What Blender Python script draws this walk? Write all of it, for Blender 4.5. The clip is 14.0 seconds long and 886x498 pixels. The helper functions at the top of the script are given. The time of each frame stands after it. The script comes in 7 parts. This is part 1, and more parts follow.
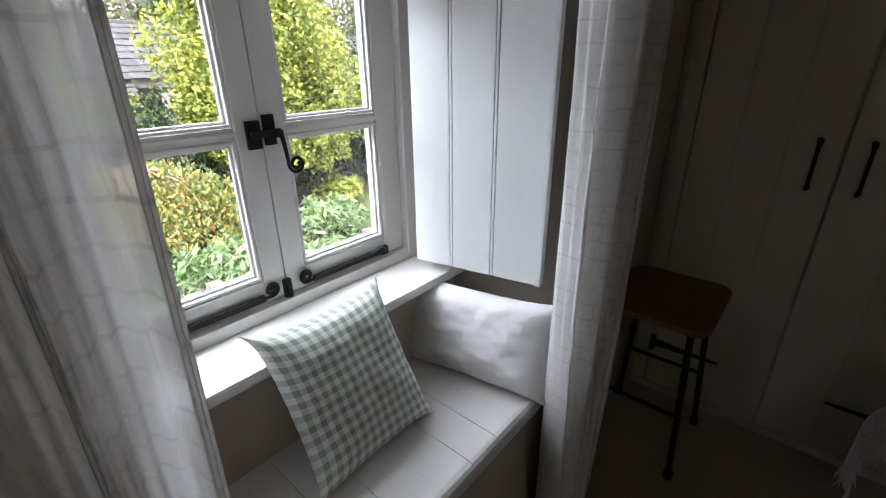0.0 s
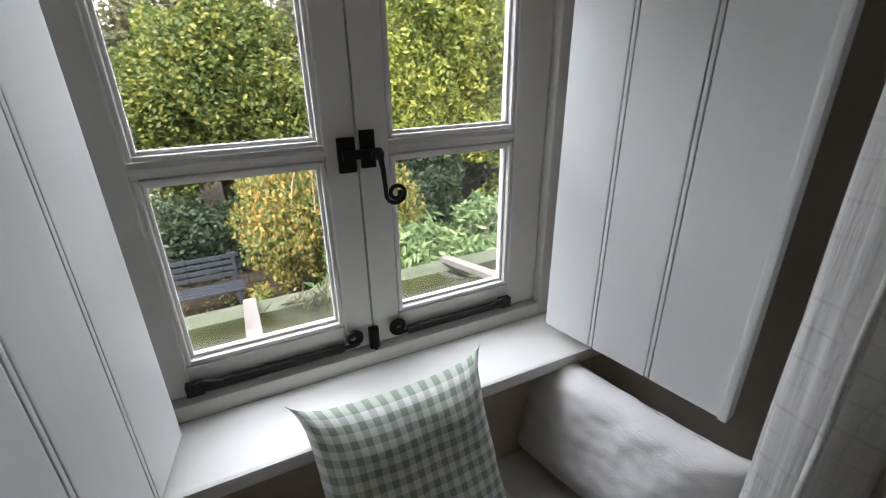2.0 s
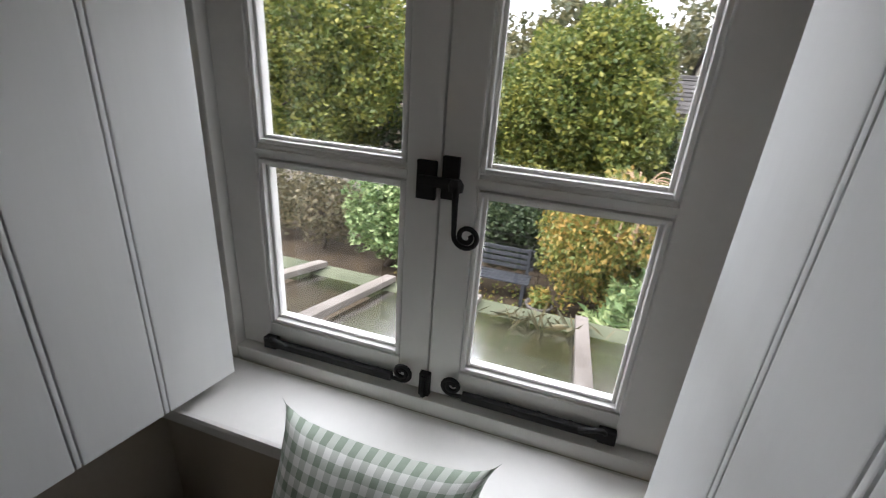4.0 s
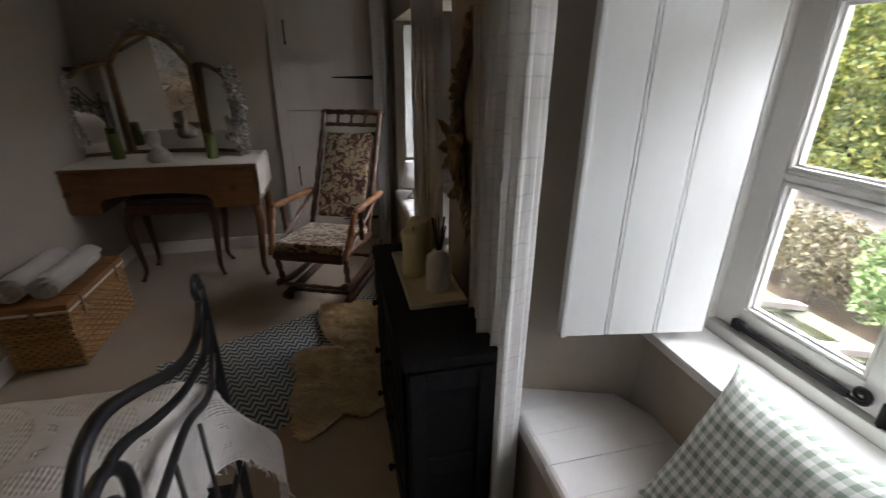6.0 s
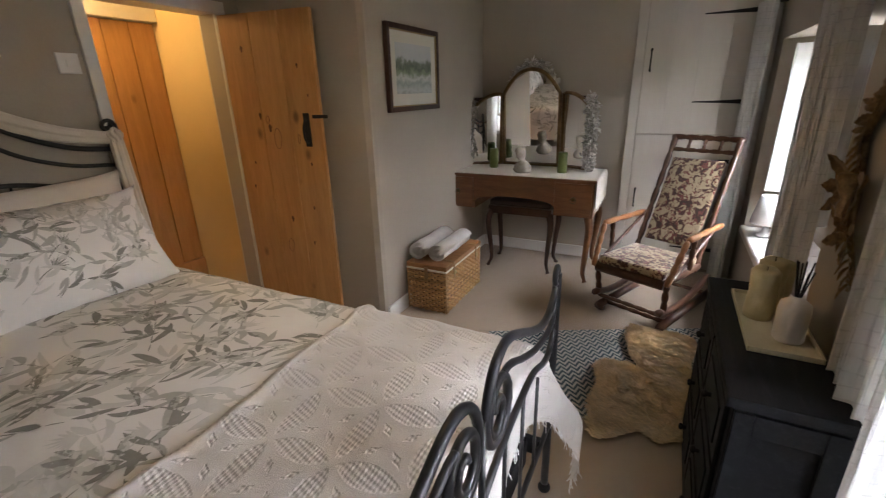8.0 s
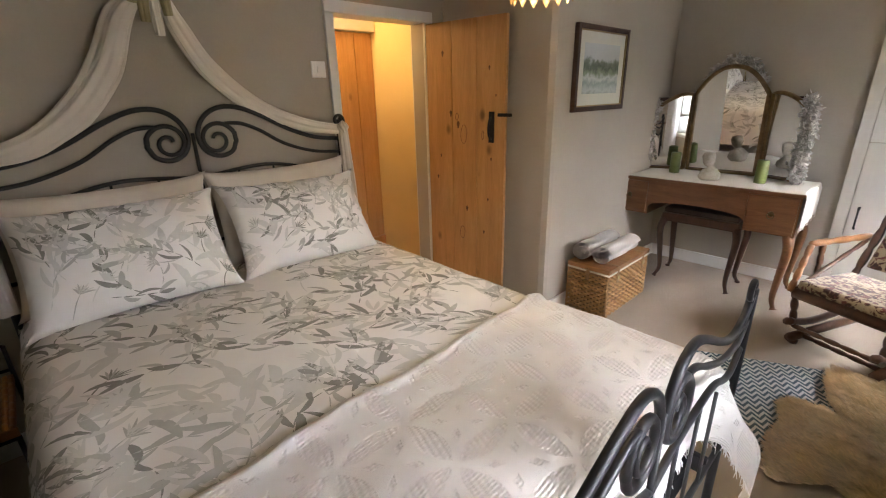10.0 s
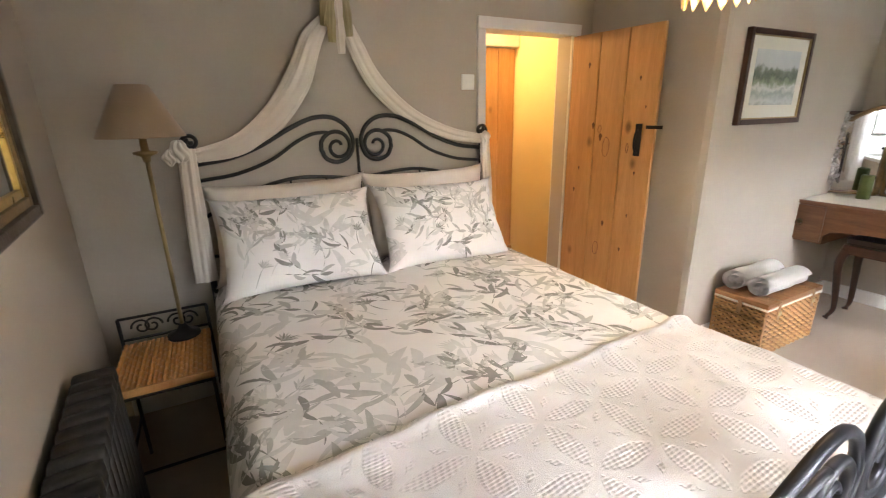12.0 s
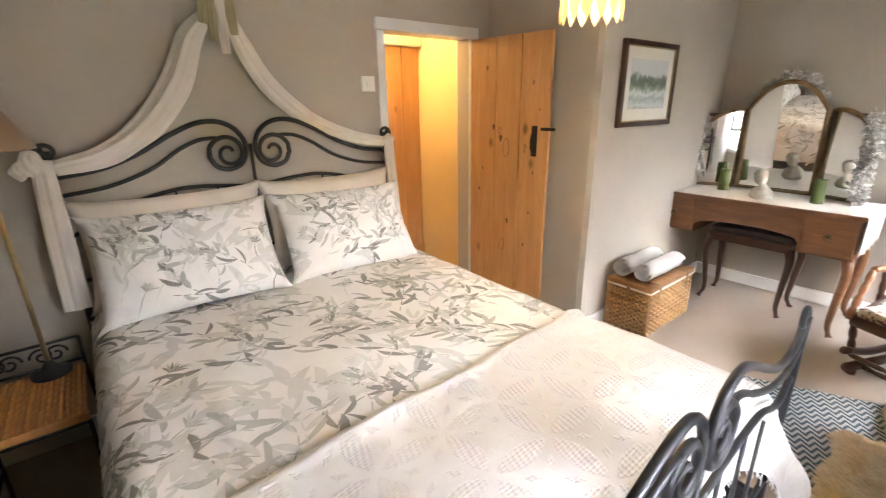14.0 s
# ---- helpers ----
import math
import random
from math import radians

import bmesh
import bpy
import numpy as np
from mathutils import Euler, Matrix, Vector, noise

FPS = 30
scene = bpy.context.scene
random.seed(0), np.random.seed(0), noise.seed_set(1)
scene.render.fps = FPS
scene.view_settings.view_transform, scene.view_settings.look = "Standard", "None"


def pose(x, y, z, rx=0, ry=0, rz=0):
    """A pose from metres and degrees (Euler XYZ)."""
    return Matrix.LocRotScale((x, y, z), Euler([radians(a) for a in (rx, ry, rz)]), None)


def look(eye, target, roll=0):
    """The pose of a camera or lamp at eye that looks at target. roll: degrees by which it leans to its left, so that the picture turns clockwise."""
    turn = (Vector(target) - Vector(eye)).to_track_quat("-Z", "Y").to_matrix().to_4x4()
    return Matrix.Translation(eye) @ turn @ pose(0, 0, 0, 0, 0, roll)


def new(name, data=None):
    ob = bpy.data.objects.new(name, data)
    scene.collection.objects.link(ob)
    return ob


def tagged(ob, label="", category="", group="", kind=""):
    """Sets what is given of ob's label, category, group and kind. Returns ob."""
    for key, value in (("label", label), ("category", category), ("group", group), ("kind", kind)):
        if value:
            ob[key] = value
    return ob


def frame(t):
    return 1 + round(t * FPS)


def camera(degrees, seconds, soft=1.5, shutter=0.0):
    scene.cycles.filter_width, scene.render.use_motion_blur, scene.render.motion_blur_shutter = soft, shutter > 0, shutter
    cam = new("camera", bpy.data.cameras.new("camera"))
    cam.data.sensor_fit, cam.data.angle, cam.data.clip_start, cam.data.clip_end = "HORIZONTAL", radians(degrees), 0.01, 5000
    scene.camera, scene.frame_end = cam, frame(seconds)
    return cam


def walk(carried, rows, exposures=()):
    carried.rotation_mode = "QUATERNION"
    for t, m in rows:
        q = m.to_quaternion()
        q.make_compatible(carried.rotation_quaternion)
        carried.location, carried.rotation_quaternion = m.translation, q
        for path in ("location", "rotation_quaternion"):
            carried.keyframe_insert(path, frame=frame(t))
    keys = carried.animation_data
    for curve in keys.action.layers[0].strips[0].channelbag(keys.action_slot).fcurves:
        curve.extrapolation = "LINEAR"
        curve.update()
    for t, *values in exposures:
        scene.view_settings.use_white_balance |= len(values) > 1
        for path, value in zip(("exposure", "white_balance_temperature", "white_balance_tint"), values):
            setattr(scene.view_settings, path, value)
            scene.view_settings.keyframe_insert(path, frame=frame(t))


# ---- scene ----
cam = camera(90.4, 14.0, soft=1.1, shutter=0.25)
PATH = [
    (0, (1.444, 1.352, 1.312), (0.234, 2.741, 0.534), -0.8),
    (0.5, (1.388, 1.408, 1.303), (0.13, 2.741, 0.503), -0.9),
    (1, (1.344, 1.496, 1.31), (-0.033, 2.703, 0.507), -1.3),
    (1.5, (1.291, 1.539, 1.319), (-0.218, 2.567, 0.504), -0.9),
    (2, (1.256, 1.629, 1.322), (-0.395, 2.436, 0.533), -0.9),
    (2.2, (1.251, 1.666, 1.321), (-0.441, 2.384, 0.533), -0.6),
    (4.3, (1.118, 2.077, 1.34), (-0.55, 1.285, 0.572), 4.3),
    (4.5, (1.15, 2.097, 1.347), (-0.425, 1.139, 0.571), 4.0),
    (5, (1.263, 2.127, 1.364), (-0.016, 0.815, 0.561), 2.5),
    (5.5, (1.399, 2.186, 1.374), (0.498, 0.581, 0.593), 1.6),
    (6, (1.462, 2.26, 1.394), (1.027, 0.462, 0.634), 0.4),
    (6.5, (1.497, 2.331, 1.414), (1.496, 0.472, 0.677), -0.5),
    (7, (1.517, 2.382, 1.42), (1.841, 0.542, 0.705), -0.9),
    (7.5, (1.54, 2.425, 1.437), (2.136, 0.647, 0.741), -1.1),
    (8, (1.562, 2.475, 1.443), (2.416, 0.797, 0.769), -1.5),
    (8.5, (1.598, 2.534, 1.456), (2.641, 0.968, 0.78), -1.7),
    (8.7, (1.6, 2.555, 1.457), (2.721, 1.045, 0.778), -1.7),
    (10.8, (1.567, 2.668, 1.472), (3.039, 1.488, 0.808), -1.2),
    (11, (1.564, 2.67, 1.48), (3.069, 1.531, 0.818), -1.2),
    (11.5, (1.594, 2.72, 1.426), (3.202, 1.698, 0.819), -1.4),
    (12, (1.598, 2.756, 1.429), (3.293, 1.873, 0.838), -1.2),
    (12.5, (1.598, 2.777, 1.433), (3.342, 1.99, 0.851), -1.0),
    (13, (1.6, 2.777, 1.431), (3.338, 1.974, 0.852), -0.9),
    (13.5, (1.604, 2.747, 1.426), (3.258, 1.786, 0.843), -0.9),
    (14, (1.577, 2.688, 1.486), (3.067, 1.511, 0.858), -0.9),
]
EXPOSURES = [(0.0, 1.45, 6000, 15), (1.5, 0.9, 6200, 14), (2.2, 0.65, 6300, 14), (4.5, 0.40, 6400, 15), (5.0, 0.85, 6400, 15), (5.5, 1.4, 6400, 15), (6.0, 1.8, 6400, 15), (6.5, 2.4, 6500, 16), (7.0, 3.0, 6350, 15), (7.5, 3.4, 6250, 15), (8.5, 3.45, 6350, 16), (11.0, 4.65, 6250, 14), (12.5, 4.9, 6200, 14), (14.0, 5.0, 6200, 14)]
walk(cam, [(t, look(eye, target, roll)) for t, eye, target, roll in PATH], EXPOSURES)

# ---- world, sun, lights ----
world = bpy.data.worlds.new("sky")
scene.world = world
world.use_nodes = True
wn = world.node_tree
sky = wn.nodes.new("ShaderNodeTexSky")
sky.sky_type, sky.sun_disc = "NISHITA", False
sky.sun_elevation, sky.sun_rotation = radians(54), radians(129)
sky.air_density, sky.dust_density, sky.ozone_density = 1.0, 6.0, 0.6
haze = wn.nodes.new("ShaderNodeMixRGB")
haze.inputs[0].default_value, haze.inputs[2].default_value = 0.75, (15.0, 15.4, 16.0, 1)
wn.links.new(sky.outputs[0], haze.inputs[1])
wn.links.new(haze.outputs[0], wn.nodes["Background"].inputs[0])
wn.nodes["Background"].inputs[1].default_value = 0.15

sun = new("sun", bpy.data.lights.new("sun", "SUN"))
sun.data.energy, sun.data.angle, sun.data.color = 4.5, radians(25), (1.0, 0.97, 0.92)
sun.matrix_world = look((5, -4, 9), (0, 0, 0))


def area_lamp(name, eye, target, sx, sy, watts, colour):
    lamp = new(name, bpy.data.lights.new(name, "AREA"))
    lamp.data.shape, lamp.data.size, lamp.data.size_y = "RECTANGLE", sx, sy
    lamp.data.energy, lamp.data.color = watts, colour
    lamp.matrix_world = look(eye, target)
    return lamp


def point_lamp(name, place, radius, watts, colour):
    lamp = new(name, bpy.data.lights.new(name, "POINT"))
    lamp.data.energy, lamp.data.color, lamp.data.shadow_soft_size = watts, colour, radius
    lamp.location = place
    return lamp


# daylight that falls in through the two windows
area_lamp("window_daylight", (-0.95, 1.835, 2.9), (0.75, 1.835, 1.0), 3.0, 2.2, 92, (0.93, 0.97, 1.0))
area_lamp("window_daylight", (-0.95, -0.60, 2.9), (0.75, -0.60, 1.0), 2.4, 2.2, 84, (0.93, 0.97, 1.0))
point_lamp("pendant_bulb", (2.62, 1.17, 1.85), 0.04, 1.0, (1.0, 0.80, 0.52))
point_lamp("landing_bulb", (4.75, 0.95, 2.0), 0.05, 1.25, (1.0, 0.62, 0.22))


# ---- materials ----
def nodes_of(name):
    m = bpy.data.materials.new(name)
    m.use_nodes = True
    return m, m.node_tree, m.node_tree.nodes["Principled BSDF"]


def ramp(nt, fac, stops):
    r = nt.nodes.new("ShaderNodeValToRGB")
    while len(r.color_ramp.elements) < len(stops):
        r.color_ramp.elements.new(0.5)
    for e, (p, c) in zip(r.color_ramp.elements, stops):
        e.position, e.color = p, (*c, 1)
    nt.links.new(fac, r.inputs[0])
    return r.outputs[0]


def coords(nt, stretch=(1, 1, 1), which="Object", turn=(0, 0, 0)):
    tc, mp = nt.nodes.new("ShaderNodeTexCoord"), nt.nodes.new("ShaderNodeMapping")
    nt.links.new(tc.outputs[which], mp.inputs[0])
    mp.inputs["Scale"].default_value = stretch
    mp.inputs["Rotation"].default_value = [radians(a) for a in turn]
    return mp.outputs[0]


def noise_of(nt, vec, scale, detail=5, rough=0.6, distort=0.0):
    n = nt.nodes.new("ShaderNodeTexNoise")
    n.inputs["Scale"].default_value, n.inputs["Detail"].default_value = scale, detail
    n.inputs["Roughness"].default_value, n.inputs["Distortion"].default_value = rough, distort
    nt.links.new(vec, n.inputs["Vector"])
    return n.outputs["Fac"]


def math_of(nt, op, a, b=0.0):
    n = nt.nodes.new("ShaderNodeMath")
    n.operation = op
    for i, v in enumerate((a, b)):
        if isinstance(v, (int, float)):
            n.inputs[i].default_value = v
        else:
            nt.links.new(v, n.inputs[i])
    return n.outputs[0]


def bump_of(nt, b, height, strength, distance=0.01):
    n = nt.nodes.new("ShaderNodeBump")
    n.inputs["Strength"].default_value, n.inputs["Distance"].default_value = strength, distance
    nt.links.new(height, n.inputs["Height"])
    nt.links.new(n.outputs[0], b.inputs["Normal"])


def mix_of(nt, fac, a, b, mode="MIX"):
    n = nt.nodes.new("ShaderNodeMixRGB")
    n.blend_type = mode
    for i, v in ((0, fac), (1, a), (2, b)):
        if isinstance(v, (int, float)):
            n.inputs[i].default_value = v
        elif isinstance(v, tuple):
            n.inputs[i].default_value = (*v, 1)
        else:
            nt.links.new(v, n.inputs[i])
    return n.outputs[0]


def mat(name, c1, c2, rough=0.6, scale=6, bump=0.15, bscale=90, metal=0.0, stretch=(1, 1, 1), sheen=0.0, distance=0.004, vary=0.0, spec=0.5):
    """Two colours mixed by coarse and fine noise, with a fine relief."""
    m, nt, b = nodes_of(name)
    v = coords(nt, stretch)
    big, fine = noise_of(nt, v, scale, 4), noise_of(nt, v, bscale, 3)
    f = math_of(nt, "ADD", math_of(nt, "MULTIPLY", big, 0.75), math_of(nt, "MULTIPLY", fine, 0.25))
    c = ramp(nt, f, [(0.32, c1), (0.68, c2)])
    if vary:
        info = nt.nodes.new("ShaderNodeObjectInfo")
        geo = nt.nodes.new("ShaderNodeNewGeometry")
        r = math_of(nt, "FRACT", math_of(nt, "ADD", info.outputs["Random"], geo.outputs["Random Per Island"]))
        hsv = nt.nodes.new("ShaderNodeHueSaturation")
        nt.links.new(c, hsv.inputs["Color"])
        nt.links.new(math_of(nt, "ADD", math_of(nt, "MULTIPLY", r, 2 * vary), 1 - vary), hsv.inputs["Value"])
        c = hsv.outputs[0]
    nt.links.new(c, b.inputs["Base Color"])
    nt.links.new(math_of(nt, "ADD", math_of(nt, "MULTIPLY", big, 0.25), rough - 0.12), b.inputs["Roughness"])
    b.inputs["Metallic"].default_value = metal
    b.inputs["Sheen Weight"].default_value = sheen
    b.inputs["Specular IOR Level"].default_value = spec
    if bump:
        bump_of(nt, b, fine, bump, distance)
    return m


def wood_mat(name, c1, c2, c3, rough=0.45, stretch=(1, 1, 1), scale=9, knots=False, coat=0.0):
    m, nt, b = nodes_of(name)
    v = coords(nt, stretch)
    g = noise_of(nt, v, scale, 6, 0.65, 0.6)
    fine = noise_of(nt, v, scale * 9, 3)
    c = ramp(nt, math_of(nt, "ADD", math_of(nt, "MULTIPLY", g, 0.7), math_of(nt, "MULTIPLY", fine, 0.3)), [(0.3, c1), (0.52, c2), (0.7, c3)])
    if knots:
        vo = nt.nodes.new("ShaderNodeTexVoronoi")
        vo.inputs["Scale"].default_value = 3.0
        nt.links.new(coords(nt, (1.6, 1.6, 0.9)), vo.inputs["Vector"])
        k = ramp(nt, vo.outputs["Distance"], [(0.05, (1, 1, 1)), (0.13, (0, 0, 0))])
        c = mix_of(nt, k, c, tuple(a * 0.42 for a in c1))
    nt.links.new(c, b.inputs["Base Color"])
    b.inputs["Roughness"].default_value, b.inputs["Coat Weight"].default_value = rough, coat
    b.inputs["Coat Roughness"].default_value = 0.25
    bump_of(nt, b, fine, 0.12, 0.003)
    return m


def cloth_mat(name, c1, c2, weave=420, bump=0.35, thin=0.0, sheen=0.3):
    """Woven cloth: crossed threads over soft blotches; thin: how much light passes."""
    m, nt, b = nodes_of(name)
    v = coords(nt)
    big = noise_of(nt, v, 5, 4)
    c = ramp(nt, big, [(0.3, c1), (0.7, c2)])
    nt.links.new(c, b.inputs["Base Color"])
    b.inputs["Roughness"].default_value, b.inputs["Sheen Weight"].default_value = 0.92, sheen
    b.inputs["Specular IOR Level"].default_value = 0.15
    slub = noise_of(nt, coords(nt, (1, 1, 0.12)), weave, 2)
    slub2 = noise_of(nt, coords(nt, (0.12, 0.12, 1)), weave, 2)
    wr = noise_of(nt, v, 14, 3)
    bump_of(nt, b, math_of(nt, "ADD", math_of(nt, "ADD", slub, slub2), math_of(nt, "MULTIPLY", wr, 2.0)), bump, 0.002)
    if thin:
        tr, mx = nt.nodes.new("ShaderNodeBsdfTranslucent"), nt.nodes.new("ShaderNodeMixShader")
        nt.links.new(c, tr.inputs[0])
        mx.inputs[0].default_value = thin
        nt.links.new(b.outputs[0], mx.inputs[1])
        nt.links.new(tr.outputs[0], mx.inputs[2])
        nt.links.new(mx.outputs[0], nt.nodes["Material Output"].inputs[0])
    return m


def check_mat(name, white, green, squares):
    """Gingham: two sets of bands crossing on the cloth's own coordinates."""
    m, nt, b = nodes_of(name)
    sep = nt.nodes.new("ShaderNodeSeparateXYZ")
    nt.links.new(coords(nt, (1, 1, 1), "UV"), sep.inputs[0])
    bands = [math_of(nt, "GREATER_THAN", math_of(nt, "FRACT", math_of(nt, "MULTIPLY", sep.outputs[i], squares)), 0.5) for i in (0, 1)]
    f = math_of(nt, "MULTIPLY", math_of(nt, "ADD", *bands), 0.5)
    blot = noise_of(nt, coords(nt), 40, 3)
    c = mix_of(nt, f, white, green)
    c = mix_of(nt, math_of(nt, "MULTIPLY", blot, 0.2), c, (0.8, 0.82, 0.78))
    nt.links.new(c, b.inputs["Base Color"])
    b.inputs["Roughness"].default_value, b.inputs["Sheen Weight"].default_value = 0.9, 0.2
    bump_of(nt, b, noise_of(nt, coords(nt), 500, 2), 0.3, 0.001)
    return m


def glass_mat(name, tint=(1, 1, 1), rough=0.0, spec=0.5):
    m, nt, b = nodes_of(name)
    b.inputs["Base Color"].default_value = (*tint, 1)
    b.inputs["Roughness"].default_value, b.inputs["Transmission Weight"].default_value, b.inputs["IOR"].default_value = rough, 1.0, 1.45
    b.inputs["Specular IOR Level"].default_value = spec
    if spec < 0.5:
        b.inputs["IOR"].default_value = 1.12
    return m


def glow_mat(name, colour, strength):
    m, nt, b = nodes_of(name)
    b.inputs["Base Color"].default_value = (0.42, 0.27, 0.09, 1)
    b.inputs["Emission Color"].default_value, b.inputs["Emission Strength"].default_value = (*colour, 1), strength
    return m


def mirror_mat(name):
    m, nt, b = nodes_of(name)
    b.inputs["Base Color"].default_value = (0.86, 0.87, 0.86, 1)
    b.inputs["Metallic"].default_value, b.inputs["Roughness"].default_value = 1.0, 0.02
    return m


PLASTER = mat("plaster_paint", (0.41, 0.36, 0.295), (0.455, 0.40, 0.33), 0.85, 1.6, 0.25, 70, distance=0.003)
CEIL = mat("ceiling_paint", (0.72, 0.70, 0.66), (0.78, 0.76, 0.72), 0.9, 2, 0.2, 60)
GLOSS = mat("white_paint", (0.70, 0.69, 0.66), (0.76, 0.75, 0.72), 0.42, 3, 0.10, 60, distance=0.002)
SHUT = mat("shutter_paint", (0.70, 0.71, 0.70), (0.76, 0.77, 0.76), 0.45, 3, 0.12, 45, stretch=(1, 1, 0.15), distance=0.002)
CUPB = mat("cupboard_paint", (0.56, 0.52, 0.46), (0.62, 0.58, 0.52), 0.5, 3, 0.12, 45, stretch=(1, 1, 0.15), distance=0.002)
SEATW = mat("worn_seat_paint", (0.66, 0.65, 0.63), (0.74, 0.73, 0.71), 0.5, 4, 0.2, 40, distance=0.003)
CARPET = mat("carpet", (0.36, 0.28, 0.20), (0.44, 0.35, 0.26), 0.95, 2.2, 0.7, 420, sheen=0.3, distance=0.006)
IRON = mat("black_iron", (0.007, 0.007, 0.008), (0.016, 0.015, 0.015), 0.6, 12, 0.3, 160, spec=0.3)
BEDIRON = mat("bed_iron", (0.010, 0.010, 0.012), (0.020, 0.020, 0.022), 0.42, 10, 0.1, 120)
PINE = wood_mat("pine", (0.40, 0.20, 0.065), (0.52, 0.27, 0.095), (0.60, 0.33, 0.13), 0.45, (9, 9, 0.8), 2.2, True)
OAK = wood_mat("brown_oak", (0.11, 0.045, 0.018), (0.17, 0.072, 0.028), (0.22, 0.10, 0.04), 0.38, (1, 8, 8), 4, coat=0.25)
MAHOG = wood_mat("dark_mahogany", (0.030, 0.011, 0.006), (0.055, 0.020, 0.010), (0.08, 0.032, 0.016), 0.32, (8, 8, 1), 4, coat=0.3)
# chair arms: turned wood coloured brighter orange for the highlights on it
TURNED_LIT = wood_mat("highlit_turned_wood", (0.16, 0.06, 0.02), (0.26, 0.11, 0.038), (0.34, 0.155, 0.058), 0.35, (4, 4, 4), 5, coat=0.3)
EBON = wood_mat("black_chest_paint", (0.003, 0.003, 0.004), (0.006, 0.006, 0.007), (0.016, 0.016, 0.018), 0.72, (8, 1, 8), 5)
EBON.node_tree.nodes["Principled BSDF"].inputs["Specular IOR Level"].default_value = 0.22
STOOLW = wood_mat("stool_plywood", (0.10, 0.045, 0.02), (0.15, 0.07, 0.032), (0.19, 0.10, 0.05), 0.45, (1, 8, 8), 4)
CREAM = cloth_mat("cream_cotton", (0.66, 0.60, 0.52), (0.72, 0.66, 0.58))
WHITE = cloth_mat("white_cotton", (0.74, 0.73, 0.72), (0.80, 0.79, 0.78))
DUVET = cloth_mat("duvet_cotton", (0.77, 0.75, 0.725), (0.82, 0.80, 0.775), 500, 0.25)
def curtain_mat(name, c1, c2):
    """Loose linen with thicker threads woven in as an open check, which shows most against the light."""
    m, nt, b = nodes_of(name)
    sep = nt.nodes.new("ShaderNodeSeparateXYZ")
    nt.links.new(coords(nt, (1, 1, 1), "UV"), sep.inputs[0])
    v = coords(nt)
    drift = math_of(nt, "MULTIPLY", noise_of(nt, v, 16, 3), 0.55)
    lines = []
    for i, n, w in ((0, 22.0, 0.03), (1, 52.0, 0.12)):
        f = math_of(nt, "FRACT", math_of(nt, "ADD", math_of(nt, "MULTIPLY", sep.outputs[i], n), drift))
        lines.append(math_of(nt, "LESS_THAN", f, w))
    slub = ramp(nt, noise_of(nt, coords(nt, (1, 1, 0.08)), 130, 3), [(0.42, (0, 0, 0)), (0.62, (1, 1, 1))])
    worn = ramp(nt, noise_of(nt, v, 22, 3), [(0.35, (0.25, 0.25, 0.25)), (0.6, (1, 1, 1))])
    grid = math_of(nt, "MULTIPLY", math_of(nt, "MAXIMUM", *lines), worn)
    base = ramp(nt, noise_of(nt, v, 6, 4), [(0.3, c1), (0.7, c2)])
    face = mix_of(nt, math_of(nt, "MULTIPLY", grid, 0.07), base, (0.46, 0.45, 0.44))
    nt.links.new(face, b.inputs["Base Color"])
    b.inputs["Roughness"].default_value, b.inputs["Sheen Weight"].default_value = 0.92, 0.2
    b.inputs["Specular IOR Level"].default_value = 0.1
    bump_of(nt, b, math_of(nt, "ADD", grid, slub), 0.4, 0.002)
    tr, mx = nt.nodes.new("ShaderNodeBsdfTranslucent"), nt.nodes.new("ShaderNodeMixShader")
    dense = math_of(nt, "MAXIMUM", math_of(nt, "MULTIPLY", grid, 0.75), math_of(nt, "MULTIPLY", slub, 0.28))
    nt.links.new(mix_of(nt, dense, base, (0.26, 0.25, 0.24)), tr.inputs[0])
    mx.inputs[0].default_value = 0.45
    nt.links.new(b.outputs[0], mx.inputs[1])
    nt.links.new(tr.outputs[0], mx.inputs[2])
    clear, loose = nt.nodes.new("ShaderNodeBsdfTransparent"), nt.nodes.new("ShaderNodeMixShader")
    nt.links.new(math_of(nt, "MULTIPLY", math_of(nt, "SUBTRACT", 1.0, dense), 0.16), loose.inputs[0])
    nt.links.new(mx.outputs[0], loose.inputs[1])
    nt.links.new(clear.outputs[0], loose.inputs[2])
    nt.links.new(loose.outputs[0], nt.nodes["Material Output"].inputs[0])
    return m


CURTAIN = curtain_mat("curtain_linen", (0.86, 0.85, 0.83), (0.91, 0.90, 0.88))
GINGHAM = check_mat("green_gingham", (0.72, 0.73, 0.70), (0.19, 0.255, 0.18), 14)
GLASS = glass_mat("window_glass")
MIRROR = mirror_mat("mirror_silver")
BRASS = mat("aged_brass", (0.32, 0.24, 0.12), (0.44, 0.33, 0.17), 0.35, 14, 0.15, 120, 1.0)
GILT = mat("carved_gilt", (0.09, 0.05, 0.022), (0.42, 0.27, 0.12), 0.5, 26, 0.5, 90, 0.35)


# ---- mesh helpers ----
def part(name, bm, material, parent=None, label="", smooth=False):
    bmesh.ops.recalc_face_normals(bm, faces=bm.faces)
    me = bpy.data.meshes.new(name)
    bm.to_mesh(me)
    bm.free()
    me.materials.append(material)
    if smooth:
        me.polygons.foreach_set("use_smooth", [True] * len(me.polygons))
    ob = new(name, me)
    if parent:
        ob.parent = parent
        root = Matrix.Identity(4)
        if parent.type == "EMPTY":
            root = Matrix.Translation(parent.location)
        ob.matrix_parent_inverse = root.inverted()
    if label:
        tagged(ob, label)
    return ob


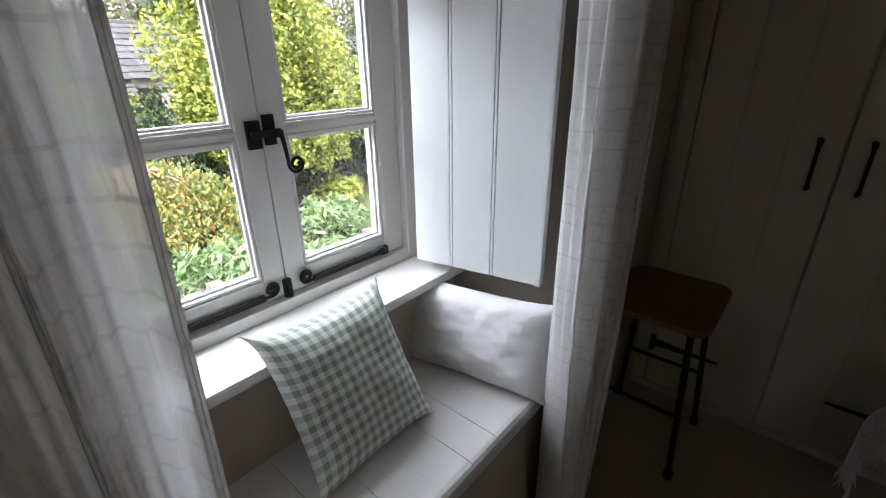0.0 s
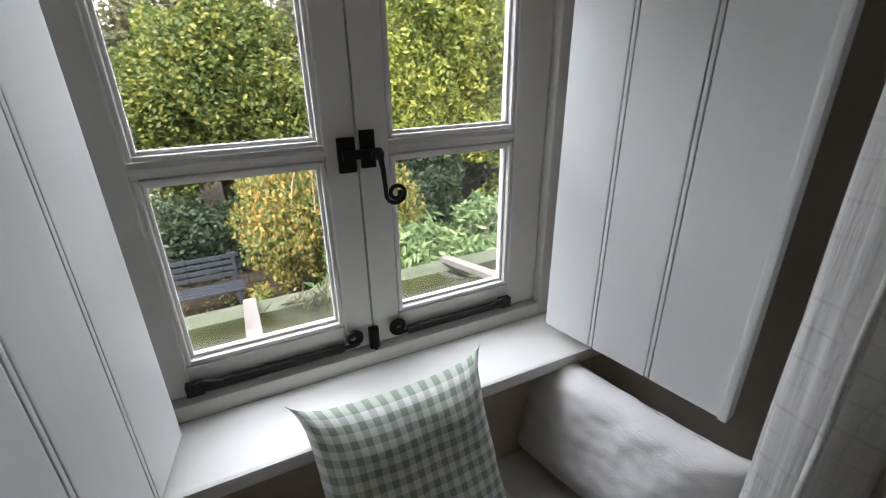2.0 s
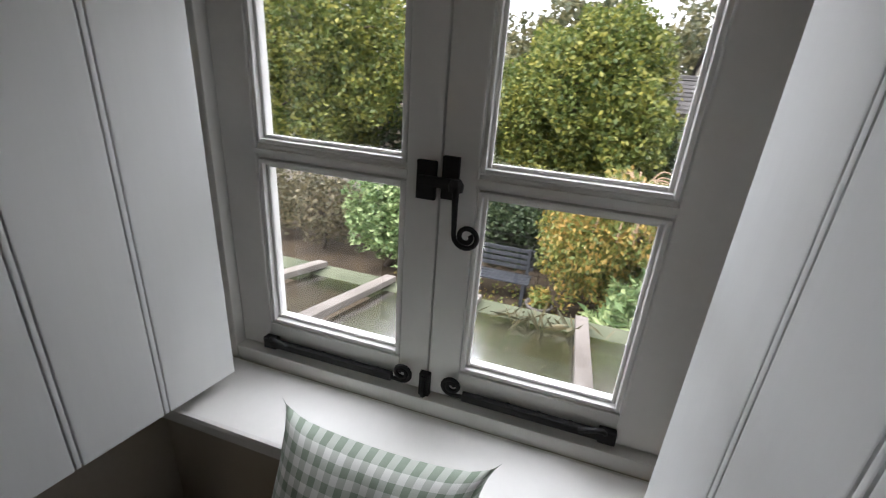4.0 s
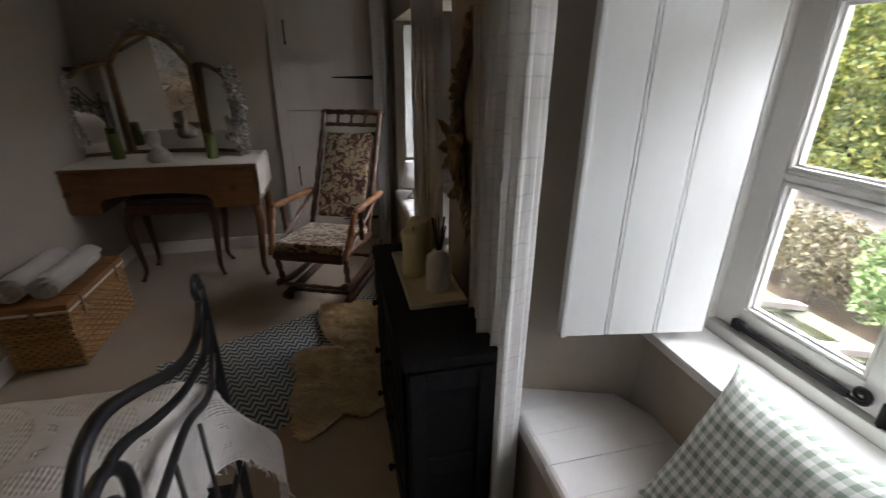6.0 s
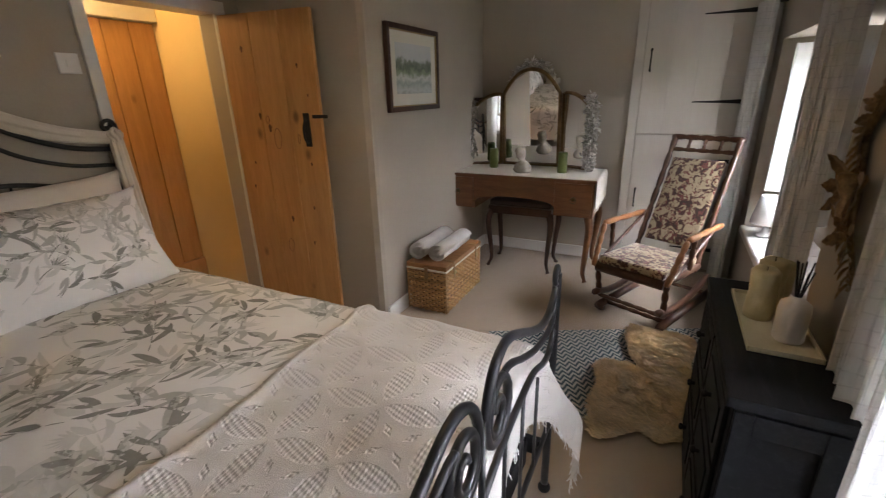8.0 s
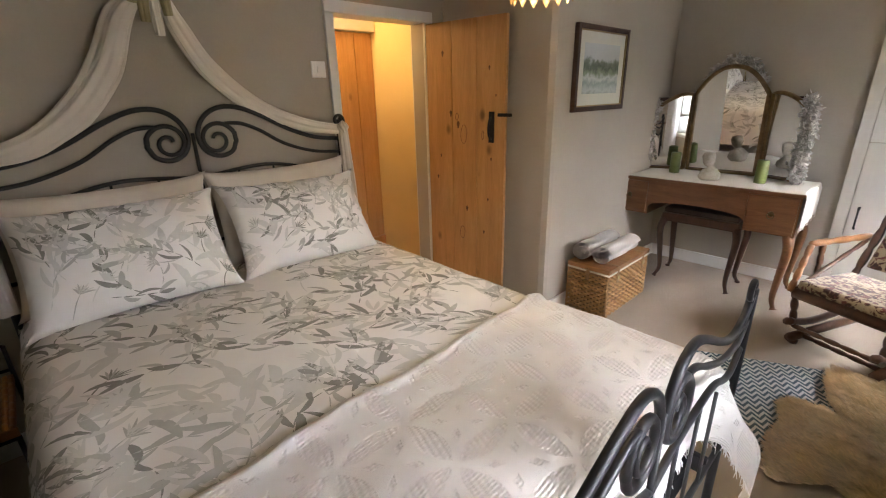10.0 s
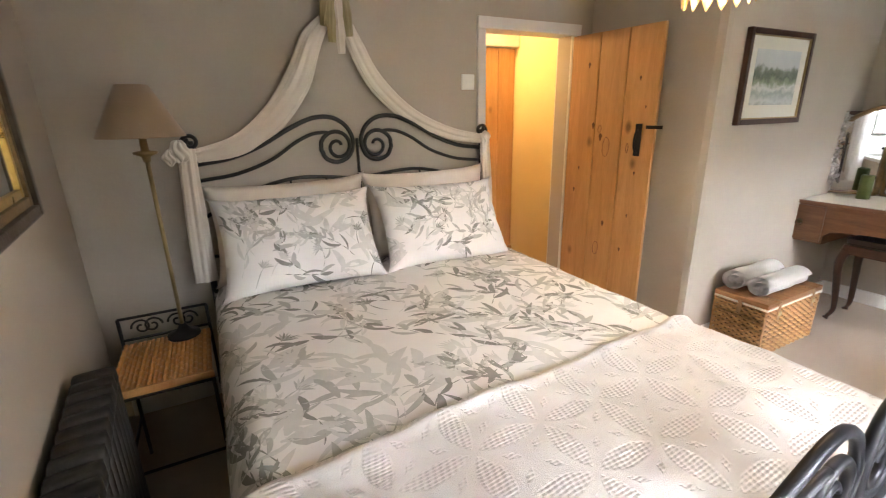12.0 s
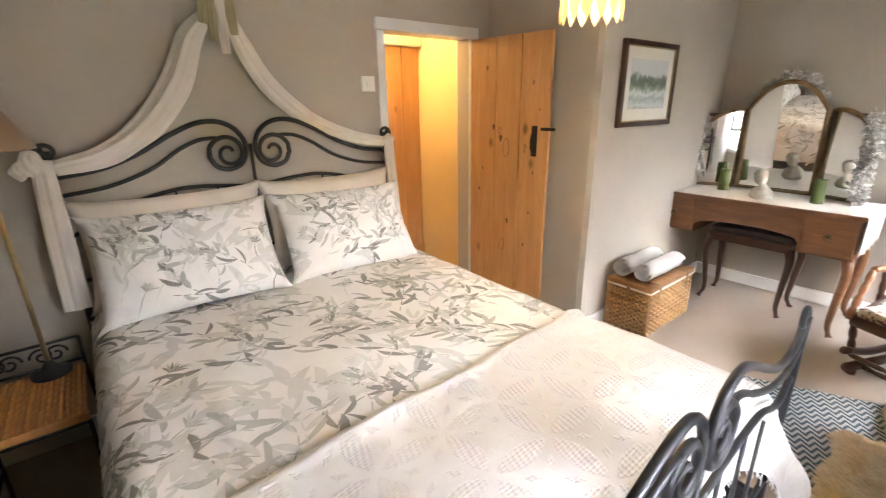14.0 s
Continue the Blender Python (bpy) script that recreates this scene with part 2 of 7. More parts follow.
def thing(name, base, label, category, group="", kind=""):
    e = new(name)
    e.location = base
    e.empty_display_size = 0.1
    return tagged(e, label, category, group, kind)


def box(bm, a, b, bevel=0.0, m=None):
    vs = [bm.verts.new((x, y, z)) for x in (a[0], b[0]) for y in (a[1], b[1]) for z in (a[2], b[2])]
    fs = [bm.faces.new([vs[i] for i in q]) for q in ((0, 1, 3, 2), (4, 6, 7, 5), (0, 4, 5, 1), (2, 3, 7, 6), (0, 2, 6, 4), (1, 5, 7, 3))]
    if bevel:
        es = list({e for f in fs for e in f.edges})
        r = bmesh.ops.bevel(bm, geom=es, offset=bevel, segments=2, affect="EDGES", profile=0.7)
        vs = list({v for f in r["faces"] for v in f.verts} | {v for v in vs if v.is_valid})
    if m:
        bmesh.ops.transform(bm, matrix=m, verts=[v for v in vs if v.is_valid])
    return bm


def boxed(a, b, bevel=0.0, m=None):
    return box(bmesh.new(), a, b, bevel, m)


def prism(bm, poly, z0, z1):
    lo = [bm.verts.new((x, y, z0)) for x, y in poly]
    hi = [bm.verts.new((x, y, z1)) for x, y in poly]
    bm.faces.new(lo)
    bm.faces.new(hi)
    n = len(poly)
    for i in range(n):
        bm.faces.new((lo[i], lo[(i + 1) % n], hi[(i + 1) % n], hi[i]))
    return bm


def smooth_line(pts, n=8):
    """A curve through the points."""
    p = [Vector(q) for q in pts]
    p = [2 * p[0] - p[1]] + p + [2 * p[-1] - p[-2]]
    out = []
    for i in range(1, len(p) - 2):
        for k in range(n):
            t = k / n
            out.append(0.5 * (2 * p[i] + (p[i + 1] - p[i - 1]) * t + (2 * p[i - 1] - 5 * p[i] + 4 * p[i + 1] - p[i + 2]) * t * t
                              + (3 * p[i] - p[i - 1] - 3 * p[i + 1] + p[i + 2]) * t ** 3))
    return out + [p[-2]]


def tube(bm, pts, r, seg=8, flat=1.0):
    """A rod along the points; r: one radius, or one for each point; flat squeezes it."""
    pts = [Vector(q) for q in pts]
    rings, side = [], None
    for i, q in enumerate(pts):
        d = (pts[min(i + 1, len(pts) - 1)] - pts[max(i - 1, 0)]).normalized()
        if side is None:
            side = d.orthogonal().normalized()
        side = (side - d * side.dot(d)).normalized()
        up = d.cross(side)
        rr = r[i] if isinstance(r, (list, tuple)) else r
        rings.append([bm.verts.new(q + rr * (math.cos(a) * side + flat * math.sin(a) * up)) for a in (2 * math.pi * k / seg for k in range(seg))])
    for a, b in zip(rings, rings[1:]):
        for k in range(seg):
            bm.faces.new((a[k], a[(k + 1) % seg], b[(k + 1) % seg], b[k]))
    bm.faces.new(rings[0])
    bm.faces.new(rings[-1])
    return bm


def tubed(pts, r, seg=8, flat=1.0):
    return tube(bmesh.new(), pts, r, seg, flat)


def lathe(bm, profile, centre, seg=20, m=None):
    """Turns (radius, height) pairs round the upright through centre."""
    cx, cy, cz = centre
    rings = [[bm.verts.new((cx + r * math.cos(2 * math.pi * k / seg), cy + r * math.sin(2 * math.pi * k / seg), cz + z)) for k in range(seg)] for r, z in profile]
    for a, b in zip(rings, rings[1:]):
        for k in range(seg):
            bm.faces.new((a[k], a[(k + 1) % seg], b[(k + 1) % seg], b[k]))
    bm.faces.new(rings[0])
    bm.faces.new(rings[-1])
    if m:
        bmesh.ops.transform(bm, matrix=m, verts=[v for ring in rings for v in ring])
    return bm


def sheet(fn, nu, nv, closed=False, uv=True):
    """A grid surface fn(u, v), u and v from 0 to 1, with its own cloth coordinates."""
    bm = bmesh.new()
    lay = bm.loops.layers.uv.new("cloth")
    g = [[bm.verts.new(fn(i / nu, j / nv)) for j in range(nv + 1)] for i in range(nu + (0 if closed else 1))]
    w = {v: (i / nu, j / nv) for i, row in enumerate(g) for j, v in enumerate(row)}
    for i in range(nu):
        for j in range(nv):
            f = bm.faces.new((g[i][j], g[(i + 1) % len(g)][j], g[(i + 1) % len(g)][j + 1], g[i][j + 1]))
            for l in f.loops:
                l[lay].uv = w[l.vert]
    return bm


def spun(r0, r1, a0, a1, centre, n=40):
    """A spiral in the upright plane x = centre[0]: radius r0 to r1, angle a0 to a1 (degrees, from +y towards +z)."""
    x, y, z = centre
    return [(x, y + (r0 + (r1 - r0) * k / n) * math.cos(radians(a0 + (a1 - a0) * k / n)), z + (r0 + (r1 - r0) * k / n) * math.sin(radians(a0 + (a1 - a0) * k / n))) for k in range(n + 1)]


def wob(x, y, z, s, a):
    return a * noise.noise(Vector((x * s, y * s, z * s)))


# ---- the room ----
XE, YS, YN, XW, H = 4.0, -1.43, 3.28, 1.0, 2.30
C1, C2 = 1.835, -0.60          # middles of the two window niches
SETTING = "structure"


def setting(name, bm, material, label, category):
    return tagged(part(name, bm, material), label, category, kind=SETTING)


bm = bmesh.new()
box(bm, (0.425, YS - 0.2, -0.12), (XE, YN + 0.3, 0.0))
setting("floor", bm, CARPET, "beige wool carpet fitted wall to wall", "floor")
setting("ceiling", boxed((0.425, YS - 0.2, H), (XE + 0.12, YN + 0.3, H + 0.1)), CEIL, "white painted low cottage ceiling", "ceiling")

bm = bmesh.new()
prism(bm, [(XW, YS - 0.2), (XW, C2 - 0.585), (0.655, C2 - 0.47), (0.43, C2 - 0.45), (0.425, C2 - 0.45), (0.425, YS - 0.2)], 0, H)
prism(bm, [(XW, 0.46), (XW, C1 - 0.585), (0.655, C1 - 0.47), (0.43, C1 - 0.45), (0.425, C1 - 0.45), (0.425, C2 + 0.45), (0.43, C2 + 0.45), (0.655, C2 + 0.47)], 0, H)
prism(bm, [(XW, C1 + 0.585), (XW, YN + 0.3), (0.425, YN + 0.3), (0.425, C1 + 0.45), (0.43, C1 + 0.45), (0.655, C1 + 0.47)], 0, H)
for c in (C1, C2):
    prism(bm, [(0.655, c - 0.469), (0.655, c + 0.469), (0.43, c + 0.449), (0.425, c + 0.449), (0.425, c - 0.449), (0.43, c - 0.449)], 0, 0.718)
    north = c + 0.584 if c == C1 else 0.459
    prism(bm, [(XW, c - 0.584), (XW, north), (0.655, c + 0.469), (0.425, c + 0.449), (0.425, c - 0.449), (0.655, c - 0.469)], 1.70, H)
    prism(bm, [(XW, c - 0.584), (XW, north), (0.656, c + 0.469), (0.656, c - 0.469)], 0, 0.44)
setting("wall_west", bm, PLASTER, "thick taupe plaster wall with two deep splayed window niches", "wall")

bm = bmesh.new()
box(bm, (XW, YS - 0.2, 0), (XE, YS, H))
setting("wall_south", bm, PLASTER, "taupe painted plaster wall behind the dressing table", "wall")

bm = bmesh.new()
prism(bm, [(3.11, YS), (XE + 0.12, YS), (XE + 0.12, 0.34), (3.13, 0.34), (3.095, 0.325), (3.09, 0.29)], 0, H)
setting("chimney_breast", bm, PLASTER, "taupe plaster wall jutting into the room with rounded corner", "wall")

bm = bmesh.new()
box(bm, (XE, 1.195, 0), (XE + 0.12, YN + 0.3, H))
box(bm, (XE, 0.34, 1.905), (XE + 0.12, 1.195, H))
box(bm, (XE, 0.34, 0), (XE + 0.12, 0.525, 1.905))
setting("wall_east", bm, PLASTER, "taupe painted plaster wall behind the bed with a doorway", "wall")

bm = bmesh.new()
prism(bm, [(XW, 3.12), (2.0, 3.14), (XE, 3.32), (XE, 3.55), (XW, 3.55)], 0, H)
setting("wall_north", bm, PLASTER, "taupe painted plaster wall with mirror and radiator", "wall")

# door lining and architrave
bm = bmesh.new()
box(bm, (XE - 0.018, 0.455, 0), (XE + 0.13, 0.524, 1.895), 0.006)
box(bm, (XE - 0.018, 1.197, 0), (XE + 0.13, 1.252, 1.895), 0.006)
box(bm, (XE - 0.019, 0.454, 1.896), (XE + 0.13, 1.253, 1.962), 0.006)
tagged(part("door_frame_1", bm, GLOSS), "white painted wooden door frame", "door frame", kind=SETTING)

for a, b in (((1.87, YS + 0.002, 0.002), (3.085, YS + 0.02, 0.10)), ((3.072, YS + 0.02, 0.002), (3.088, 0.30, 0.10)), ((3.9825, 1.255, 0.002), (3.9985, YN - 0.002, 0.10)), ):
    setting("baseboard", boxed(a, b, 0.004), GLOSS, "white painted wooden skirting board", "skirting board")


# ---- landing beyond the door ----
# cream wall; the yellow of the warm lamplight is mixed into its colour
LAND_LIT = mat("lamplit_landing_paint", (0.72, 0.56, 0.29), (0.78, 0.62, 0.34), 0.8, 2, 0.15, 70)
setting("landing_floor", boxed((XE, -0.8, -0.12), (5.9, 2.3, -0.002)), CARPET, "beige carpet on the landing", "floor")
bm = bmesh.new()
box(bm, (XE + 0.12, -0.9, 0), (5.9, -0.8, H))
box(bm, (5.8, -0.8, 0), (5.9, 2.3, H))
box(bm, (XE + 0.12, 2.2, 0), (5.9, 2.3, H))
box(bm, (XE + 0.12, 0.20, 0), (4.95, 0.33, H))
setting("landing_wall", bm, LAND_LIT, "cream landing wall with warm yellow lamplight put into its colour", "wall")
setting("landing_ceiling", boxed((XE + 0.12, -0.9, H), (5.9, 2.3, H + 0.1)), CEIL, "white landing ceiling", "ceiling")


# ---- windows ----
def scroll_stay(window, y0, y1, x, z):
    """An iron casement stay lying on the bottom rail, with a curled end."""
    s = 1 if y1 > y0 else -1
    bm = bmesh.new()
    box(bm, (x - 0.003, min(y0, y1 - s * 0.02), z - 0.009), (x + 0.009, max(y0, y1 - s * 0.02), z + 0.006), 0.003)
    part("stay", bm, IRON, window, "black iron casement stay with curled end")
    cy = y1
    pts = [(x + 0.004, cy + s * r * math.cos(a), z + 0.014 + r * math.sin(a)) for r, a in ((0.018 - 0.013 * k / 24, -math.pi / 2 + 3.4 * math.pi * k / 24) for k in range(25))]
    part("stay_curl", tubed([(x + 0.003, cy - s * 0.03, z - 0.003)] + pts, 0.0042, 6), IRON, window, smooth=True)
    bm = bmesh.new()
    box(bm, (x - 0.008, y0 - 0.014, z - 0.014), (x + 0.008, y0 + 0.014, z + 0.010), 0.003)
    part("stay_pin", bm, IRON, window)
    hook = [(x + 0.006, y0 + s * 0.004, z + 0.006), (x + 0.014, y0 + s * 0.012, z + 0.016), (x + 0.016, y0 + s * 0.030, z + 0.013), (x + 0.012, y0 + s * 0.045, z + 0.004)]
    part("stay_hook", tubed(smooth_line(hook, 4), 0.0045, 6), IRON, window, smooth=True)
    for k in range(4):
        c = y0 + (y1 - y0) * (0.22 + 0.2 * k)
        part("stay_peg_hole", lathe(bmesh.new(), [(0, 0), (0.005, 0), (0.005, 0.0015), (0, 0.0015)], (x + 0.003, c, z + 0.0062), 8), IRON, window)


def casement_window(name, c):
    w = thing(name, (0.48, c, 0.745), "white painted two-light wooden casement window with black ironwork", "window", kind=SETTING)
    zb, zt = 0.745, 1.61
    bm = bmesh.new()
    box(bm, (0.40, c - 0.448, zb), (0.525, c - 0.408, zt), 0.004)
    box(bm, (0.40, c + 0.408, zb), (0.525, c + 0.448, zt), 0.004)
    box(bm, (0.40, c - 0.407, zb), (0.525, c + 0.407, zb + 0.033), 0.004)
    box(bm, (0.40, c - 0.407, zt - 0.035), (0.525, c + 0.407, zt - 0.001), 0.004)
    part("window_frame", bm, GLOSS, w)
    bm = bmesh.new()
    box(bm, (0.526, c - 0.505, 0.7195), (0.69, c + 0.505, 0.748), 0.008)
    part("window_sill", bm, GLOSS, w, "white painted wooden inner sill with rounded nosing")
    for s, g0, g1 in ((-1, -0.336, -0.056), (1, 0.057, 0.328)):
        bm = bmesh.new()
        o0, o1 = (-0.405, -0.0015) if s < 0 else (0.0015, 0.405)
        x0, x1 = 0.450, 0.503
        box(bm, (x0, c + o0, 0.781), (x1, c + g0, 1.572), 0.003)
        box(bm, (x0, c + g1, 0.781), (x1, c + o1, 1.572), 0.003)
        box(bm, (x0, c + g0, 0.781), (x1, c + g1, 0.838), 0.003)
        box(bm, (x0, c + g0, 1.525), (x1, c + g1, 1.572), 0.003)
        sash = part("casement", bm, GLOSS, w)
        bm = bmesh.new()
        box(bm, (x0 + 0.008, c + g0, 1.168), (x1 - 0.006, c + g1, 1.192), 0.004)
        box(bm, (x0 + 0.014, c + g0 - 0.002, 1.175), (x1 + 0.001, c + g1 + 0.002, 1.185), 0.003)
        part("glazing_bar", bm, GLOSS, sash)
        for z0, z1 in ((0.838, 1.168), (1.192, 1.525)):
            bm = bmesh.new()
            for e, wd, xf in ((0.0018, 0.0075, 0.5005), (0.0093, 0.0065, 0.490)):
                a0, a1, b0, b1 = g0 + e, g1 - e, z0 + e, z1 - e
                for a, b in (((a0, b0), (a0 + wd, b1)), ((a1 - wd, b0), (a1, b1)), ((a0 + wd, b0), (a1 - wd, b0 + wd)), ((a0 + wd, b1 - wd), (a1 - wd, b1))):
                    box(bm, (0.481, c + a[0], a[1]), (xf, c + b[0], b[1]), 0.003)
            part("glazing_bead", bm, GLOSS, sash)
            p = part("pane", boxed((0.4745, c + g0 - 0.003, z0 - 0.003), (0.4785, c + g1 + 0.003, z1 + 0.003)), GLASS, sash)
            p.visible_shadow = False
    # latch with drop handle
    bm = bmesh.new()
    box(bm, (0.503, c - 0.036, 1.145), (0.513, c - 0.005, 1.205), 0.003)
    box(bm, (0.503, c + 0.004, 1.150), (0.513, c + 0.030, 1.215), 0.003)
    box(bm, (0.513, c - 0.030, 1.168), (0.522, c + 0.022, 1.184), 0.003)
    lathe(bm, [(0.0, 0), (0.011, 0.002), (0.012, 0.012), (0.007, 0.02), (0, 0.02)], (0.522, c + 0.03, 1.165), 10)
    part("latch", bm, IRON, w, "black iron casement latch")
    pts = [(0.528, c + 0.032, 1.175), (0.533, c + 0.034, 1.15), (0.535, c + 0.036, 1.115)]
    pts += [(0.535, c + 0.036 + 0.020 - r * math.cos(a), 1.105 - r * math.sin(a)) for r, a in ((0.020 - 0.014 * k / 26, 3.2 * math.pi * k / 26) for k in range(27))]
    part("latch_handle", tubed(pts, [0.0055, 0.0048] + [0.004] * (len(pts) - 2), 7), IRON, w, "black iron curled drop handle", True)
    scroll_stay(w, c - 0.33, c - 0.045, 0.512, 0.802)
    scroll_stay(w, c + 0.315, c + 0.05, 0.512, 0.802)
    bm = bmesh.new()
    box(bm, (0.503, c - 0.012, 0.770), (0.516, c + 0.008, 0.825), 0.003)
    tube(bm, [(0.516, c - 0.002, 0.775), (0.524, c - 0.002, 0.795), (0.519, c - 0.002, 0.822)], 0.005, 7)
    part("bolt", bm, IRON, w, "black iron bolt")
    return w


casement_window("window_1", C1)
casement_window("window_2", C2)


def shutter(name, foot, tip, joints=(0, 1 / 3, 2 / 3, 1)):
    """A ledged shutter of three beaded boards, folded open into the niche."""
    s = thing(name, (foot[0], foot[1], 0.78), "white painted three-board window shutter folded open", "shutter", "window shutters")
    d = Vector((tip[0] - foot[0], tip[1] - foot[1], 0))
    w = d.length
    m = Matrix.Translation((foot[0], foot[1], 0)) @ Matrix.Rotation(math.atan2(d.y, d.x), 4, "Z")
    n = 3
    for k in range(n):
        bm = bmesh.new()
        a, b = w * joints[k], w * joints[k + 1] - 0.0018
        box(bm, (a, -0.011, 0.778), (b - (0.0090 if k < n - 1 else 0), 0.011, 1.66), 0.002, m)
        part("board", bm, SHUT, s)
        if k < n - 1:
            bm = bmesh.new()
            box(bm, (b - 0.0068, -0.0112, 0.779), (b - 0.0002, 0.0112, 1.659), 0.002, m)
            part("bead", bm, SHUT, s)
    bm = bmesh.new()
    box(bm, (w - 0.002, -0.016, 0.777), (w + 0.012, 0.016, 1.661), 0.004, m)
    part("edge_strip", bm, SHUT, s)
    return s


for c in (C1, C2):
    shutter("shutter", (0.592, c - 0.362), (0.945, c - 0.420), (0, 0.373, 0.724, 1) if c == C1 else (0, 1 / 3, 2 / 3, 1))
    shutter("shutter", (0.600, c + 0.377), (0.957, c + 0.447))


def window_seat(c):
    s = thing("window_seat", (0.83, c, 0.44), "white painted worn plank window seat built into niche", "window seat")
    y0, y1 = c - 0.58, (c + 0.58 if c == C1 else 0.45)
    n = 12 if c == C1 else 17
    for k in range(n):
        a, b = y0 + (y1 - y0) * k / n, y0 + (y1 - y0) * (k + 1) / n - 0.0004
        wide = 2.95 if c == C1 or (a + b) / 2 < c else 0.575
        back = [0.657 if abs(y - c) < 0.466 else 0.657 + (abs(y - c) - 0.466) * wide for y in (a, b)]
        top = 0.49 + 0.0008 * (k % 3)
        bm = bmesh.new()
        ends = [[bm.verts.new((x, y, z)) for x, z in ((bk, 0.442), (bk, top), (1.006 + 0.002 * (k % 2), top), (1.017, top - 0.003), (1.024, top - 0.010), (1.026, top - 0.020), (1.024, 0.442))] for y, bk in ((a, back[0]), (b - 0.0008, back[1]))]
        bm.faces.new(ends[0])
        bm.faces.new(ends[1])
        for i in range(7):
            j = (i + 1) % 7
            bm.faces.new((ends[0][i], ends[0][j], ends[1][j], ends[1][i]))
        part("plank", bm, SEATW, s)
    return s


window_seat(C1)
window_seat(C2)


# ---- soft things ----
def cushion(bm_name, material, m, w, h, t, label, category, ears=0.02, n=26, crease=0.006, group="", seed=0.0):
    def place(u, v, sign, lift=0.0):
        a, b = 2 * u - 1, 2 * v - 1
        x = a * (w / 2) * (1 - 0.07 * (1 - b * b)) + (ears * a * abs(b) ** 8)
        y = b * (h / 2) * (1 - 0.07 * (1 - a * a)) + (ears * b * abs(a) ** 8)
        z = t / 2 * (max(0, 1 - a ** 4) * max(0, 1 - b ** 4)) ** 0.55
        z += wob(x + 7 + seed, y, sign, 14, crease) * (1 - a ** 6) * (1 - b ** 6) + wob(x, y + 3 + seed, sign, 40, crease * 0.35)
        return m @ Vector((x, y, sign * (max(z, 0.0015) + lift)))
    bm = sheet(lambda u, v: place(u, v, 1), n, n)
    back = sheet(lambda u, v: place(u, v, -1), n, n)
    me = bpy.data.meshes.new("half")
    back.to_mesh(me)
    back.free()
    bm.from_mesh(me)
    bmesh.ops.remove_doubles(bm, verts=bm.verts, dist=0.0032)
    ob = part(bm_name, bm, material, None, smooth=True)
    return tagged(ob, label, category, group), place


def frame_from(o, ex, ey):
    """A pose with its origin, x axis and y axis given."""
    x = Vector(ex).normalized()
    z = x.cross(Vector(ey)).normalized()
    y = z.cross(x)
    m = Matrix((x, y, z)).transposed().to_4x4()
    return Matrix.Translation(o) @ m


cushion("cushion", GINGHAM, frame_from((0.752, 1.822, 0.648), (0, 1, 0.01), (-0.17, 0, 0.3)), 0.325, 0.36, 0.12, "green and white gingham cushion leaning on the window sill", "cushion", 0.02, 34, 0.009)
cushion("pillow", WHITE, frame_from((0.80, 2.195, 0.610), (0.95, 0.15, 0.03), (-0.02, 0.07, 0.26)), 0.50, 0.26, 0.12, "plain white cotton pillow leaning in the window seat corner", "pillow", 0.018, 56, 0.011)


def curtain(name, top, bottom, z0, z1, folds, seed, depth, label):
    """A gathered curtain: one pleated length of cloth, hung between the two y values at its top and bottom."""
    def f(u, v):
        k = (1 - v) ** 0.8
        ya, yb = bottom[1] + (top[1] - bottom[1]) * k, bottom[2] + (top[2] - bottom[2]) * k
        a = 2 * math.pi * folds * u + seed + 0.7 * math.sin(2.2 * v + seed)
        amp = depth * (0.75 + 0.45 * noise.noise(Vector((5 * u, 1.2 * v, seed))))
        wave = math.sin(a)
        x = bottom[0] + (top[0] - bottom[0]) * k + amp * math.copysign(abs(wave) ** 0.7, wave) + 0.35 * amp * math.sin(2.3 * a + seed) + 0.006 * math.sin(9 * a + 4 * v)
        y = ya + (yb - ya) * u + 0.55 * amp * math.cos(a) + 0.008 * math.sin(5 * v + seed)
        return Vector((x, y, z1 + (z0 - z1) * v))
    ob = part(name, sheet(f, 220, 44), CURTAIN, None, smooth=True)
    return tagged(ob, label, "curtain", "window curtains")


CUR = "unlined white linen curtain gathered beside the window"
curtain("curtain", (1.08, 1.10, 1.44), (1.075, 1.19, 1.43), 0.005, 1.98, 4.2, 0.3, 0.044, CUR)
curtain("curtain", (1.085, 2.17, 2.46), (1.09, 2.205, 2.34), 0.005, 1.98, 5.0, 1.7, 0.050, CUR)
curtain("curtain", (1.10, -1.36, -1.20), (1.11, -1.385, -1.25), 0.005, 1.93, 4.5, 2.9, 0.042, CUR)
curtain("curtain", (1.055, -0.02, 0.40), (1.055, 0.10, 0.44), 0.005, 1.93, 5.5, 4.1, 0.030, CUR)


def curtain_pole(y0, y1, z):
    p = thing("curtain_pole", (1.06, (y0 + y1) / 2, z), "black iron curtain pole above the window niche", "curtain pole", "curtain poles")
    part("pole", tubed([(1.06, y0, z), (1.06, y1, z)], 0.009, 10), IRON, p, smooth=True)
    for y in (y0, y1):
        part("finial", lathe(bmesh.new(), [(0, -0.018), (0.012, -0.014), (0.018, 0), (0.012, 0.014), (0, 0.018)], (1.06, y, z), 12), IRON, p, smooth=True)
        part("bracket", boxed((1.001, y + (0.06 if y == y0 else -0.07), z - 0.012), (1.062, y + (0.07 if y == y0 else -0.06), z + 0.004), 0.002), IRON, p)


curtain_pole(1.10, 2.52, 1.985)
curtain_pole(-1.36, 0.50, 1.935)


# ---- bed ----
YB = 2.04
bed = thing("bed", (2.9, YB, 0), "black wrought iron bed with scrolled headboard and footboard", "bed")
part("mattress", boxed((1.87, 1.27, 0.33), (3.90, 2.77, 0.636), 0.05), CREAM, bed, "cream mattress")
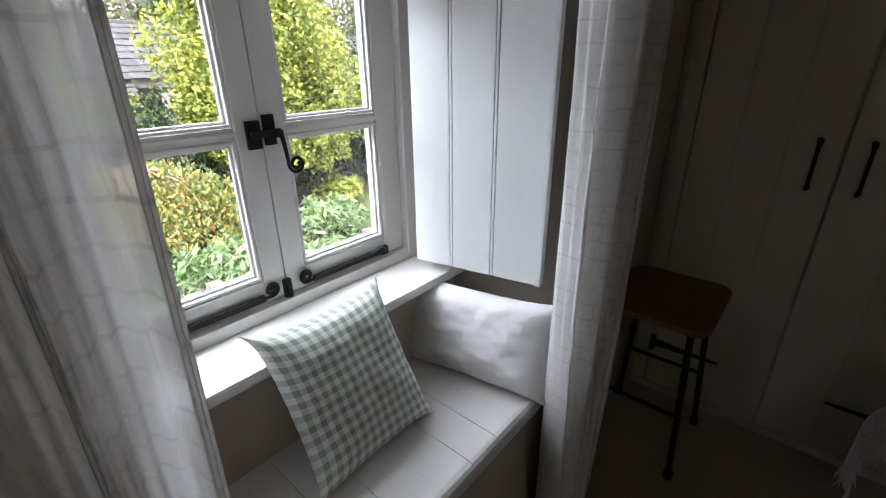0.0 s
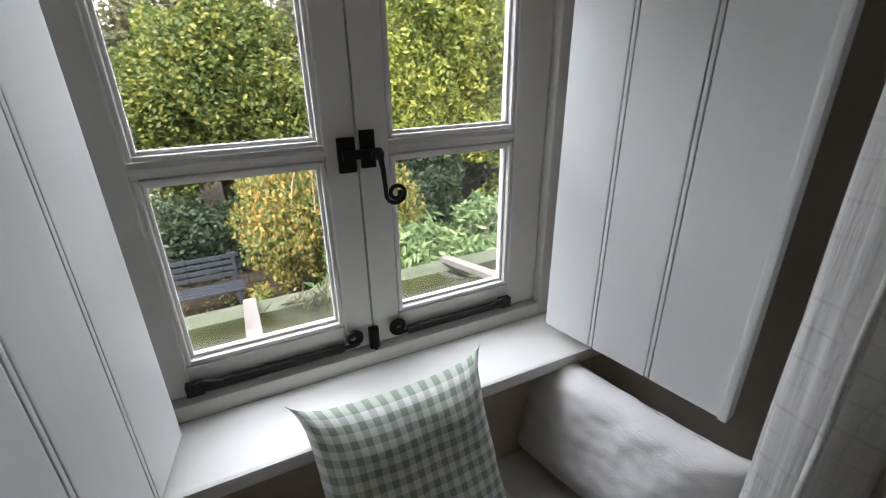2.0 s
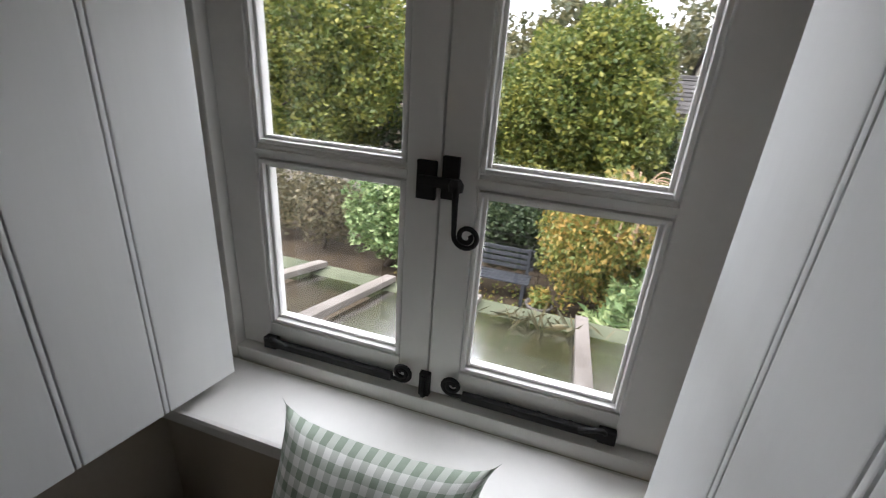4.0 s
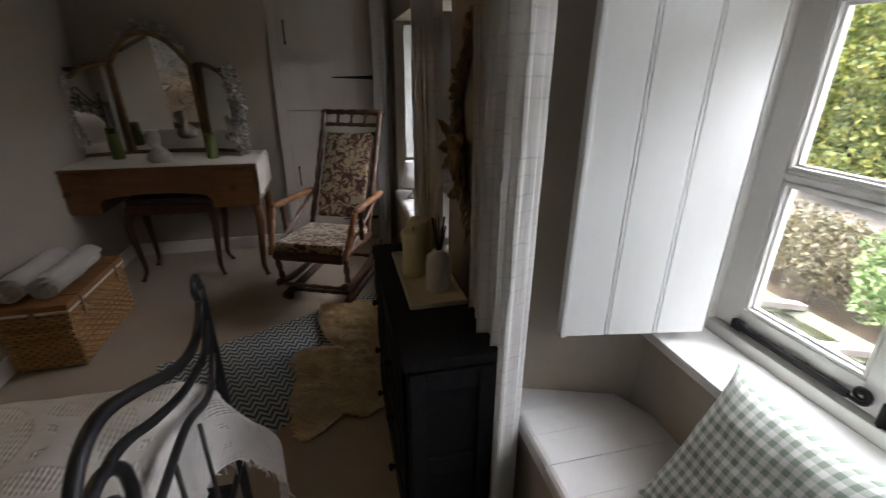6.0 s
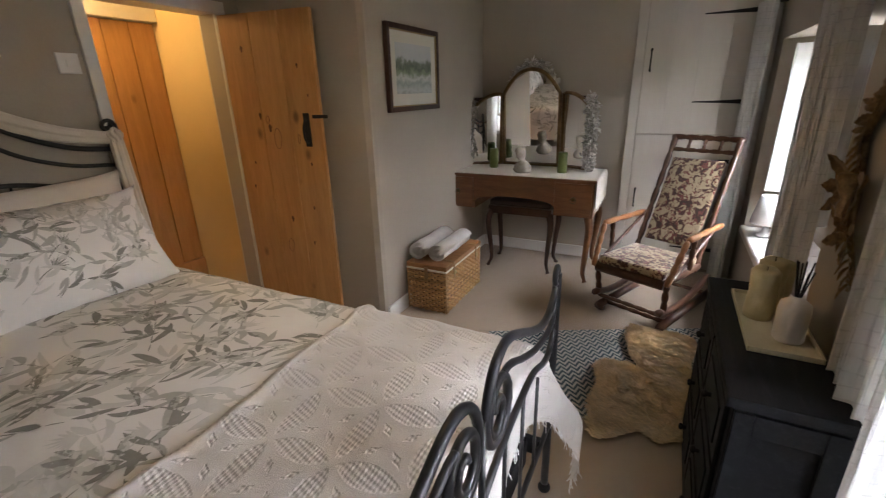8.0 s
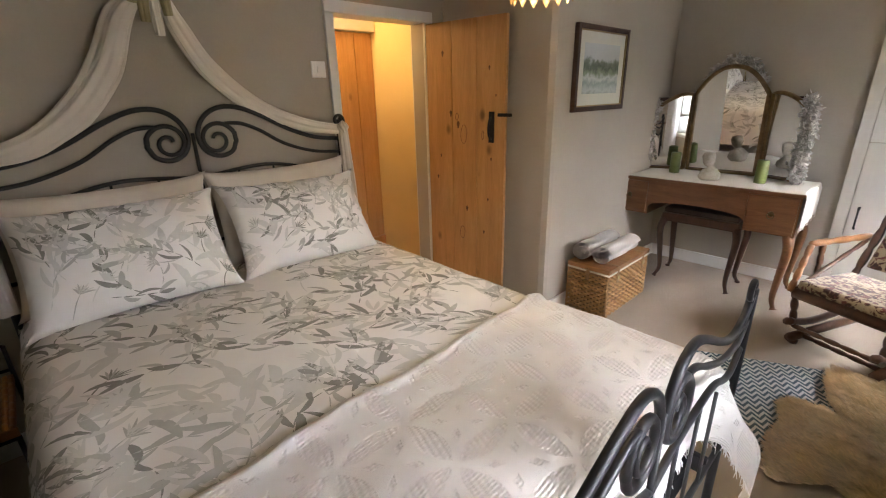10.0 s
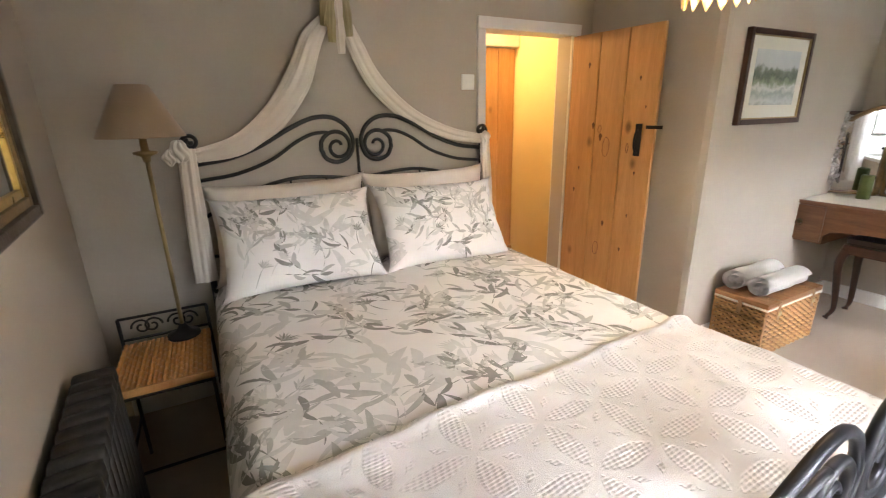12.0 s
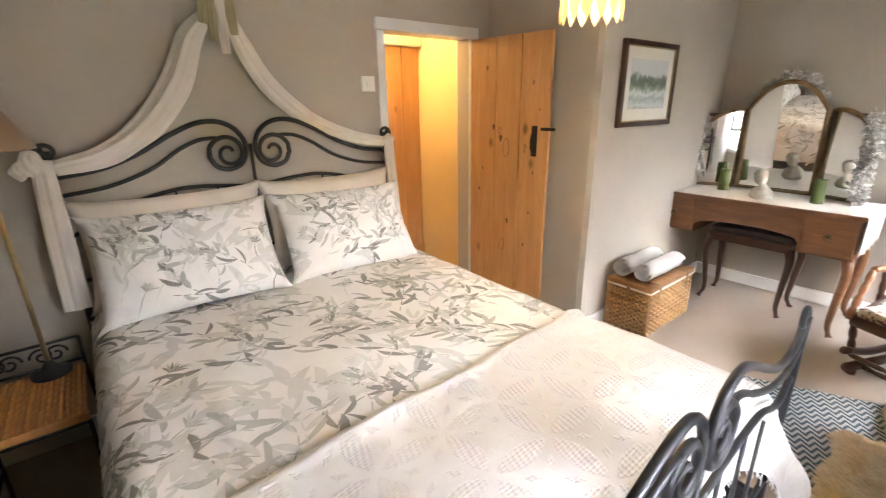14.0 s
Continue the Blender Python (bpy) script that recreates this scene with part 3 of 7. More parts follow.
part("base", boxed((1.86, 1.29, 0.22), (3.91, 2.75, 0.33), 0.01), EBON, bed)


def bed_end(x, dz, post_top, name):
    """One iron end of the bed: posts, two S-curved rails that curl into spirals, a low arch with rods."""
    head = name == "head"
    yc, wide = (YB, 1.0) if head else (1.822, 0.828)
    for s in (-1, 1):
        def q(pts):
            return [(x, yc + s * a * wide, b + dz) for a, b in pts]
        if head:
            top = [(0.76, 1.225), (0.62, 1.245), (0.48, 1.295), (0.33, 1.375), (0.22, 1.418), (0.125, 1.418)]
            low = [(0.76, 1.150), (0.60, 1.17), (0.44, 1.225), (0.32, 1.30), (0.24, 1.337), (0.185, 1.346), (0.15, 1.345)]
            arch = [(0.76, 0.98), (0.66, 1.03), (0.52, 1.09), (0.36, 1.125), (0.22, 1.125), (0.0, 1.10)]
        else:
            top = [(0.765, 1.375), (0.735, 1.325), (0.66, 1.287), (0.56, 1.287), (0.44, 1.322), (0.30, 1.378), (0.19, 1.415), (0.115, 1.412)]
            low = [(0.765, 1.285), (0.72, 1.24), (0.66, 1.222), (0.50, 1.24), (0.34, 1.288), (0.24, 1.328), (0.185, 1.343), (0.15, 1.344)]
            arch = [(0.765, 1.185), (0.70, 1.135), (0.62, 1.13), (0.47, 1.172), (0.30, 1.165), (0.16, 1.145), (0.0, 1.10)]
        top = smooth_line(q(top + [(0.055, 1.375), (0.022, 1.30), (0.045, 1.225), (0.105, 1.195), (0.165, 1.212), (0.192, 1.26)]), 8)
        spiral = [(x, yc + s * wide * (0.105 + r * math.cos(a)), 1.272 + dz + r * math.sin(a)) for r, a in ((0.088 - 0.068 * (k / 44) ** 0.9, radians(18 + 500 * k / 44)) for k in range(45))]
        part("rail", tubed(top + spiral, [0.0115] * len(top) + [0.0112 - 0.003 * k / 44 for k in range(45)], 8), BEDIRON, bed, smooth=True)
        part("scroll", tubed(smooth_line(q(low), 6), 0.0092, 8), BEDIRON, bed, smooth=True)
        part("arch", tubed(smooth_line(q(arch), 6), 0.0095, 8), BEDIRON, bed, smooth=True)
        for d, zt in ((0.18, 1.12), (0.36, 1.12), (0.54, 1.083)):
            part("rod", tubed([(x, yc + s * d * wide, 0.78 + dz), (x, yc + s * d * wide, zt + dz + (0.0 if head else 0.035))], 0.0055, 7), BEDIRON, bed, smooth=True)
        yp = yc + s * (0.775 if head else 0.636)
        foot = 0.79 if head else 0.649
        post = smooth_line([(x, yc + s * foot, 0.0), (x, yc + s * (foot - 0.005), 0.4), (x, yp + s * 0.004, post_top - 0.22), (x, yp, post_top - 0.03)], 8)
        part("post", tubed(post, 0.015 if head else 0.014, 10), BEDIRON, bed, smooth=True)
        part("foot", lathe(bmesh.new(), [(0.0, 0.0), (0.022, 0.0), (0.024, 0.012), (0.016, 0.03), (0.0, 0.032)], (x, yc + s * foot, 0), 12), IRON, bed, smooth=True)
        curl = []
        for k in range(31):
            a, r = radians(-30 + 460 * k / 30), 0.03 - 0.018 * k / 30
            if head:
                curl.append((x - 0.010, yp + s * 1.15 * r * math.cos(a), post_top - 0.035 + 1.15 * r * math.sin(a)))
            else:
                curl.append((x, yp + s * (-0.016 + 0.8 * r * math.cos(a)), post_top - 0.035 + 1.25 * r * math.sin(a)))
        part("finial", tubed(curl, 0.009, 8), BEDIRON, bed, smooth=True)
    part("centre_rod", tubed([(x, yc, 0.50 + dz * 0.6), (x, yc, 1.31 + dz)], 0.0085, 8), BEDIRON, bed, smooth=True)
    part("cross_rail", tubed([(x, yc - 0.78 * wide, 0.78 + dz), (x, yc + 0.78 * wide, 0.78 + dz)], 0.009, 8), BEDIRON, bed, smooth=True)


bed_end(3.935, 0.0, 1.36, "head")
bed_end(1.818, -0.482, 0.93, "foot")
for s in (-1, 1):
    part("side_rail", boxed((1.82, YB + s * 0.765 - 0.012, 0.26), (3.93, YB + s * 0.765 + 0.012, 0.32), 0.004), BEDIRON, bed)


def bed_place(x, s, top, hw, drop, lift, foot=None):
    """The place on a cover: x along the bed, s across it measured on the cloth."""
    a, sg, R = abs(s), (1 if s > 0 else -1), 0.10
    flat = hw - R
    if a < flat:
        y, z = a, 0.0
    elif a < flat + R * math.pi / 2:
        q = (a - flat) / R
        y, z = flat + R * math.sin(q), -R * (1 - math.cos(q))
    else:
        hang = a - flat - R * math.pi / 2
        y, z = hw + 0.018 * math.sin(9 * x + 2 * sg) * min(1, hang * 5) + 0.02 * min(hang, 0.3), -R - hang
    zf, xx = 0.0, x
    if foot is not None and x < foot:
        q = (foot - x) / 0.05
        if q < math.pi / 2:
            xx, zf = foot - 0.05 * math.sin(q), -0.05 * (1 - math.cos(q))
        else:
            xx, zf = foot - 0.05 + 0.012 * math.sin(7 * s), -0.05 - (foot - x - 0.05 * math.pi / 2)
        flare = min(1, (foot - x) / 0.16) * min(1, max(0, a - flat) / 0.22)
        xx, y = xx - 0.13 * flare + 0.015 * flare * math.sin(30 * a), y + 0.045 * flare
    bulge = wob(x, s, 0, 2.6, 0.020) + wob(x, s, 5, 7, 0.009) + wob(x, s, 9, 19, 0.0035)
    return Vector((xx, YB - 0.02 + sg * (y + lift) if a >= flat else YB - 0.02 + s, top + lift + max(z, drop - top) + zf + bulge * (1 if a < flat else 0.4)))


TOP, HW = 0.668, 0.81
DW = HW + 0.40


def duvet_at(x, s, lift=0.0):
    return bed_place(x, s, TOP, HW, 0.17, lift)


duvet = tagged(part("duvet", sheet(lambda u, v: duvet_at(1.89 + 1.95 * u, (2 * v - 1) * DW), 80, 110), DUVET, None, smooth=True), "cream cotton duvet printed with grey-green leaf sprigs, spread on the bed", "duvet")

LEAF = [mat("leaf_print_dark", (0.225, 0.226, 0.203), (0.31, 0.308, 0.28), 0.9, 20, 0.1, 300), mat("leaf_print_sage", (0.42, 0.424, 0.39), (0.51, 0.51, 0.475), 0.9, 20, 0.1, 300),
        mat("leaf_print_pale", (0.60, 0.595, 0.565), (0.68, 0.67, 0.64), 0.9, 20, 0.1, 300)]


def leaf_print(parent, at, du, dv, count, seed, size=1.0, grow=0.0):
    """Leaf sprigs printed on a cloth; at(p, q) gives the place at p, q metres on the cloth."""
    rnd = random.Random(seed)
    meshes = [bmesh.new() for _ in LEAF]

    def strip(tone, p, q, ang, length, width, bend):
        bm, n, prev = meshes[tone], 6, None
        for k in range(n + 1):
            t = k / n
            w = width * math.sin(math.pi * min(1, t * 0.96 + 0.04)) ** 0.8 / 2 + 0.0003
            cp, sp = math.cos(ang), math.sin(ang)
            a, b = at(p - sp * w, q + cp * w), at(p + sp * w, q - cp * w)
            pair = (bm.verts.new(a), bm.verts.new(b))
            if prev:
                bm.faces.new((prev[0], prev[1], pair[1], pair[0]))
            prev = pair
            p, q, ang = p + cp * length / n, q + sp * length / n, ang + bend / n
        return p, q, ang

    step = math.sqrt((du[1] - du[0]) * (dv[1] - dv[0]) / count)
    na, nb = int((du[1] - du[0]) / step), int((dv[1] - dv[0]) / step)
    for cell in range(na * nb):
        p = du[0] + (du[1] - du[0]) * (cell % na + rnd.uniform(0.15, 0.85)) / na
        q = dv[0] + (dv[1] - dv[0]) * (cell // na + rnd.uniform(0.15, 0.85)) / nb
        ang = grow + rnd.choice((-0.75, 0.55, 0.9)) + rnd.gauss(0, 0.4)
        kind = rnd.random()
        tone = rnd.choice((0, 0, 1, 1, 2))
        if kind < 0.62:
            bend = rnd.uniform(-0.35, 0.35)
            for k in range(rnd.randint(4, 6)):
                l = 0.034 * size
                a0 = ang
                p2, q2, ang = strip(tone, p, q, ang, l, 0.0030 * size, bend)
                sgn = 1 if k % 2 else -1
                strip(rnd.choice((tone, tone, min(2, tone + 1))), p2, q2, a0 + sgn * rnd.uniform(0.5, 0.95), rnd.uniform(0.055, 0.12) * size, rnd.uniform(0.010, 0.022) * size, -sgn * rnd.uniform(0.4, 1.3))
                p, q = p2, q2
            strip(tone, p, q, ang, 0.06 * size, 0.015 * size, 0.2)
        elif kind < 0.82:
            for k in range(9):
                strip(min(2, tone + (k % 2)), p, q, ang + (k - 4) * 0.22, rnd.uniform(0.035, 0.06) * size, 0.006 * size, 0.1 * (k - 4))
            strip(tone, p, q, ang + math.pi, 0.09 * size, 0.004 * size, 0.5)
        else:
            for k in range(4):
                strip(2, p + rnd.gauss(0, 0.02), q + rnd.gauss(0, 0.02), ang + rnd.gauss(0, 0.7), rnd.uniform(0.08, 0.14) * size, rnd.uniform(0.02, 0.034) * size, rnd.uniform(-1, 1))
    for bm, m in zip(meshes, LEAF):
        ob = part("leaf_print", bm, m, None)
        ob.parent = parent
        tagged(ob, "printed leaf sprigs", kind="stuff")


leaf_print(duvet, lambda p, q: duvet_at(p, q, 0.0022), (2.2, 3.78), (-1.1, 1.1), 270, 4, 1.3)


# throw over the foot of the bed
def quilt_mat(name, c1, c2):
    m, nt, b = nodes_of(name)
    sep = nt.nodes.new("ShaderNodeSeparateXYZ")
    nt.links.new(coords(nt, (1, 1, 1), "UV"), sep.inputs[0])
    # woven petals, four to a knot, on a square lattice; fine ribs fill each petal
    uu, vv = math_of(nt, "MULTIPLY", sep.outputs[0], 5.0), math_of(nt, "MULTIPLY", sep.outputs[1], 11.0)
    a = math_of(nt, "ABSOLUTE", math_of(nt, "SUBTRACT", math_of(nt, "FRACT", uu), 0.5))
    e = math_of(nt, "ABSOLUTE", math_of(nt, "SUBTRACT", math_of(nt, "FRACT", vv), 0.5))
    far, near = math_of(nt, "SUBTRACT", 1.0, math_of(nt, "MAXIMUM", a, e)), math_of(nt, "MINIMUM", a, e)
    dist = math_of(nt, "SQRT", math_of(nt, "ADD", math_of(nt, "MULTIPLY", far, far), math_of(nt, "MULTIPLY", near, near)))
    lens = math_of(nt, "MULTIPLY", math_of(nt, "SUBTRACT", 0.672, dist), 26.0)
    petal = math_of(nt, "MINIMUM", math_of(nt, "MAXIMUM", lens, 0.0), 1.0)
    # narrower leaves across each square
    p, q = math_of(nt, "ABSOLUTE", math_of(nt, "SUBTRACT", a, e)), math_of(nt, "ADD", a, e)
    slim = math_of(nt, "MULTIPLY", math_of(nt, "SUBTRACT", 0.085, math_of(nt, "ADD", p, math_of(nt, "MULTIPLY", math_of(nt, "ABSOLUTE", math_of(nt, "SUBTRACT", q, 0.36)), 0.42))), 30.0)
    slim = math_of(nt, "MINIMUM", math_of(nt, "MAXIMUM", slim, 0.0), 1.0)
    petal = math_of(nt, "MAXIMUM", petal, slim)
    rib = math_of(nt, "SINE", math_of(nt, "MULTIPLY", uu, 120.0))
    dot = math_of(nt, "SINE", math_of(nt, "MULTIPLY", math_of(nt, "ADD", vv, math_of(nt, "MULTIPLY", uu, 0.3)), 75.0))
    weave = math_of(nt, "ADD", math_of(nt, "MULTIPLY", rib, 0.30), math_of(nt, "MULTIPLY", dot, 0.22))
    h = math_of(nt, "SUBTRACT", math_of(nt, "MULTIPLY", petal, weave), math_of(nt, "MULTIPLY", petal, 0.5))
    h = math_of(nt, "ADD", h, math_of(nt, "MULTIPLY", noise_of(nt, coords(nt), 420, 2), 0.25))
    c = ramp(nt, noise_of(nt, coords(nt), 6, 4), [(0.3, c1), (0.7, c2)])
    nt.links.new(c, b.inputs["Base Color"])
    b.inputs["Roughness"].default_value, b.inputs["Sheen Weight"].default_value = 0.95, 0.3
    b.inputs["Specular IOR Level"].default_value = 0.1
    bump_of(nt, b, h, 0.6, 0.007)
    return m


QUILT = quilt_mat("white_matelasse", (0.62, 0.59, 0.555), (0.68, 0.65, 0.615))
TW = HW + 0.30


def throw_at(u, v):
    s = (2 * v - 1) * TW
    hem = 2.575 + 0.10 * (-s / TW - 1) * 0.75
    x = 1.57 + (hem - 1.57) * u
    roll = 0.012 * max(0.0, 1 - abs(u - 0.965) / 0.03)
    edge = 0.012 if u < 0.999 else 0.002
    return bed_place(x, s, TOP, HW, 0.20, edge + roll, 1.905) + Vector((0, 0, wob(x * 1.0, s, 20, 10, 0.007)))


throw = tagged(part("throw", sheet(throw_at, 90, 120), QUILT, None, smooth=True), "white matelasse bedspread folded across the foot of the bed", "throw")
bm = bmesh.new()
rnd = random.Random(8)
for k in range(260):
    v = rnd.random()
    a = throw_at(0.0, v)
    tube(bm, [a, a + Vector((rnd.gauss(-0.004, 0.005), rnd.gauss(0, 0.006), -rnd.uniform(0.015, 0.035)))], 0.0016, 4)
for k in range(220):
    u, v = rnd.random(), rnd.choice((0.0, 1.0))
    a = throw_at(u, v)
    tube(bm, [a, a + Vector((rnd.gauss(0, 0.006), rnd.gauss(0, 0.006), -rnd.uniform(0.015, 0.035)))], 0.0016, 4)
f = part("fringe", bm, WHITE, None)
f.parent = throw
tagged(f, "short white cotton fringe", kind="stuff")

# pillows
for k, (y, dy) in enumerate(((2.42, 0.02), (1.665, -0.02))):
    cushion("pillow", CREAM, frame_from((3.845, y, 0.90), (0, -1, 0), (0.10, 0, 0.42)), 0.76, 0.46, 0.15, "plain cream pillow propped against the iron headboard", "pillow", 0.015, 26, 0.012, "bed pillows", 3.0 * k)
for k, (o, ex) in enumerate((((3.70, 2.415, 0.865), (-0.03, -1, 0)), ((3.695, 1.66, 0.855), (-0.02, -1, -0.02)))):
    p, place = cushion("pillow", DUVET, frame_from(o, ex, (0.26, 0, 0.40)), 0.73, 0.47, 0.17, "cream pillow printed with grey-green leaf sprigs leaning on another", "pillow", 0.02, 30, 0.012, "bed pillows", 5.0 * k + 1)
    leaf_print(p, lambda a, b, pl=place: pl(min(1, max(0, a / 0.73)), min(1, max(0, b / 0.47)), 1, 0.0018), (0.03, 0.70), (0.03, 0.44), 46, 11 + k, 1.0, 1.57)

# muslin drape over the headboard
drape = thing("bed_drape", (3.96, 2.09, 1.9), "cream muslin drape swagged over the headboard and tied up high", "bed drape")


def swag(pts, widths, name, flat=0.35, seed=0.0):
    line = smooth_line(pts, 7)
    n = len(line)

    def f(u, v):
        i = min(n - 1, int(round(v * (n - 1))))
        q, d = line[i], (line[min(i + 1, n - 1)] - line[max(i - 1, 0)]).normalized()
        side = Vector((1, 0, 0)).cross(d).normalized()
        t = v * (len(widths) - 1)
        j = min(int(t), len(widths) - 2)
        w = widths[j] + (widths[j + 1] - widths[j]) * (t - j)
        a = 2 * math.pi * u
        r = w * (1 + 0.16 * math.sin(6 * a + seed + 2 * v) + 0.10 * math.sin(11 * a + 3 * v))
        return q + side * (r * math.cos(a)) + Vector((-1, 0, 0)) * (r * flat * math.sin(a))
    return part(name, sheet(f, 48, n - 1, closed=True), CREAM, drape, smooth=True)


xd = 3.925
swag([(3.96, 2.12, 1.90), (3.955, 2.22, 1.78), (3.95, 2.31, 1.585), (3.94, 2.45, 1.41), (xd, 2.62, 1.30), (3.90, 2.80, 1.262)], [0.02, 0.045, 0.055, 0.052, 0.04, 0.026], "swag", 0.4, 0.5)
swag([(3.96, 2.05, 1.90), (3.955, 2.0, 1.75), (3.95, 1.90, 1.575), (3.94, 1.71, 1.41), (xd, 1.48, 1.315), (3.90, 1.275, 1.275)], [0.018, 0.036, 0.04, 0.036, 0.03, 0.024], "swag", 0.4, 1.9)
swag([(3.895, 2.835, 1.30), (3.885, 2.84, 1.15), (3.88, 2.845, 0.95), (3.88, 2.85, 0.68)], [0.03, 0.034, 0.04, 0.045], "tail", 0.5, 2.2)
swag([(3.895, 1.262, 1.31), (3.885, 1.258, 1.15), (3.88, 1.25, 0.95), (3.88, 1.245, 0.72)], [0.028, 0.03, 0.034, 0.038], "tail", 0.5, 4.2)
def knot(c, r, seed):
    """A tied bunch of muslin: a pleated, lopsided ball."""
    def f(u, v):
        a, t = 2 * math.pi * u, math.pi * v
        k = r * (1 + 0.14 * math.sin(7 * a + 3 * math.sin(2 * t) + seed) + 0.10 * math.sin(4 * t + seed))
        return Vector(c) + Vector((0.8 * k * math.sin(t) * math.cos(a), k * math.sin(t) * math.sin(a), 1.15 * k * math.cos(t)))
    part("knot", sheet(f, 42, 20, closed=True), CREAM, drape, smooth=True)


knot((3.885, 2.86, 1.285), 0.040, 0.2)
knot((3.875, 2.90, 1.265), 0.026, 1.4)
knot((3.89, 1.262, 1.285), 0.030, 2.3)
OLIVE = cloth_mat("olive_ribbon", (0.28, 0.24, 0.13), (0.40, 0.35, 0.21), 300, 0.4)
for dy, l, mm in ((-0.045, 0.22, CREAM), (0.0, 0.30, CREAM), (0.045, 0.25, CREAM), (0.08, 0.18, CREAM)):
    o = swag([(3.95, 2.085 + dy * 0.3, 2.06), (3.93, 2.085 + dy * 0.8, 1.93), (3.925, 2.085 + dy, 2.02 - l)], [0.03, 0.024, 0.016], "ribbon", 0.4, dy * 40)
    if abs(dy) > 0.04:
        o.data.materials[0] = OLIVE


# ---- door and doorway things ----
def oriented(o, angle):
    return Matrix.Translation(o) @ Matrix.Rotation(angle, 4, "Z")


leaf = thing("door_1", (3.975, 0.512, 0.01), "knotty pine plank door standing open against the wall", "door", kind=SETTING)
ang = math.atan2(0.425 - 0.512, 3.365 - 3.975)
m = oriented((3.975, 0.512, 0), ang)
W = 0.617
for a, b in ((0.0, 0.209), (0.214, 0.404), (0.409, W)):
    part("board", boxed((a, -0.014, 0.012), (b, 0.014, 1.885), 0.007, m), PINE, leaf)
for z in (0.25, 0.95, 1.65):
    part("ledge", boxed((0.04, 0.0145, z), (W - 0.04, 0.034, z + 0.11), 0.004, m), PINE, leaf)
bm = bmesh.new()
box(bm, (W - 0.115, -0.021, 1.155), (W - 0.075, -0.0145, 1.345), 0.003, m)
part("latch_plate", bm, IRON, leaf, "black iron latch plate")
h = [m @ Vector(p) for p in ((W - 0.095, -0.02, 1.175), (W - 0.095, -0.05, 1.20), (W - 0.095, -0.056, 1.25), (W - 0.095, -0.045, 1.29), (W - 0.095, -0.02, 1.31))]
part("latch_handle", tubed(smooth_line(h, 6), 0.006, 8), IRON, leaf, "black iron thumb latch handle", True)
part("latch_bar", boxed((W - 0.05, -0.022, 1.315), (W + 0.05, -0.015, 1.335), 0.002, m), IRON, leaf, "black iron latch bar")
for kx, kz, rx, rz in ((0.305, 1.20, 0.024, 0.060), (0.25, 1.31, 0.012, 0.022), (0.455, 1.20, 0.007, 0.028), (0.29, 0.52, 0.020, 0.045)):
    loop = [m @ Vector((kx + rx * math.cos(a) * (1 + 0.1 * math.sin(2 * a)), -0.0138, kz + rz * math.sin(a))) for a in (2 * math.pi * k / 24 for k in range(25))]
    part("knot_ring", tubed(loop, 0.0022, 5), mat("knot_edge", (0.15, 0.055, 0.018), (0.22, 0.09, 0.03), 0.5, 60, 0.2, 200), leaf)
KNOT = mat("pine_knot", (0.10, 0.04, 0.015), (0.16, 0.07, 0.025), 0.5, 40, 0.2, 200)
rnd = random.Random(5)
for kx, kz, r in ((0.20, 1.33, 0.014), (0.26, 1.26, 0.016), (0.14, 1.70, 0.012), (0.50, 1.60, 0.009), (0.52, 1.05, 0.008), (0.08, 0.9, 0.01), (0.33, 0.7, 0.013), (0.50, 0.78, 0.008), (0.11, 1.05, 0.008), (0.47, 0.55, 0.009), (0.55, 1.44, 0.006)):
    bm = bmesh.new()
    c = [m @ Vector((kx + r * math.cos(a) * (0.7 + 0.2 * math.sin(3 * a)), -0.0148, kz + 1.5 * r * math.sin(a))) for a in (2 * math.pi * k / 14 for k in range(14))]
    bm.faces.new([bm.verts.new(p) for p in c])
    part("knot", bm, KNOT, leaf)

WHITEP = mat("white_plastic", (0.78, 0.77, 0.74), (0.80, 0.79, 0.76), 0.35, 5, 0.0)
sw = thing("light_switch", (3.995, 1.318, 1.60), "white plastic light switch beside the doorway", "light switch")
part("plate", boxed((3.988, 1.276, 1.558), (3.9985, 1.362, 1.644), 0.004), WHITEP, sw)
part("rocker", boxed((3.983, 1.308, 1.585), (3.9878, 1.330, 1.618), 0.002), WHITEP, sw)

lc = thing("landing_cupboard", (4.9, 0.75, 0), "orange pine plank cupboard on the landing", "cupboard")
for k in range(6):
    part("board", boxed((4.86, 0.335 + 0.17 * k, 0.22), (4.89, 0.335 + 0.17 * (k + 1) - 0.004, 1.93), 0.005), PINE, lc)
part("plinth", boxed((4.84, 0.335, 0.0), (4.89, 1.35, 0.215), 0.005), PINE, lc)
part("lintel", boxed((4.80, 0.335, 1.935), (4.90, 1.35, 2.04), 0.006), GLOSS, lc)

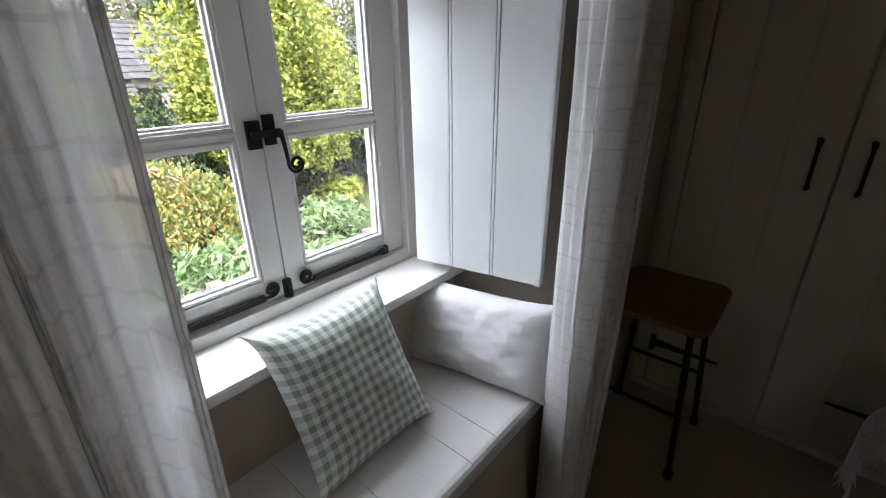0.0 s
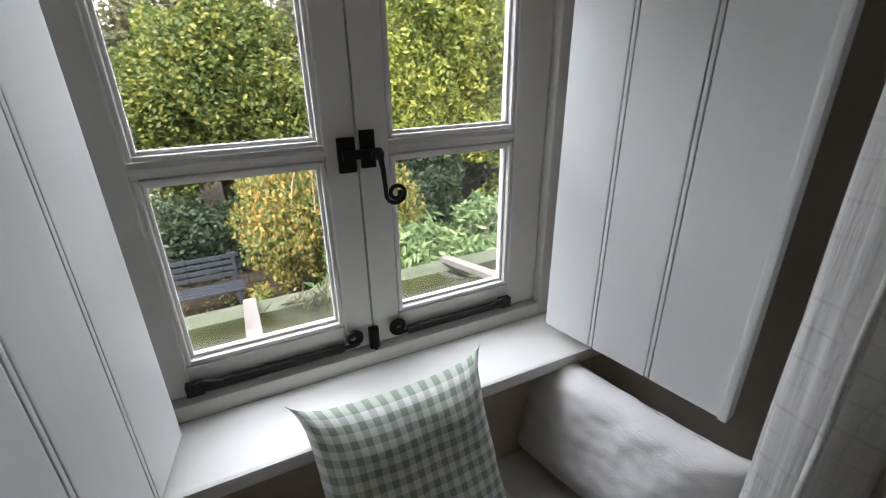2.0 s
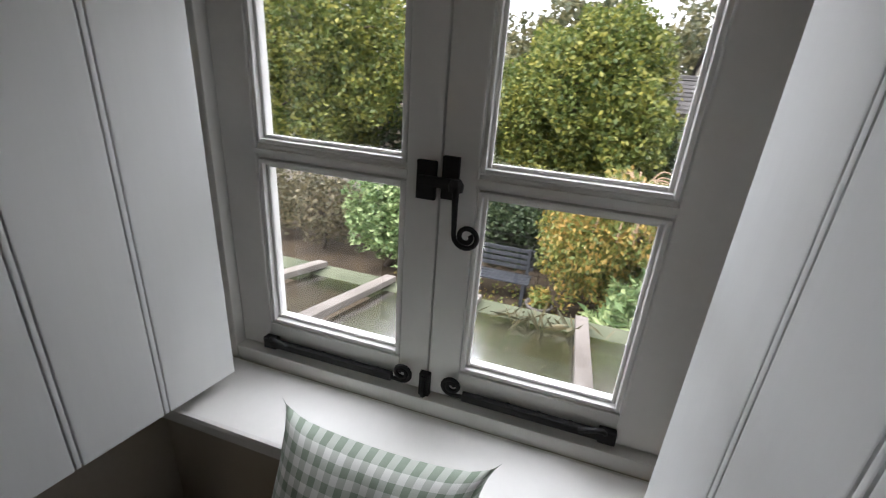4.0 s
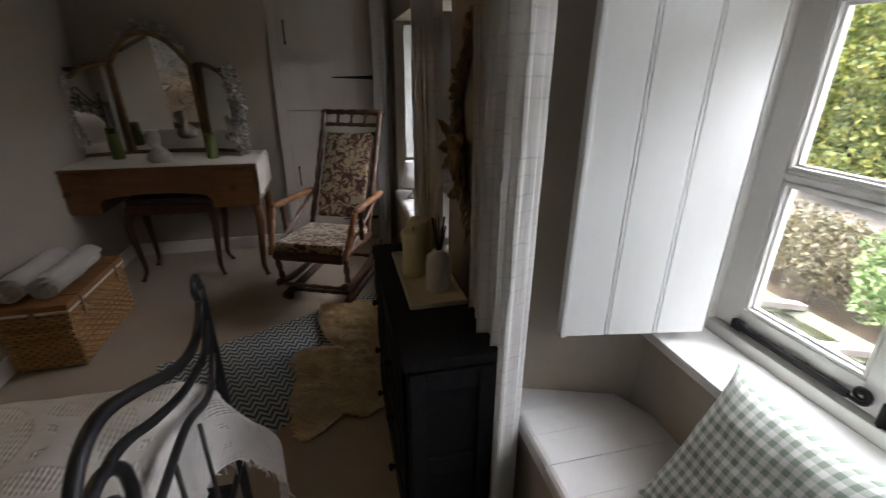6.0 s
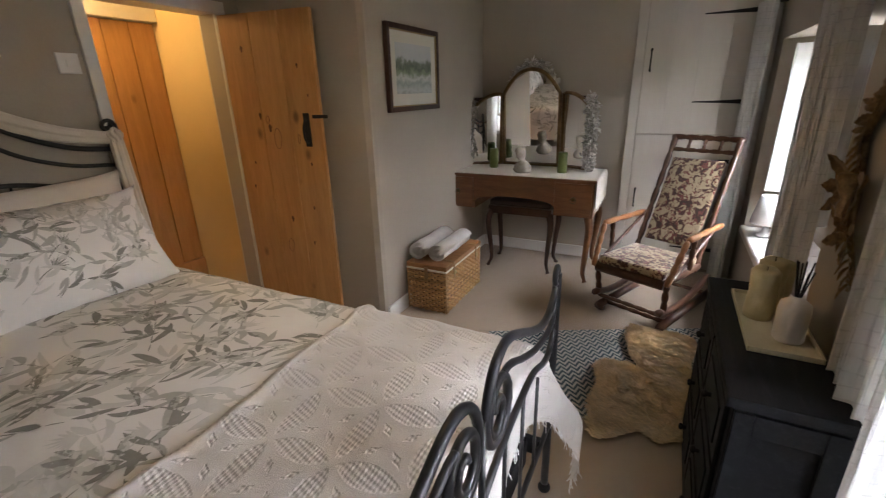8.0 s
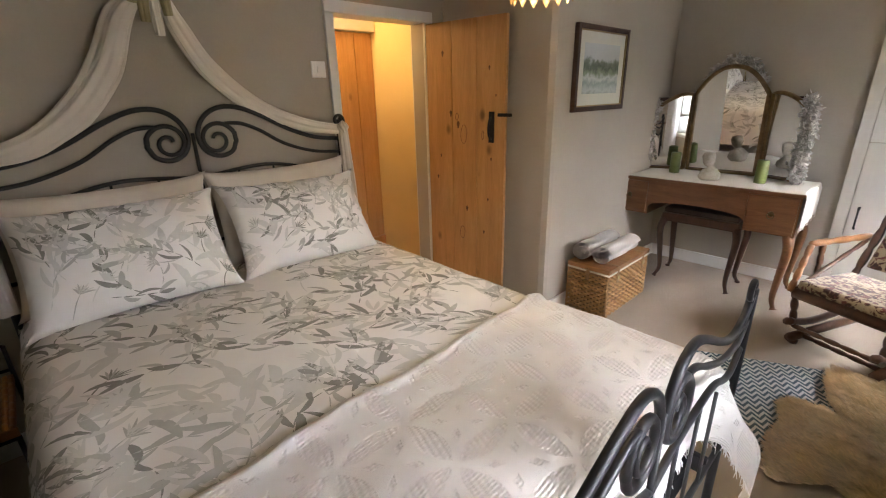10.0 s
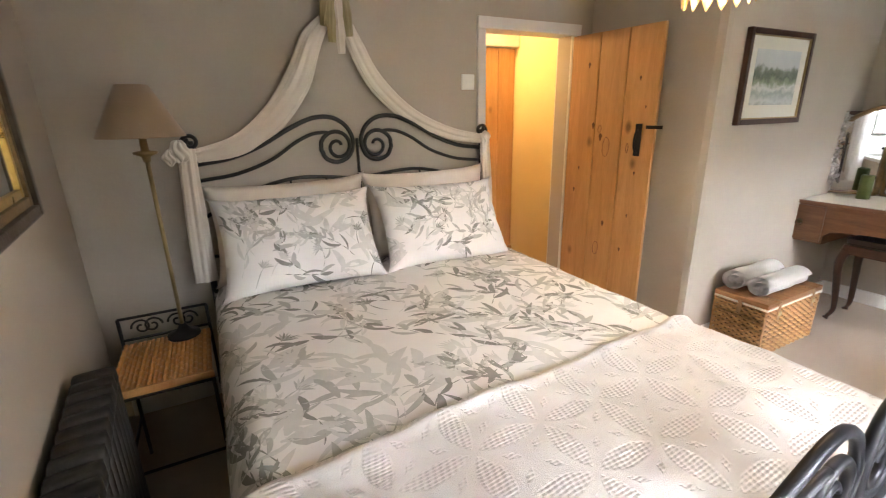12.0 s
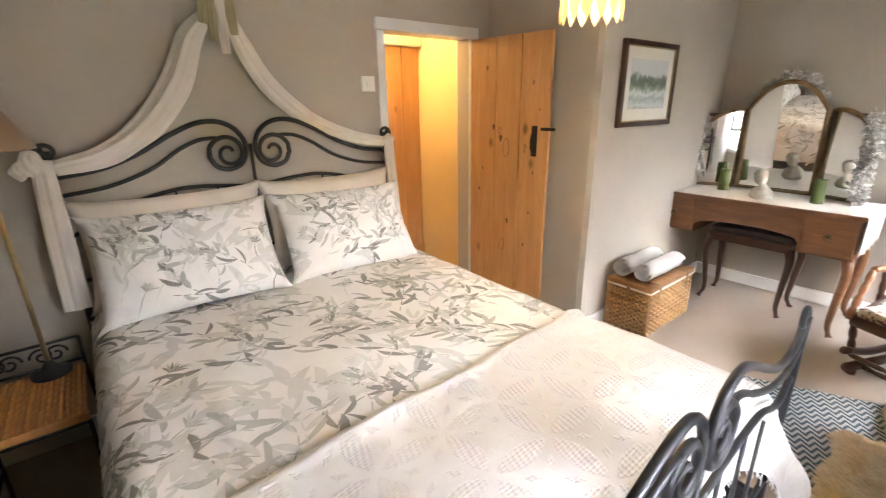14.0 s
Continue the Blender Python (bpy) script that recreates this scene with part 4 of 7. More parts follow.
# ---- picture ----
pic = thing("picture", (3.08, -0.16, 1.57), "framed watercolour of a lake and trees in dark wood frame", "picture")
y0, y1, z0, z1 = -0.483, 0.162, 1.330, 1.825
for a, b in (((y0, z0), (y0 + 0.03, z1)), ((y1 - 0.03, z0), (y1, z1)), ((y0 + 0.03, z0), (y1 - 0.03, z0 + 0.03)), ((y0 + 0.03, z1 - 0.03), (y1 - 0.03, z1))):
    part("frame_side", boxed((3.060, a[0], a[1]), (3.0885, b[0], b[1]), 0.005), MAHOG, pic)
for a, b in (((y0 + 0.03, z0 + 0.03), (y0 + 0.037, z1 - 0.03)), ((y1 - 0.037, z0 + 0.03), (y1 - 0.03, z1 - 0.03)), ((y0 + 0.037, z0 + 0.03), (y1 - 0.037, z0 + 0.037)), ((y0 + 0.037, z1 - 0.037), (y1 - 0.037, z1 - 0.03))):
    part("gilt_slip", boxed((3.064, a[0], a[1]), (3.075, b[0], b[1])), BRASS, pic)
part("mount", boxed((3.074, y0 + 0.031, z0 + 0.031), (3.088, y1 - 0.031, z1 - 0.031)), mat("picture_mount", (0.66, 0.64, 0.56), (0.70, 0.68, 0.60), 0.9, 4, 0.05), pic, "cream card mount")


def watercolour(name):
    m, nt, b = nodes_of(name)
    sep = nt.nodes.new("ShaderNodeSeparateXYZ")
    v = coords(nt)
    nt.links.new(v, sep.inputs[0])
    n = noise_of(nt, v, 16, 5)
    z = math_of(nt, "ADD", sep.outputs[2], math_of(nt, "MULTIPLY", math_of(nt, "SUBTRACT", n, 0.5), 0.13))
    c = ramp(nt, math_of(nt, "MULTIPLY", math_of(nt, "SUBTRACT", z, 1.40), 2.9), [(0.02, (0.20, 0.25, 0.19)), (0.14, (0.52, 0.55, 0.54)), (0.28, (0.30, 0.35, 0.33)), (0.36, (0.58, 0.60, 0.57)), (0.45, (0.20, 0.25, 0.15)), (0.54, (0.06, 0.085, 0.055)), (0.63, (0.13, 0.16, 0.12)), (0.70, (0.50, 0.53, 0.55)), (1.0, (0.60, 0.62, 0.62))])
    c = mix_of(nt, math_of(nt, "MULTIPLY", noise_of(nt, v, 60, 3), 0.3), c, (0.527, 0.558, 0.512))
    nt.links.new(c, b.inputs["Base Color"])
    b.inputs["Roughness"].default_value = 0.9
    return m


part("painting", boxed((3.0725, y0 + 0.10, z0 + 0.105), (3.0738, y1 - 0.10, z1 - 0.10)), watercolour("watercolour_paint"), pic, "watercolour lake with dark trees")

# ---- hamper and towels ----
WICK = mat("wicker", (0.30, 0.15, 0.055), (0.46, 0.26, 0.11), 0.55, 30, 0.3, 140, vary=0.25)
ham = thing("hamper", (2.92, -0.23, 0), "brown wicker hamper with flat lid and leather straps", "hamper")
hx0, hx1, hy0, hy1, hz = 2.775, 3.065, -0.525, 0.065, 0.305


def woven(p0, p1, z0, z1, rows, stakes, mat_, parent, out):
    """Basket work: willow rods that pass in front of and behind upright stakes."""
    p0, p1, out = Vector(p0), Vector(p1), Vector(out)
    for r in range(rows):
        bm = bmesh.new()
        z = z0 + (z1 - z0) * (r + 0.5) / rows
        n = stakes * 2
        pts = []
        for k in range(n + 1):
            q = p0.lerp(p1, k / n)
            o = 0.0075 * math.sin(math.pi * k / 2 * 1.0 + math.pi * r + 0.4)
            pts.append((q.x + out.x * o, q.y + out.y * o, z + 0.0012 * math.sin(k * 2.3 + r)))
        tube(bm, pts, (z1 - z0) / rows * 0.50, 5)
        part("willow_rod", bm, mat_, parent, smooth=True)


# near-black filler box: its colour gives the shade in the gaps between rods
part("core", boxed((hx0 + 0.010, hy0 + 0.010, 0.004), (hx1 - 0.010, hy1 - 0.010, hz - 0.004)), mat("hamper_gap_shade", (0.025, 0.012, 0.006), (0.05, 0.025, 0.01), 0.8, 20, 0.2, 80), ham)
woven((hx0, hy0, 0), (hx0, hy1, 0), 0.005, hz, 19, 22, WICK, ham, (1, 0, 0))
woven((hx0, hy1, 0), (hx1, hy1, 0), 0.005, hz, 19, 12, WICK, ham, (0, 1, 0))
woven((hx0, hy0, 0), (hx1, hy0, 0), 0.005, hz, 19, 12, WICK, ham, (0, 1, 0))
for x, y in ((hx0, hy0), (hx0, hy1), (hx1, hy1), (hx1, hy0)):
    part("corner_stake", tubed([(x, y, 0.002), (x, y, hz)], 0.008, 7), WICK, ham, smooth=True)
lid = part("lid", boxed((hx0 - 0.012, hy0 - 0.012, 0.318), (hx1 + 0.005, hy1 + 0.012, 0.350), 0.008), wood_mat("lid_willow", (0.20, 0.085, 0.03), (0.30, 0.14, 0.05), (0.38, 0.19, 0.08), 0.5, (1, 9, 9), 8), ham, "brown slatted lid")
part("cream_binding", boxed((hx0 - 0.014, hy0 - 0.014, 0.3055), (hx1 + 0.004, hy1 + 0.014, 0.3175), 0.004), CREAM, ham, "cream cotton lining turned over the rim")
STRAP = mat("tan_leather", (0.24, 0.13, 0.06), (0.34, 0.20, 0.10), 0.5, 12, 0.2, 150)
for y in (-0.42, -0.04):
    st = part("strap", boxed((hx0 - 0.020, y - 0.011, 0.235), (hx0 - 0.0145, y + 0.011, 0.345), 0.003), STRAP, ham, "tan leather strap")
    part("buckle", boxed((hx0 - 0.026, y - 0.014, 0.265), (hx0 - 0.0205, y + 0.014, 0.290), 0.003), BRASS, st)
    part("strap_top", boxed((hx0 - 0.018, y - 0.011, 0.3505), (hx0 + 0.07, y + 0.011, 0.3545), 0.002), STRAP, ham)
part("hasp", boxed((2.90, hy1 + 0.014, 0.25), (2.925, hy1 + 0.020, 0.33), 0.003), STRAP, ham)
TOWEL = cloth_mat("towel_cotton", (0.84, 0.82, 0.79), (0.90, 0.88, 0.85), 250, 0.4)
for cx, r, ya, yb in ((2.985, 0.076, 0.055, -0.36), (2.845, 0.072, 0.045, -0.39)):
    def roll(u, v, cx=cx, r=r, ya=ya, yb=yb):
        a = u * 4.6 * math.pi
        rr = r * (0.12 + 0.88 * u) * (1 + 0.03 * math.sin(9 * v + a))
        return Vector((cx + rr * 1.06 * math.cos(a + 0.8), ya + (yb - ya) * v + 0.006 * math.sin(a * 1.3), 0.352 + r * 0.94 + 0.90 * rr * math.sin(a + 0.8) + wob(cx + u, v, 0, 6, 0.004)))
    bm = sheet(roll, 130, 16)
    bmesh.ops.solidify(bm, geom=bm.faces[:], thickness=0.017)
    tagged(part("towel", bm, TOWEL, None, smooth=True), "rolled white cotton bath towel lying on the hamper", "towel", "towels on the hamper")


# ---- dressing table ----
OLDBR = mat("tarnished_brass", (0.08, 0.055, 0.025), (0.14, 0.10, 0.05), 0.45, 20, 0.2, 120, 0.8)
dt = thing("dressing_table", (2.6, -1.07, 0), "brown wooden dressing table with kneehole and cabriole legs", "dressing table")
dx0, dx1, dy0, dy1, dz = 1.995, 3.225, -0.815, -1.36, 0.812
part("tabletop", boxed((dx0 - 0.012, dy1, dz - 0.022), (dx1 + 0.012, dy0 + 0.012, dz), 0.006), OAK, dt)
for a, b, nm in ((dx0, dx0 + 0.29, "drawer"), (dx1 - 0.29, dx1, "drawer")):
    part("drawer_case", boxed((a, dy1 + 0.01, 0.525), (b, dy0 - 0.012, dz - 0.023), 0.004), OAK, dt)
    dr = part("drawer", boxed((a + 0.012, dy0 - 0.0118, 0.54), (b - 0.012, dy0 + 0.002, dz - 0.032), 0.005), OAK, dt)
    bm = bmesh.new()
    mid = (a + b) / 2
    lathe(bm, [(0, 0.0), (0.018, 0.0), (0.016, 0.006), (0, 0.007)], (0, 0, 0), 14, Matrix.Translation((mid, dy0 + 0.002, 0.665)) @ Matrix.Rotation(radians(-90), 4, "X"))
    part("backplate", bm, OLDBR, dr, smooth=True)
    part("ring_handle", tubed([(mid + 0.02 * math.cos(t), dy0 + 0.012, 0.655 + 0.02 * math.sin(t)) for t in (2 * math.pi * k / 20 for k in range(21))], 0.003, 6), OLDBR, dr, smooth=True)
# shaped apron over the kneehole
n = 24
bm = bmesh.new()
up = [(dx0 + 0.29 + (dx1 - dx0 - 0.58) * k / n) for k in range(n + 1)]
front = [[bm.verts.new((x, y, z)) for y in (dy0 - 0.012, dy0 - 0.032) for z in (dz - 0.023, 0.585 + 0.055 * min(1, max(0, math.sin(math.pi * k / n))) ** 0.35)] for k, x in enumerate(up)]
for a, b in zip(front, front[1:]):
    for i, j in ((0, 1), (1, 3), (3, 2), (2, 0)):
        bm.faces.new((a[i], a[j], b[j], b[i]))
bm.faces.new([front[0][i] for i in (0, 1, 3, 2)])
bm.faces.new([front[-1][i] for i in (0, 1, 3, 2)])
part("apron", bm, OAK, dt)
part("back_panel", boxed((dx0 + 0.02, dy1, 0.50), (dx1 - 0.02, dy1 + 0.012, dz - 0.023)), OAK, dt)


def cabriole(x, y, top, sx, sy, material, parent, r=0.026):
    pts = smooth_line([(x, y, top), (x + sx * 0.018, y + sy * 0.018, top - 0.10), (x + sx * 0.004, y + sy * 0.004, top * 0.45), (x - sx * 0.006, y - sy * 0.006, 0.08), (x + sx * 0.012, y + sy * 0.012, 0.018), (x + sx * 0.018, y + sy * 0.018, 0.0)], 5)
    rr = [r * (1.25 - 0.75 * min(1, k / (len(pts) * 0.72))) if k < len(pts) * 0.78 else r * (0.5 + 0.5 * (k - len(pts) * 0.78) / (len(pts) * 0.22)) for k in range(len(pts))]
    return part("leg", tubed(pts, rr, 9), material, parent, smooth=True)


for x, sx in ((dx0 + 0.035, -1), (dx1 - 0.035, 1)):
    for y, sy in ((dy0 - 0.045, 1), (dy1 + 0.05, -1)):
        cabriole(x, y, 0.53, sx, sy, OAK, dt, 0.028)

runner = thing("table_runner", (2.6, -1.08, 0.814), "cream crochet-edged cloth covering the dressing table", "table cloth")


def runner_at(u, v):
    x = dx1 + 0.004 - (dx1 - dx0 + 0.155) * u
    y = dy0 + 0.004 + (dy1 + 0.02 - dy0) * v
    z = dz + 0.0025
    if x < dx0 - 0.015:
        z -= (dx0 - 0.015 - x) * 1.65
        x = dx0 - 0.018 + 0.008 * math.sin(24 * v)
    return Vector((x, y, z + wob(x, y, 0, 18, 0.0012)))


part("cloth", sheet(runner_at, 60, 30), CREAM, runner, smooth=True)
bm = bmesh.new()
for k in range(34):
    p = runner_at(1, (k + 0.5) / 34)
    tube(bm, [(p.x, p.y + 0.009 * math.cos(t), p.z - 0.008 + 0.012 * math.sin(t)) for t in (2 * math.pi * j / 10 for j in range(11))], 0.0016, 4)
for k in range(60):
    p = runner_at(0.02 + 0.84 * k / 60, 0)
    tube(bm, [(p.x + 0.008 * math.cos(t), p.y + 0.003, p.z - 0.004 + 0.006 * math.sin(t)) for t in (2 * math.pi * j / 8 for j in range(9))], 0.0014, 4)
tagged(part("lace_edge", bm, CREAM, runner, "cream crochet lace edging"), kind="stuff")

# triple mirror
tm = thing("dressing_mirror", (2.62, -1.3, dz), "three-part arched dressing mirror in dark wood hung with garlands", "mirror")
OLDGILT = mat("dull_gilt_frame", (0.12, 0.07, 0.03), (0.32, 0.21, 0.09), 0.5, 14, 0.3, 80, 0.3)


def arched_panel(o, ang, w, z0, hs, hp, name, lop=0.0, tilt=0.0):
    """A mirror leaf: straight sides of height hs, a shouldered arch up to hp; lop lowers its outer side."""
    mm = oriented(o, ang) @ Matrix.Translation((0, 0, z0)) @ Matrix.Rotation(radians(-tilt), 4, "X") @ Matrix.Translation((0, 0, -z0))
    side = [(-w / 2, 0.0)]
    n = 22
    for k in range(n + 1):
        t = k / n
        x = -w / 2 + w * t
        a = 1 - abs(2 * t - 1) ** 2.2
        z = hs + (hp - hs) * a - lop * (t if lop > 0 else (1 - t) * -1) * (1 if lop else 0)
        side.append((x, z))
    side.append((w / 2, 0.0))
    cx, cz = 0.0, hs * 0.55
    inner = [(cx + (x - cx) * (1 - 0.048 / w), cz + (z - cz) * (1 - 0.045 / hs)) for x, z in side]
    bm = bmesh.new()
    f = [bm.verts.new(mm @ Vector((x, -0.002, z0 + z))) for x, z in inner]
    bm.faces.new(f)
    part("mirror_glass", bm, MIRROR, tm)
    pts = [mm @ Vector((x, 0.0, z0 + z)) for x, z in side]
    bm = bmesh.new()
    mid = [mm @ Vector(((a[0] + b[0]) / 2, 0.004, z0 + (a[1] + b[1]) / 2)) for a, b in zip(side, inner)]
    tube(bm, mid + [mid[0]], 0.018, 6, 0.8)
    part("mirror_frame", bm, OLDGILT, tm, smooth=True)
    part("mirror_back", boxed((-w / 2 + 0.01, -0.016, z0 + 0.005), (w / 2 - 0.01, -0.006, z0 + hs - 0.03), 0.0, mm), MAHOG, tm)
    return mm, side


mm, cside = arched_panel((2.615, -1.325, 0), 0.0, 0.50, dz + 0.004, 0.60, 0.80, "centre", 0.0, 6.0)
ml, lside = arched_panel((3.005, -1.265, 0), radians(24), 0.29, dz + 0.004, 0.60, 0.645, "wing", 0.13, 2.0)
mr, rside = arched_panel((2.225, -1.265, 0), radians(-24), 0.29, dz + 0.004, 0.60, 0.645, "wing", -0.13, 2.0)
GARL = mat("dried_garland", (0.30, 0.28, 0.25), (0.66, 0.63, 0.58), 0.9, 30, 0.3, 90, vary=0.3)


def garland(pts, spread, n, seed):
    bm = bmesh.new()
    r = random.Random(seed)
    line = smooth_line(pts, 10)
    for _ in range(n):
        p = line[r.randrange(len(line))] + Vector((r.gauss(0, spread), r.gauss(0.0, spread * 0.7), r.gauss(0, spread)))
        d = Vector((r.gauss(0, 1), r.gauss(0, 1), r.gauss(0, 1))).normalized()
        e = d.orthogonal().normalized()
        l, w = r.uniform(0.014, 0.036), r.uniform(0.008, 0.016)
        q = [p - d * l, p + e * w + d * 0.2 * l, p + d * l, p - e * w + d.cross(e) * w * 0.7]
        v = [bm.verts.new(x) for x in q]
        bm.faces.new((v[0], v[1], v[2]))
        bm.faces.new((v[0], v[2], v[3]))
    return tagged(part("garland", bm, GARL, tm, "grey-white dried leaf garland"), kind="stuff")


garland([(2.44, -1.30, 1.47), (2.52, -1.29, 1.59), (2.62, -1.29, 1.625), (2.71, -1.29, 1.59), (2.79, -1.30, 1.47)], 0.018, 800, 1)
garland([(3.10, -1.20, 1.32), (3.14, -1.18, 1.2), (3.13, -1.17, 1.05), (3.11, -1.17, 0.92)], 0.017, 1100, 2)
garland([(2.13, -1.19, 1.36), (2.10, -1.17, 1.2), (2.11, -1.16, 1.0), (2.10, -1.14, 0.85)], 0.019, 1500, 3)

CANDLE = mat("green_wax", (0.10, 0.13, 0.03), (0.15, 0.18, 0.045), 0.5, 10, 0.1, 60)
for x, y in ((2.885, -1.135), (2.285, -1.055)):
    cd = thing("candle", (x, y, dz + 0.004), "moss green pillar candle on the dressing table", "candle", "green candles")
    part("wax", lathe(bmesh.new(), [(0, 0), (0.036, 0), (0.037, 0.005), (0.036, 0.155), (0.030, 0.160), (0.0, 0.154)], (x, y, dz + 0.004), 18), CANDLE, cd, smooth=True)
    part("wick", tubed([(x, y, dz + 0.155), (x + 0.001, y, dz + 0.172)], 0.0015, 5), IRON, cd)

# small stone bust, plain
bm = bmesh.new()
bx, by = 2.585, -0.985
lathe(bm, [(0, 0), (0.062, 0.0), (0.070, 0.02), (0.066, 0.05), (0.045, 0.075), (0.026, 0.09), (0.024, 0.105), (0.034, 0.12), (0.043, 0.145), (0.043, 0.165), (0.034, 0.19), (0.0, 0.2)], (bx, by, dz + 0.004), 20)
for v in bm.verts:
    v.co += Vector((0.02 * (v.co.z - dz > 0.1), 0, 0)) + Vector((wob(v.co.x, v.co.y, v.co.z, 38, 0.012), wob(v.co.y, v.co.z, v.co.x, 38, 0.012), 0))
tagged(part("bust", bm, mat("aged_plaster", (0.36, 0.31, 0.24), (0.54, 0.49, 0.41), 0.85, 22, 0.4, 90), None, smooth=True), "small worn plaster bust standing on the dressing table", "ornament")

# stool under the dressing table
ds = thing("dressing_stool", (2.58, -1.05, 0), "dark wooden stool with upholstered seat and cabriole legs", "stool")
part("seat_rail", boxed((2.315, -1.21, 0.475), (2.845, -0.90, 0.54), 0.012), MAHOG, ds)
part("seat_pad", boxed((2.325, -1.20, 0.541), (2.835, -0.91, 0.585), 0.018), mat("dark_leather", (0.022, 0.012, 0.010), (0.040, 0.022, 0.016), 0.4, 14, 0.2, 140), ds)
for x, sx in ((2.335, -1), (2.825, 1)):
    for y, sy in ((-0.925, 1), (-1.185, -1)):
        cabriole(x, y, 0.50, sx, sy, MAHOG, ds, 0.024)


# ---- rocking chair ----
def tapestry(name):
    m, nt, b = nodes_of(name)
    v = coords(nt)
    n1, n2 = noise_of(nt, v, 19, 3, 0.55, 1.4), noise_of(nt, coords(nt, (1.2, 0.9, 1.1), "Object", (20, 30, 10)), 26, 3, 0.5, 1.0)
    c = ramp(nt, n1, [(0.40, (0.06, 0.028, 0.022)), (0.47, (0.12, 0.05, 0.035)), (0.50, (0.36, 0.28, 0.17)), (0.60, (0.44, 0.35, 0.22))])
    f = ramp(nt, n2, [(0.58, (0, 0, 0)), (0.62, (1, 1, 1))])
    c = mix_of(nt, f, c, (0.16, 0.05, 0.04))
    nt.links.new(c, b.inputs["Base Color"])
    b.inputs["Roughness"].default_value, b.inputs["Sheen Weight"].default_value = 0.95, 0.3
    bump_of(nt, b, math_of(nt, "ADD", n1, noise_of(nt, v, 300, 2)), 0.4, 0.003)
    return m


TAPE = tapestry("tapestry_wool")
DARKT = wood_mat("dark_turned_wood", (0.045, 0.016, 0.008), (0.08, 0.03, 0.013), (0.12, 0.048, 0.02), 0.35, (4, 4, 4), 5, coat=0.3)
rc = thing("rocking_chair", (1.50, -0.62, 0), "dark wooden platform rocking chair with floral tapestry seat and back", "rocking chair")
RO = Vector((1.575, -0.50, 0))
F = Vector((0.40, 0.917, 0)).normalized()
Wd = Vector((F.y, -F.x, 0))


def L(w, f, z):
    return RO + Wd * w + F * f + Vector((0, 0, z))


def turned(a, b, r, material, name="spindle", beads=4):
    """A turned rod with swellings between a and b."""
    a, b = Vector(a), Vector(b)
    n = beads * 6
    pts = [a.lerp(b, k / n) for k in range(n + 1)]
    rr = [r * (0.72 + 0.34 * abs(math.sin(math.pi * beads * k / n)) ** 0.7) for k in range(n + 1)]
    return part(name, tubed(pts, rr, 8), material, rc, smooth=True)


for s in (-1, 1):
    turned(L(s * 0.205, -0.20, 0.30), L(s * 0.205, -0.62, 1.115), 0.020, DARKT, "back_post", 7)
    turned(L(s * 0.255, -0.40, 0.585), L(s * 0.265, 0.13, 0.605), 0.021, TURNED_LIT, "arm_rail", 3)
    turned(L(s * 0.262, 0.13, 0.60), L(s * 0.235, 0.265, 0.345), 0.018, TURNED_LIT, "arm_strut", 4)
    turned(L(s * 0.255, 0.02, 0.39), L(s * 0.26, 0.03, 0.60), 0.016, DARKT, "arm_post", 3)
    turned(L(s * 0.24, -0.36, 0.58), L(s * 0.235, 0.20, 0.36), 0.013, DARKT, "side_brace", 4)
    part("rocker", tubed(smooth_line([L(s * 0.21, -0.45, 0.20), L(s * 0.21, -0.2, 0.135), L(s * 0.21, 0.05, 0.125), L(s * 0.21, 0.26, 0.165)], 8), 0.022, 8, 1.2), DARKT, rc, smooth=True)
    part("base_rail", tubed([L(s * 0.21, -0.62, 0.045), L(s * 0.21, 0.20, 0.045)], 0.026, 8, 1.3), DARKT, rc, smooth=True)
    part("base_foot", lathe(bmesh.new(), [(0, 0), (0.024, 0), (0.026, 0.02), (0.018, 0.05), (0, 0.05)], L(s * 0.21, 0.16, 0.0), 10), DARKT, rc, smooth=True)
    part("base_foot", lathe(bmesh.new(), [(0, 0), (0.024, 0), (0.026, 0.02), (0.018, 0.05), (0, 0.05)], L(s * 0.21, -0.58, 0.0), 10), DARKT, rc, smooth=True)
    turned(L(s * 0.215, 0.20, 0.15), L(s * 0.225, 0.235, 0.37), 0.019, DARKT, "front_leg", 3)
    part("side_rail", tubed([L(s * 0.215, -0.22, 0.335), L(s * 0.22, 0.25, 0.355)], 0.020, 8, 1.3), DARKT, rc, smooth=True)
turned(L(-0.23, -0.615, 1.10), L(0.23, -0.615, 1.10), 0.019, DARKT, "top_rail", 5)
turned(L(-0.205, -0.575, 1.02), L(0.205, -0.575, 1.02), 0.015, DARKT, "rail", 5)
for w in (-0.10, 0.0, 0.10):
    turned(L(w, -0.575, 1.02), L(w, -0.612, 1.095), 0.011, DARKT, "spindle", 2)
for z, f in ((0.05, 0.12), (0.13, 0.21), (0.05, -0.50)):
    turned(L(-0.21, f, z), L(0.21, f, z), 0.014, DARKT, "stretcher", 5)


def pad(o, ex, ey, w, h, t, name):
    mm = frame_from(o, ex, ey)
    bm = bmesh.new()
    box(bm, (-w / 2, -h / 2, -t / 2), (w / 2, h / 2, t / 2), min(t * 0.45, 0.02), mm)
    return part(name, bm, TAPE, rc, "floral tapestry upholstery", True)


up = (L(0, -0.59, 1.05) - L(0, -0.23, 0.36)).normalized()
pad(L(0, -0.40, 0.70), Wd, up, 0.335, 0.60, 0.035, "back_pad")
pad(L(0, 0.02, 0.385), Wd, L(0, 0.25, 0.40) - L(0, -0.22, 0.375), 0.42, 0.47, 0.055, "seat_pad")
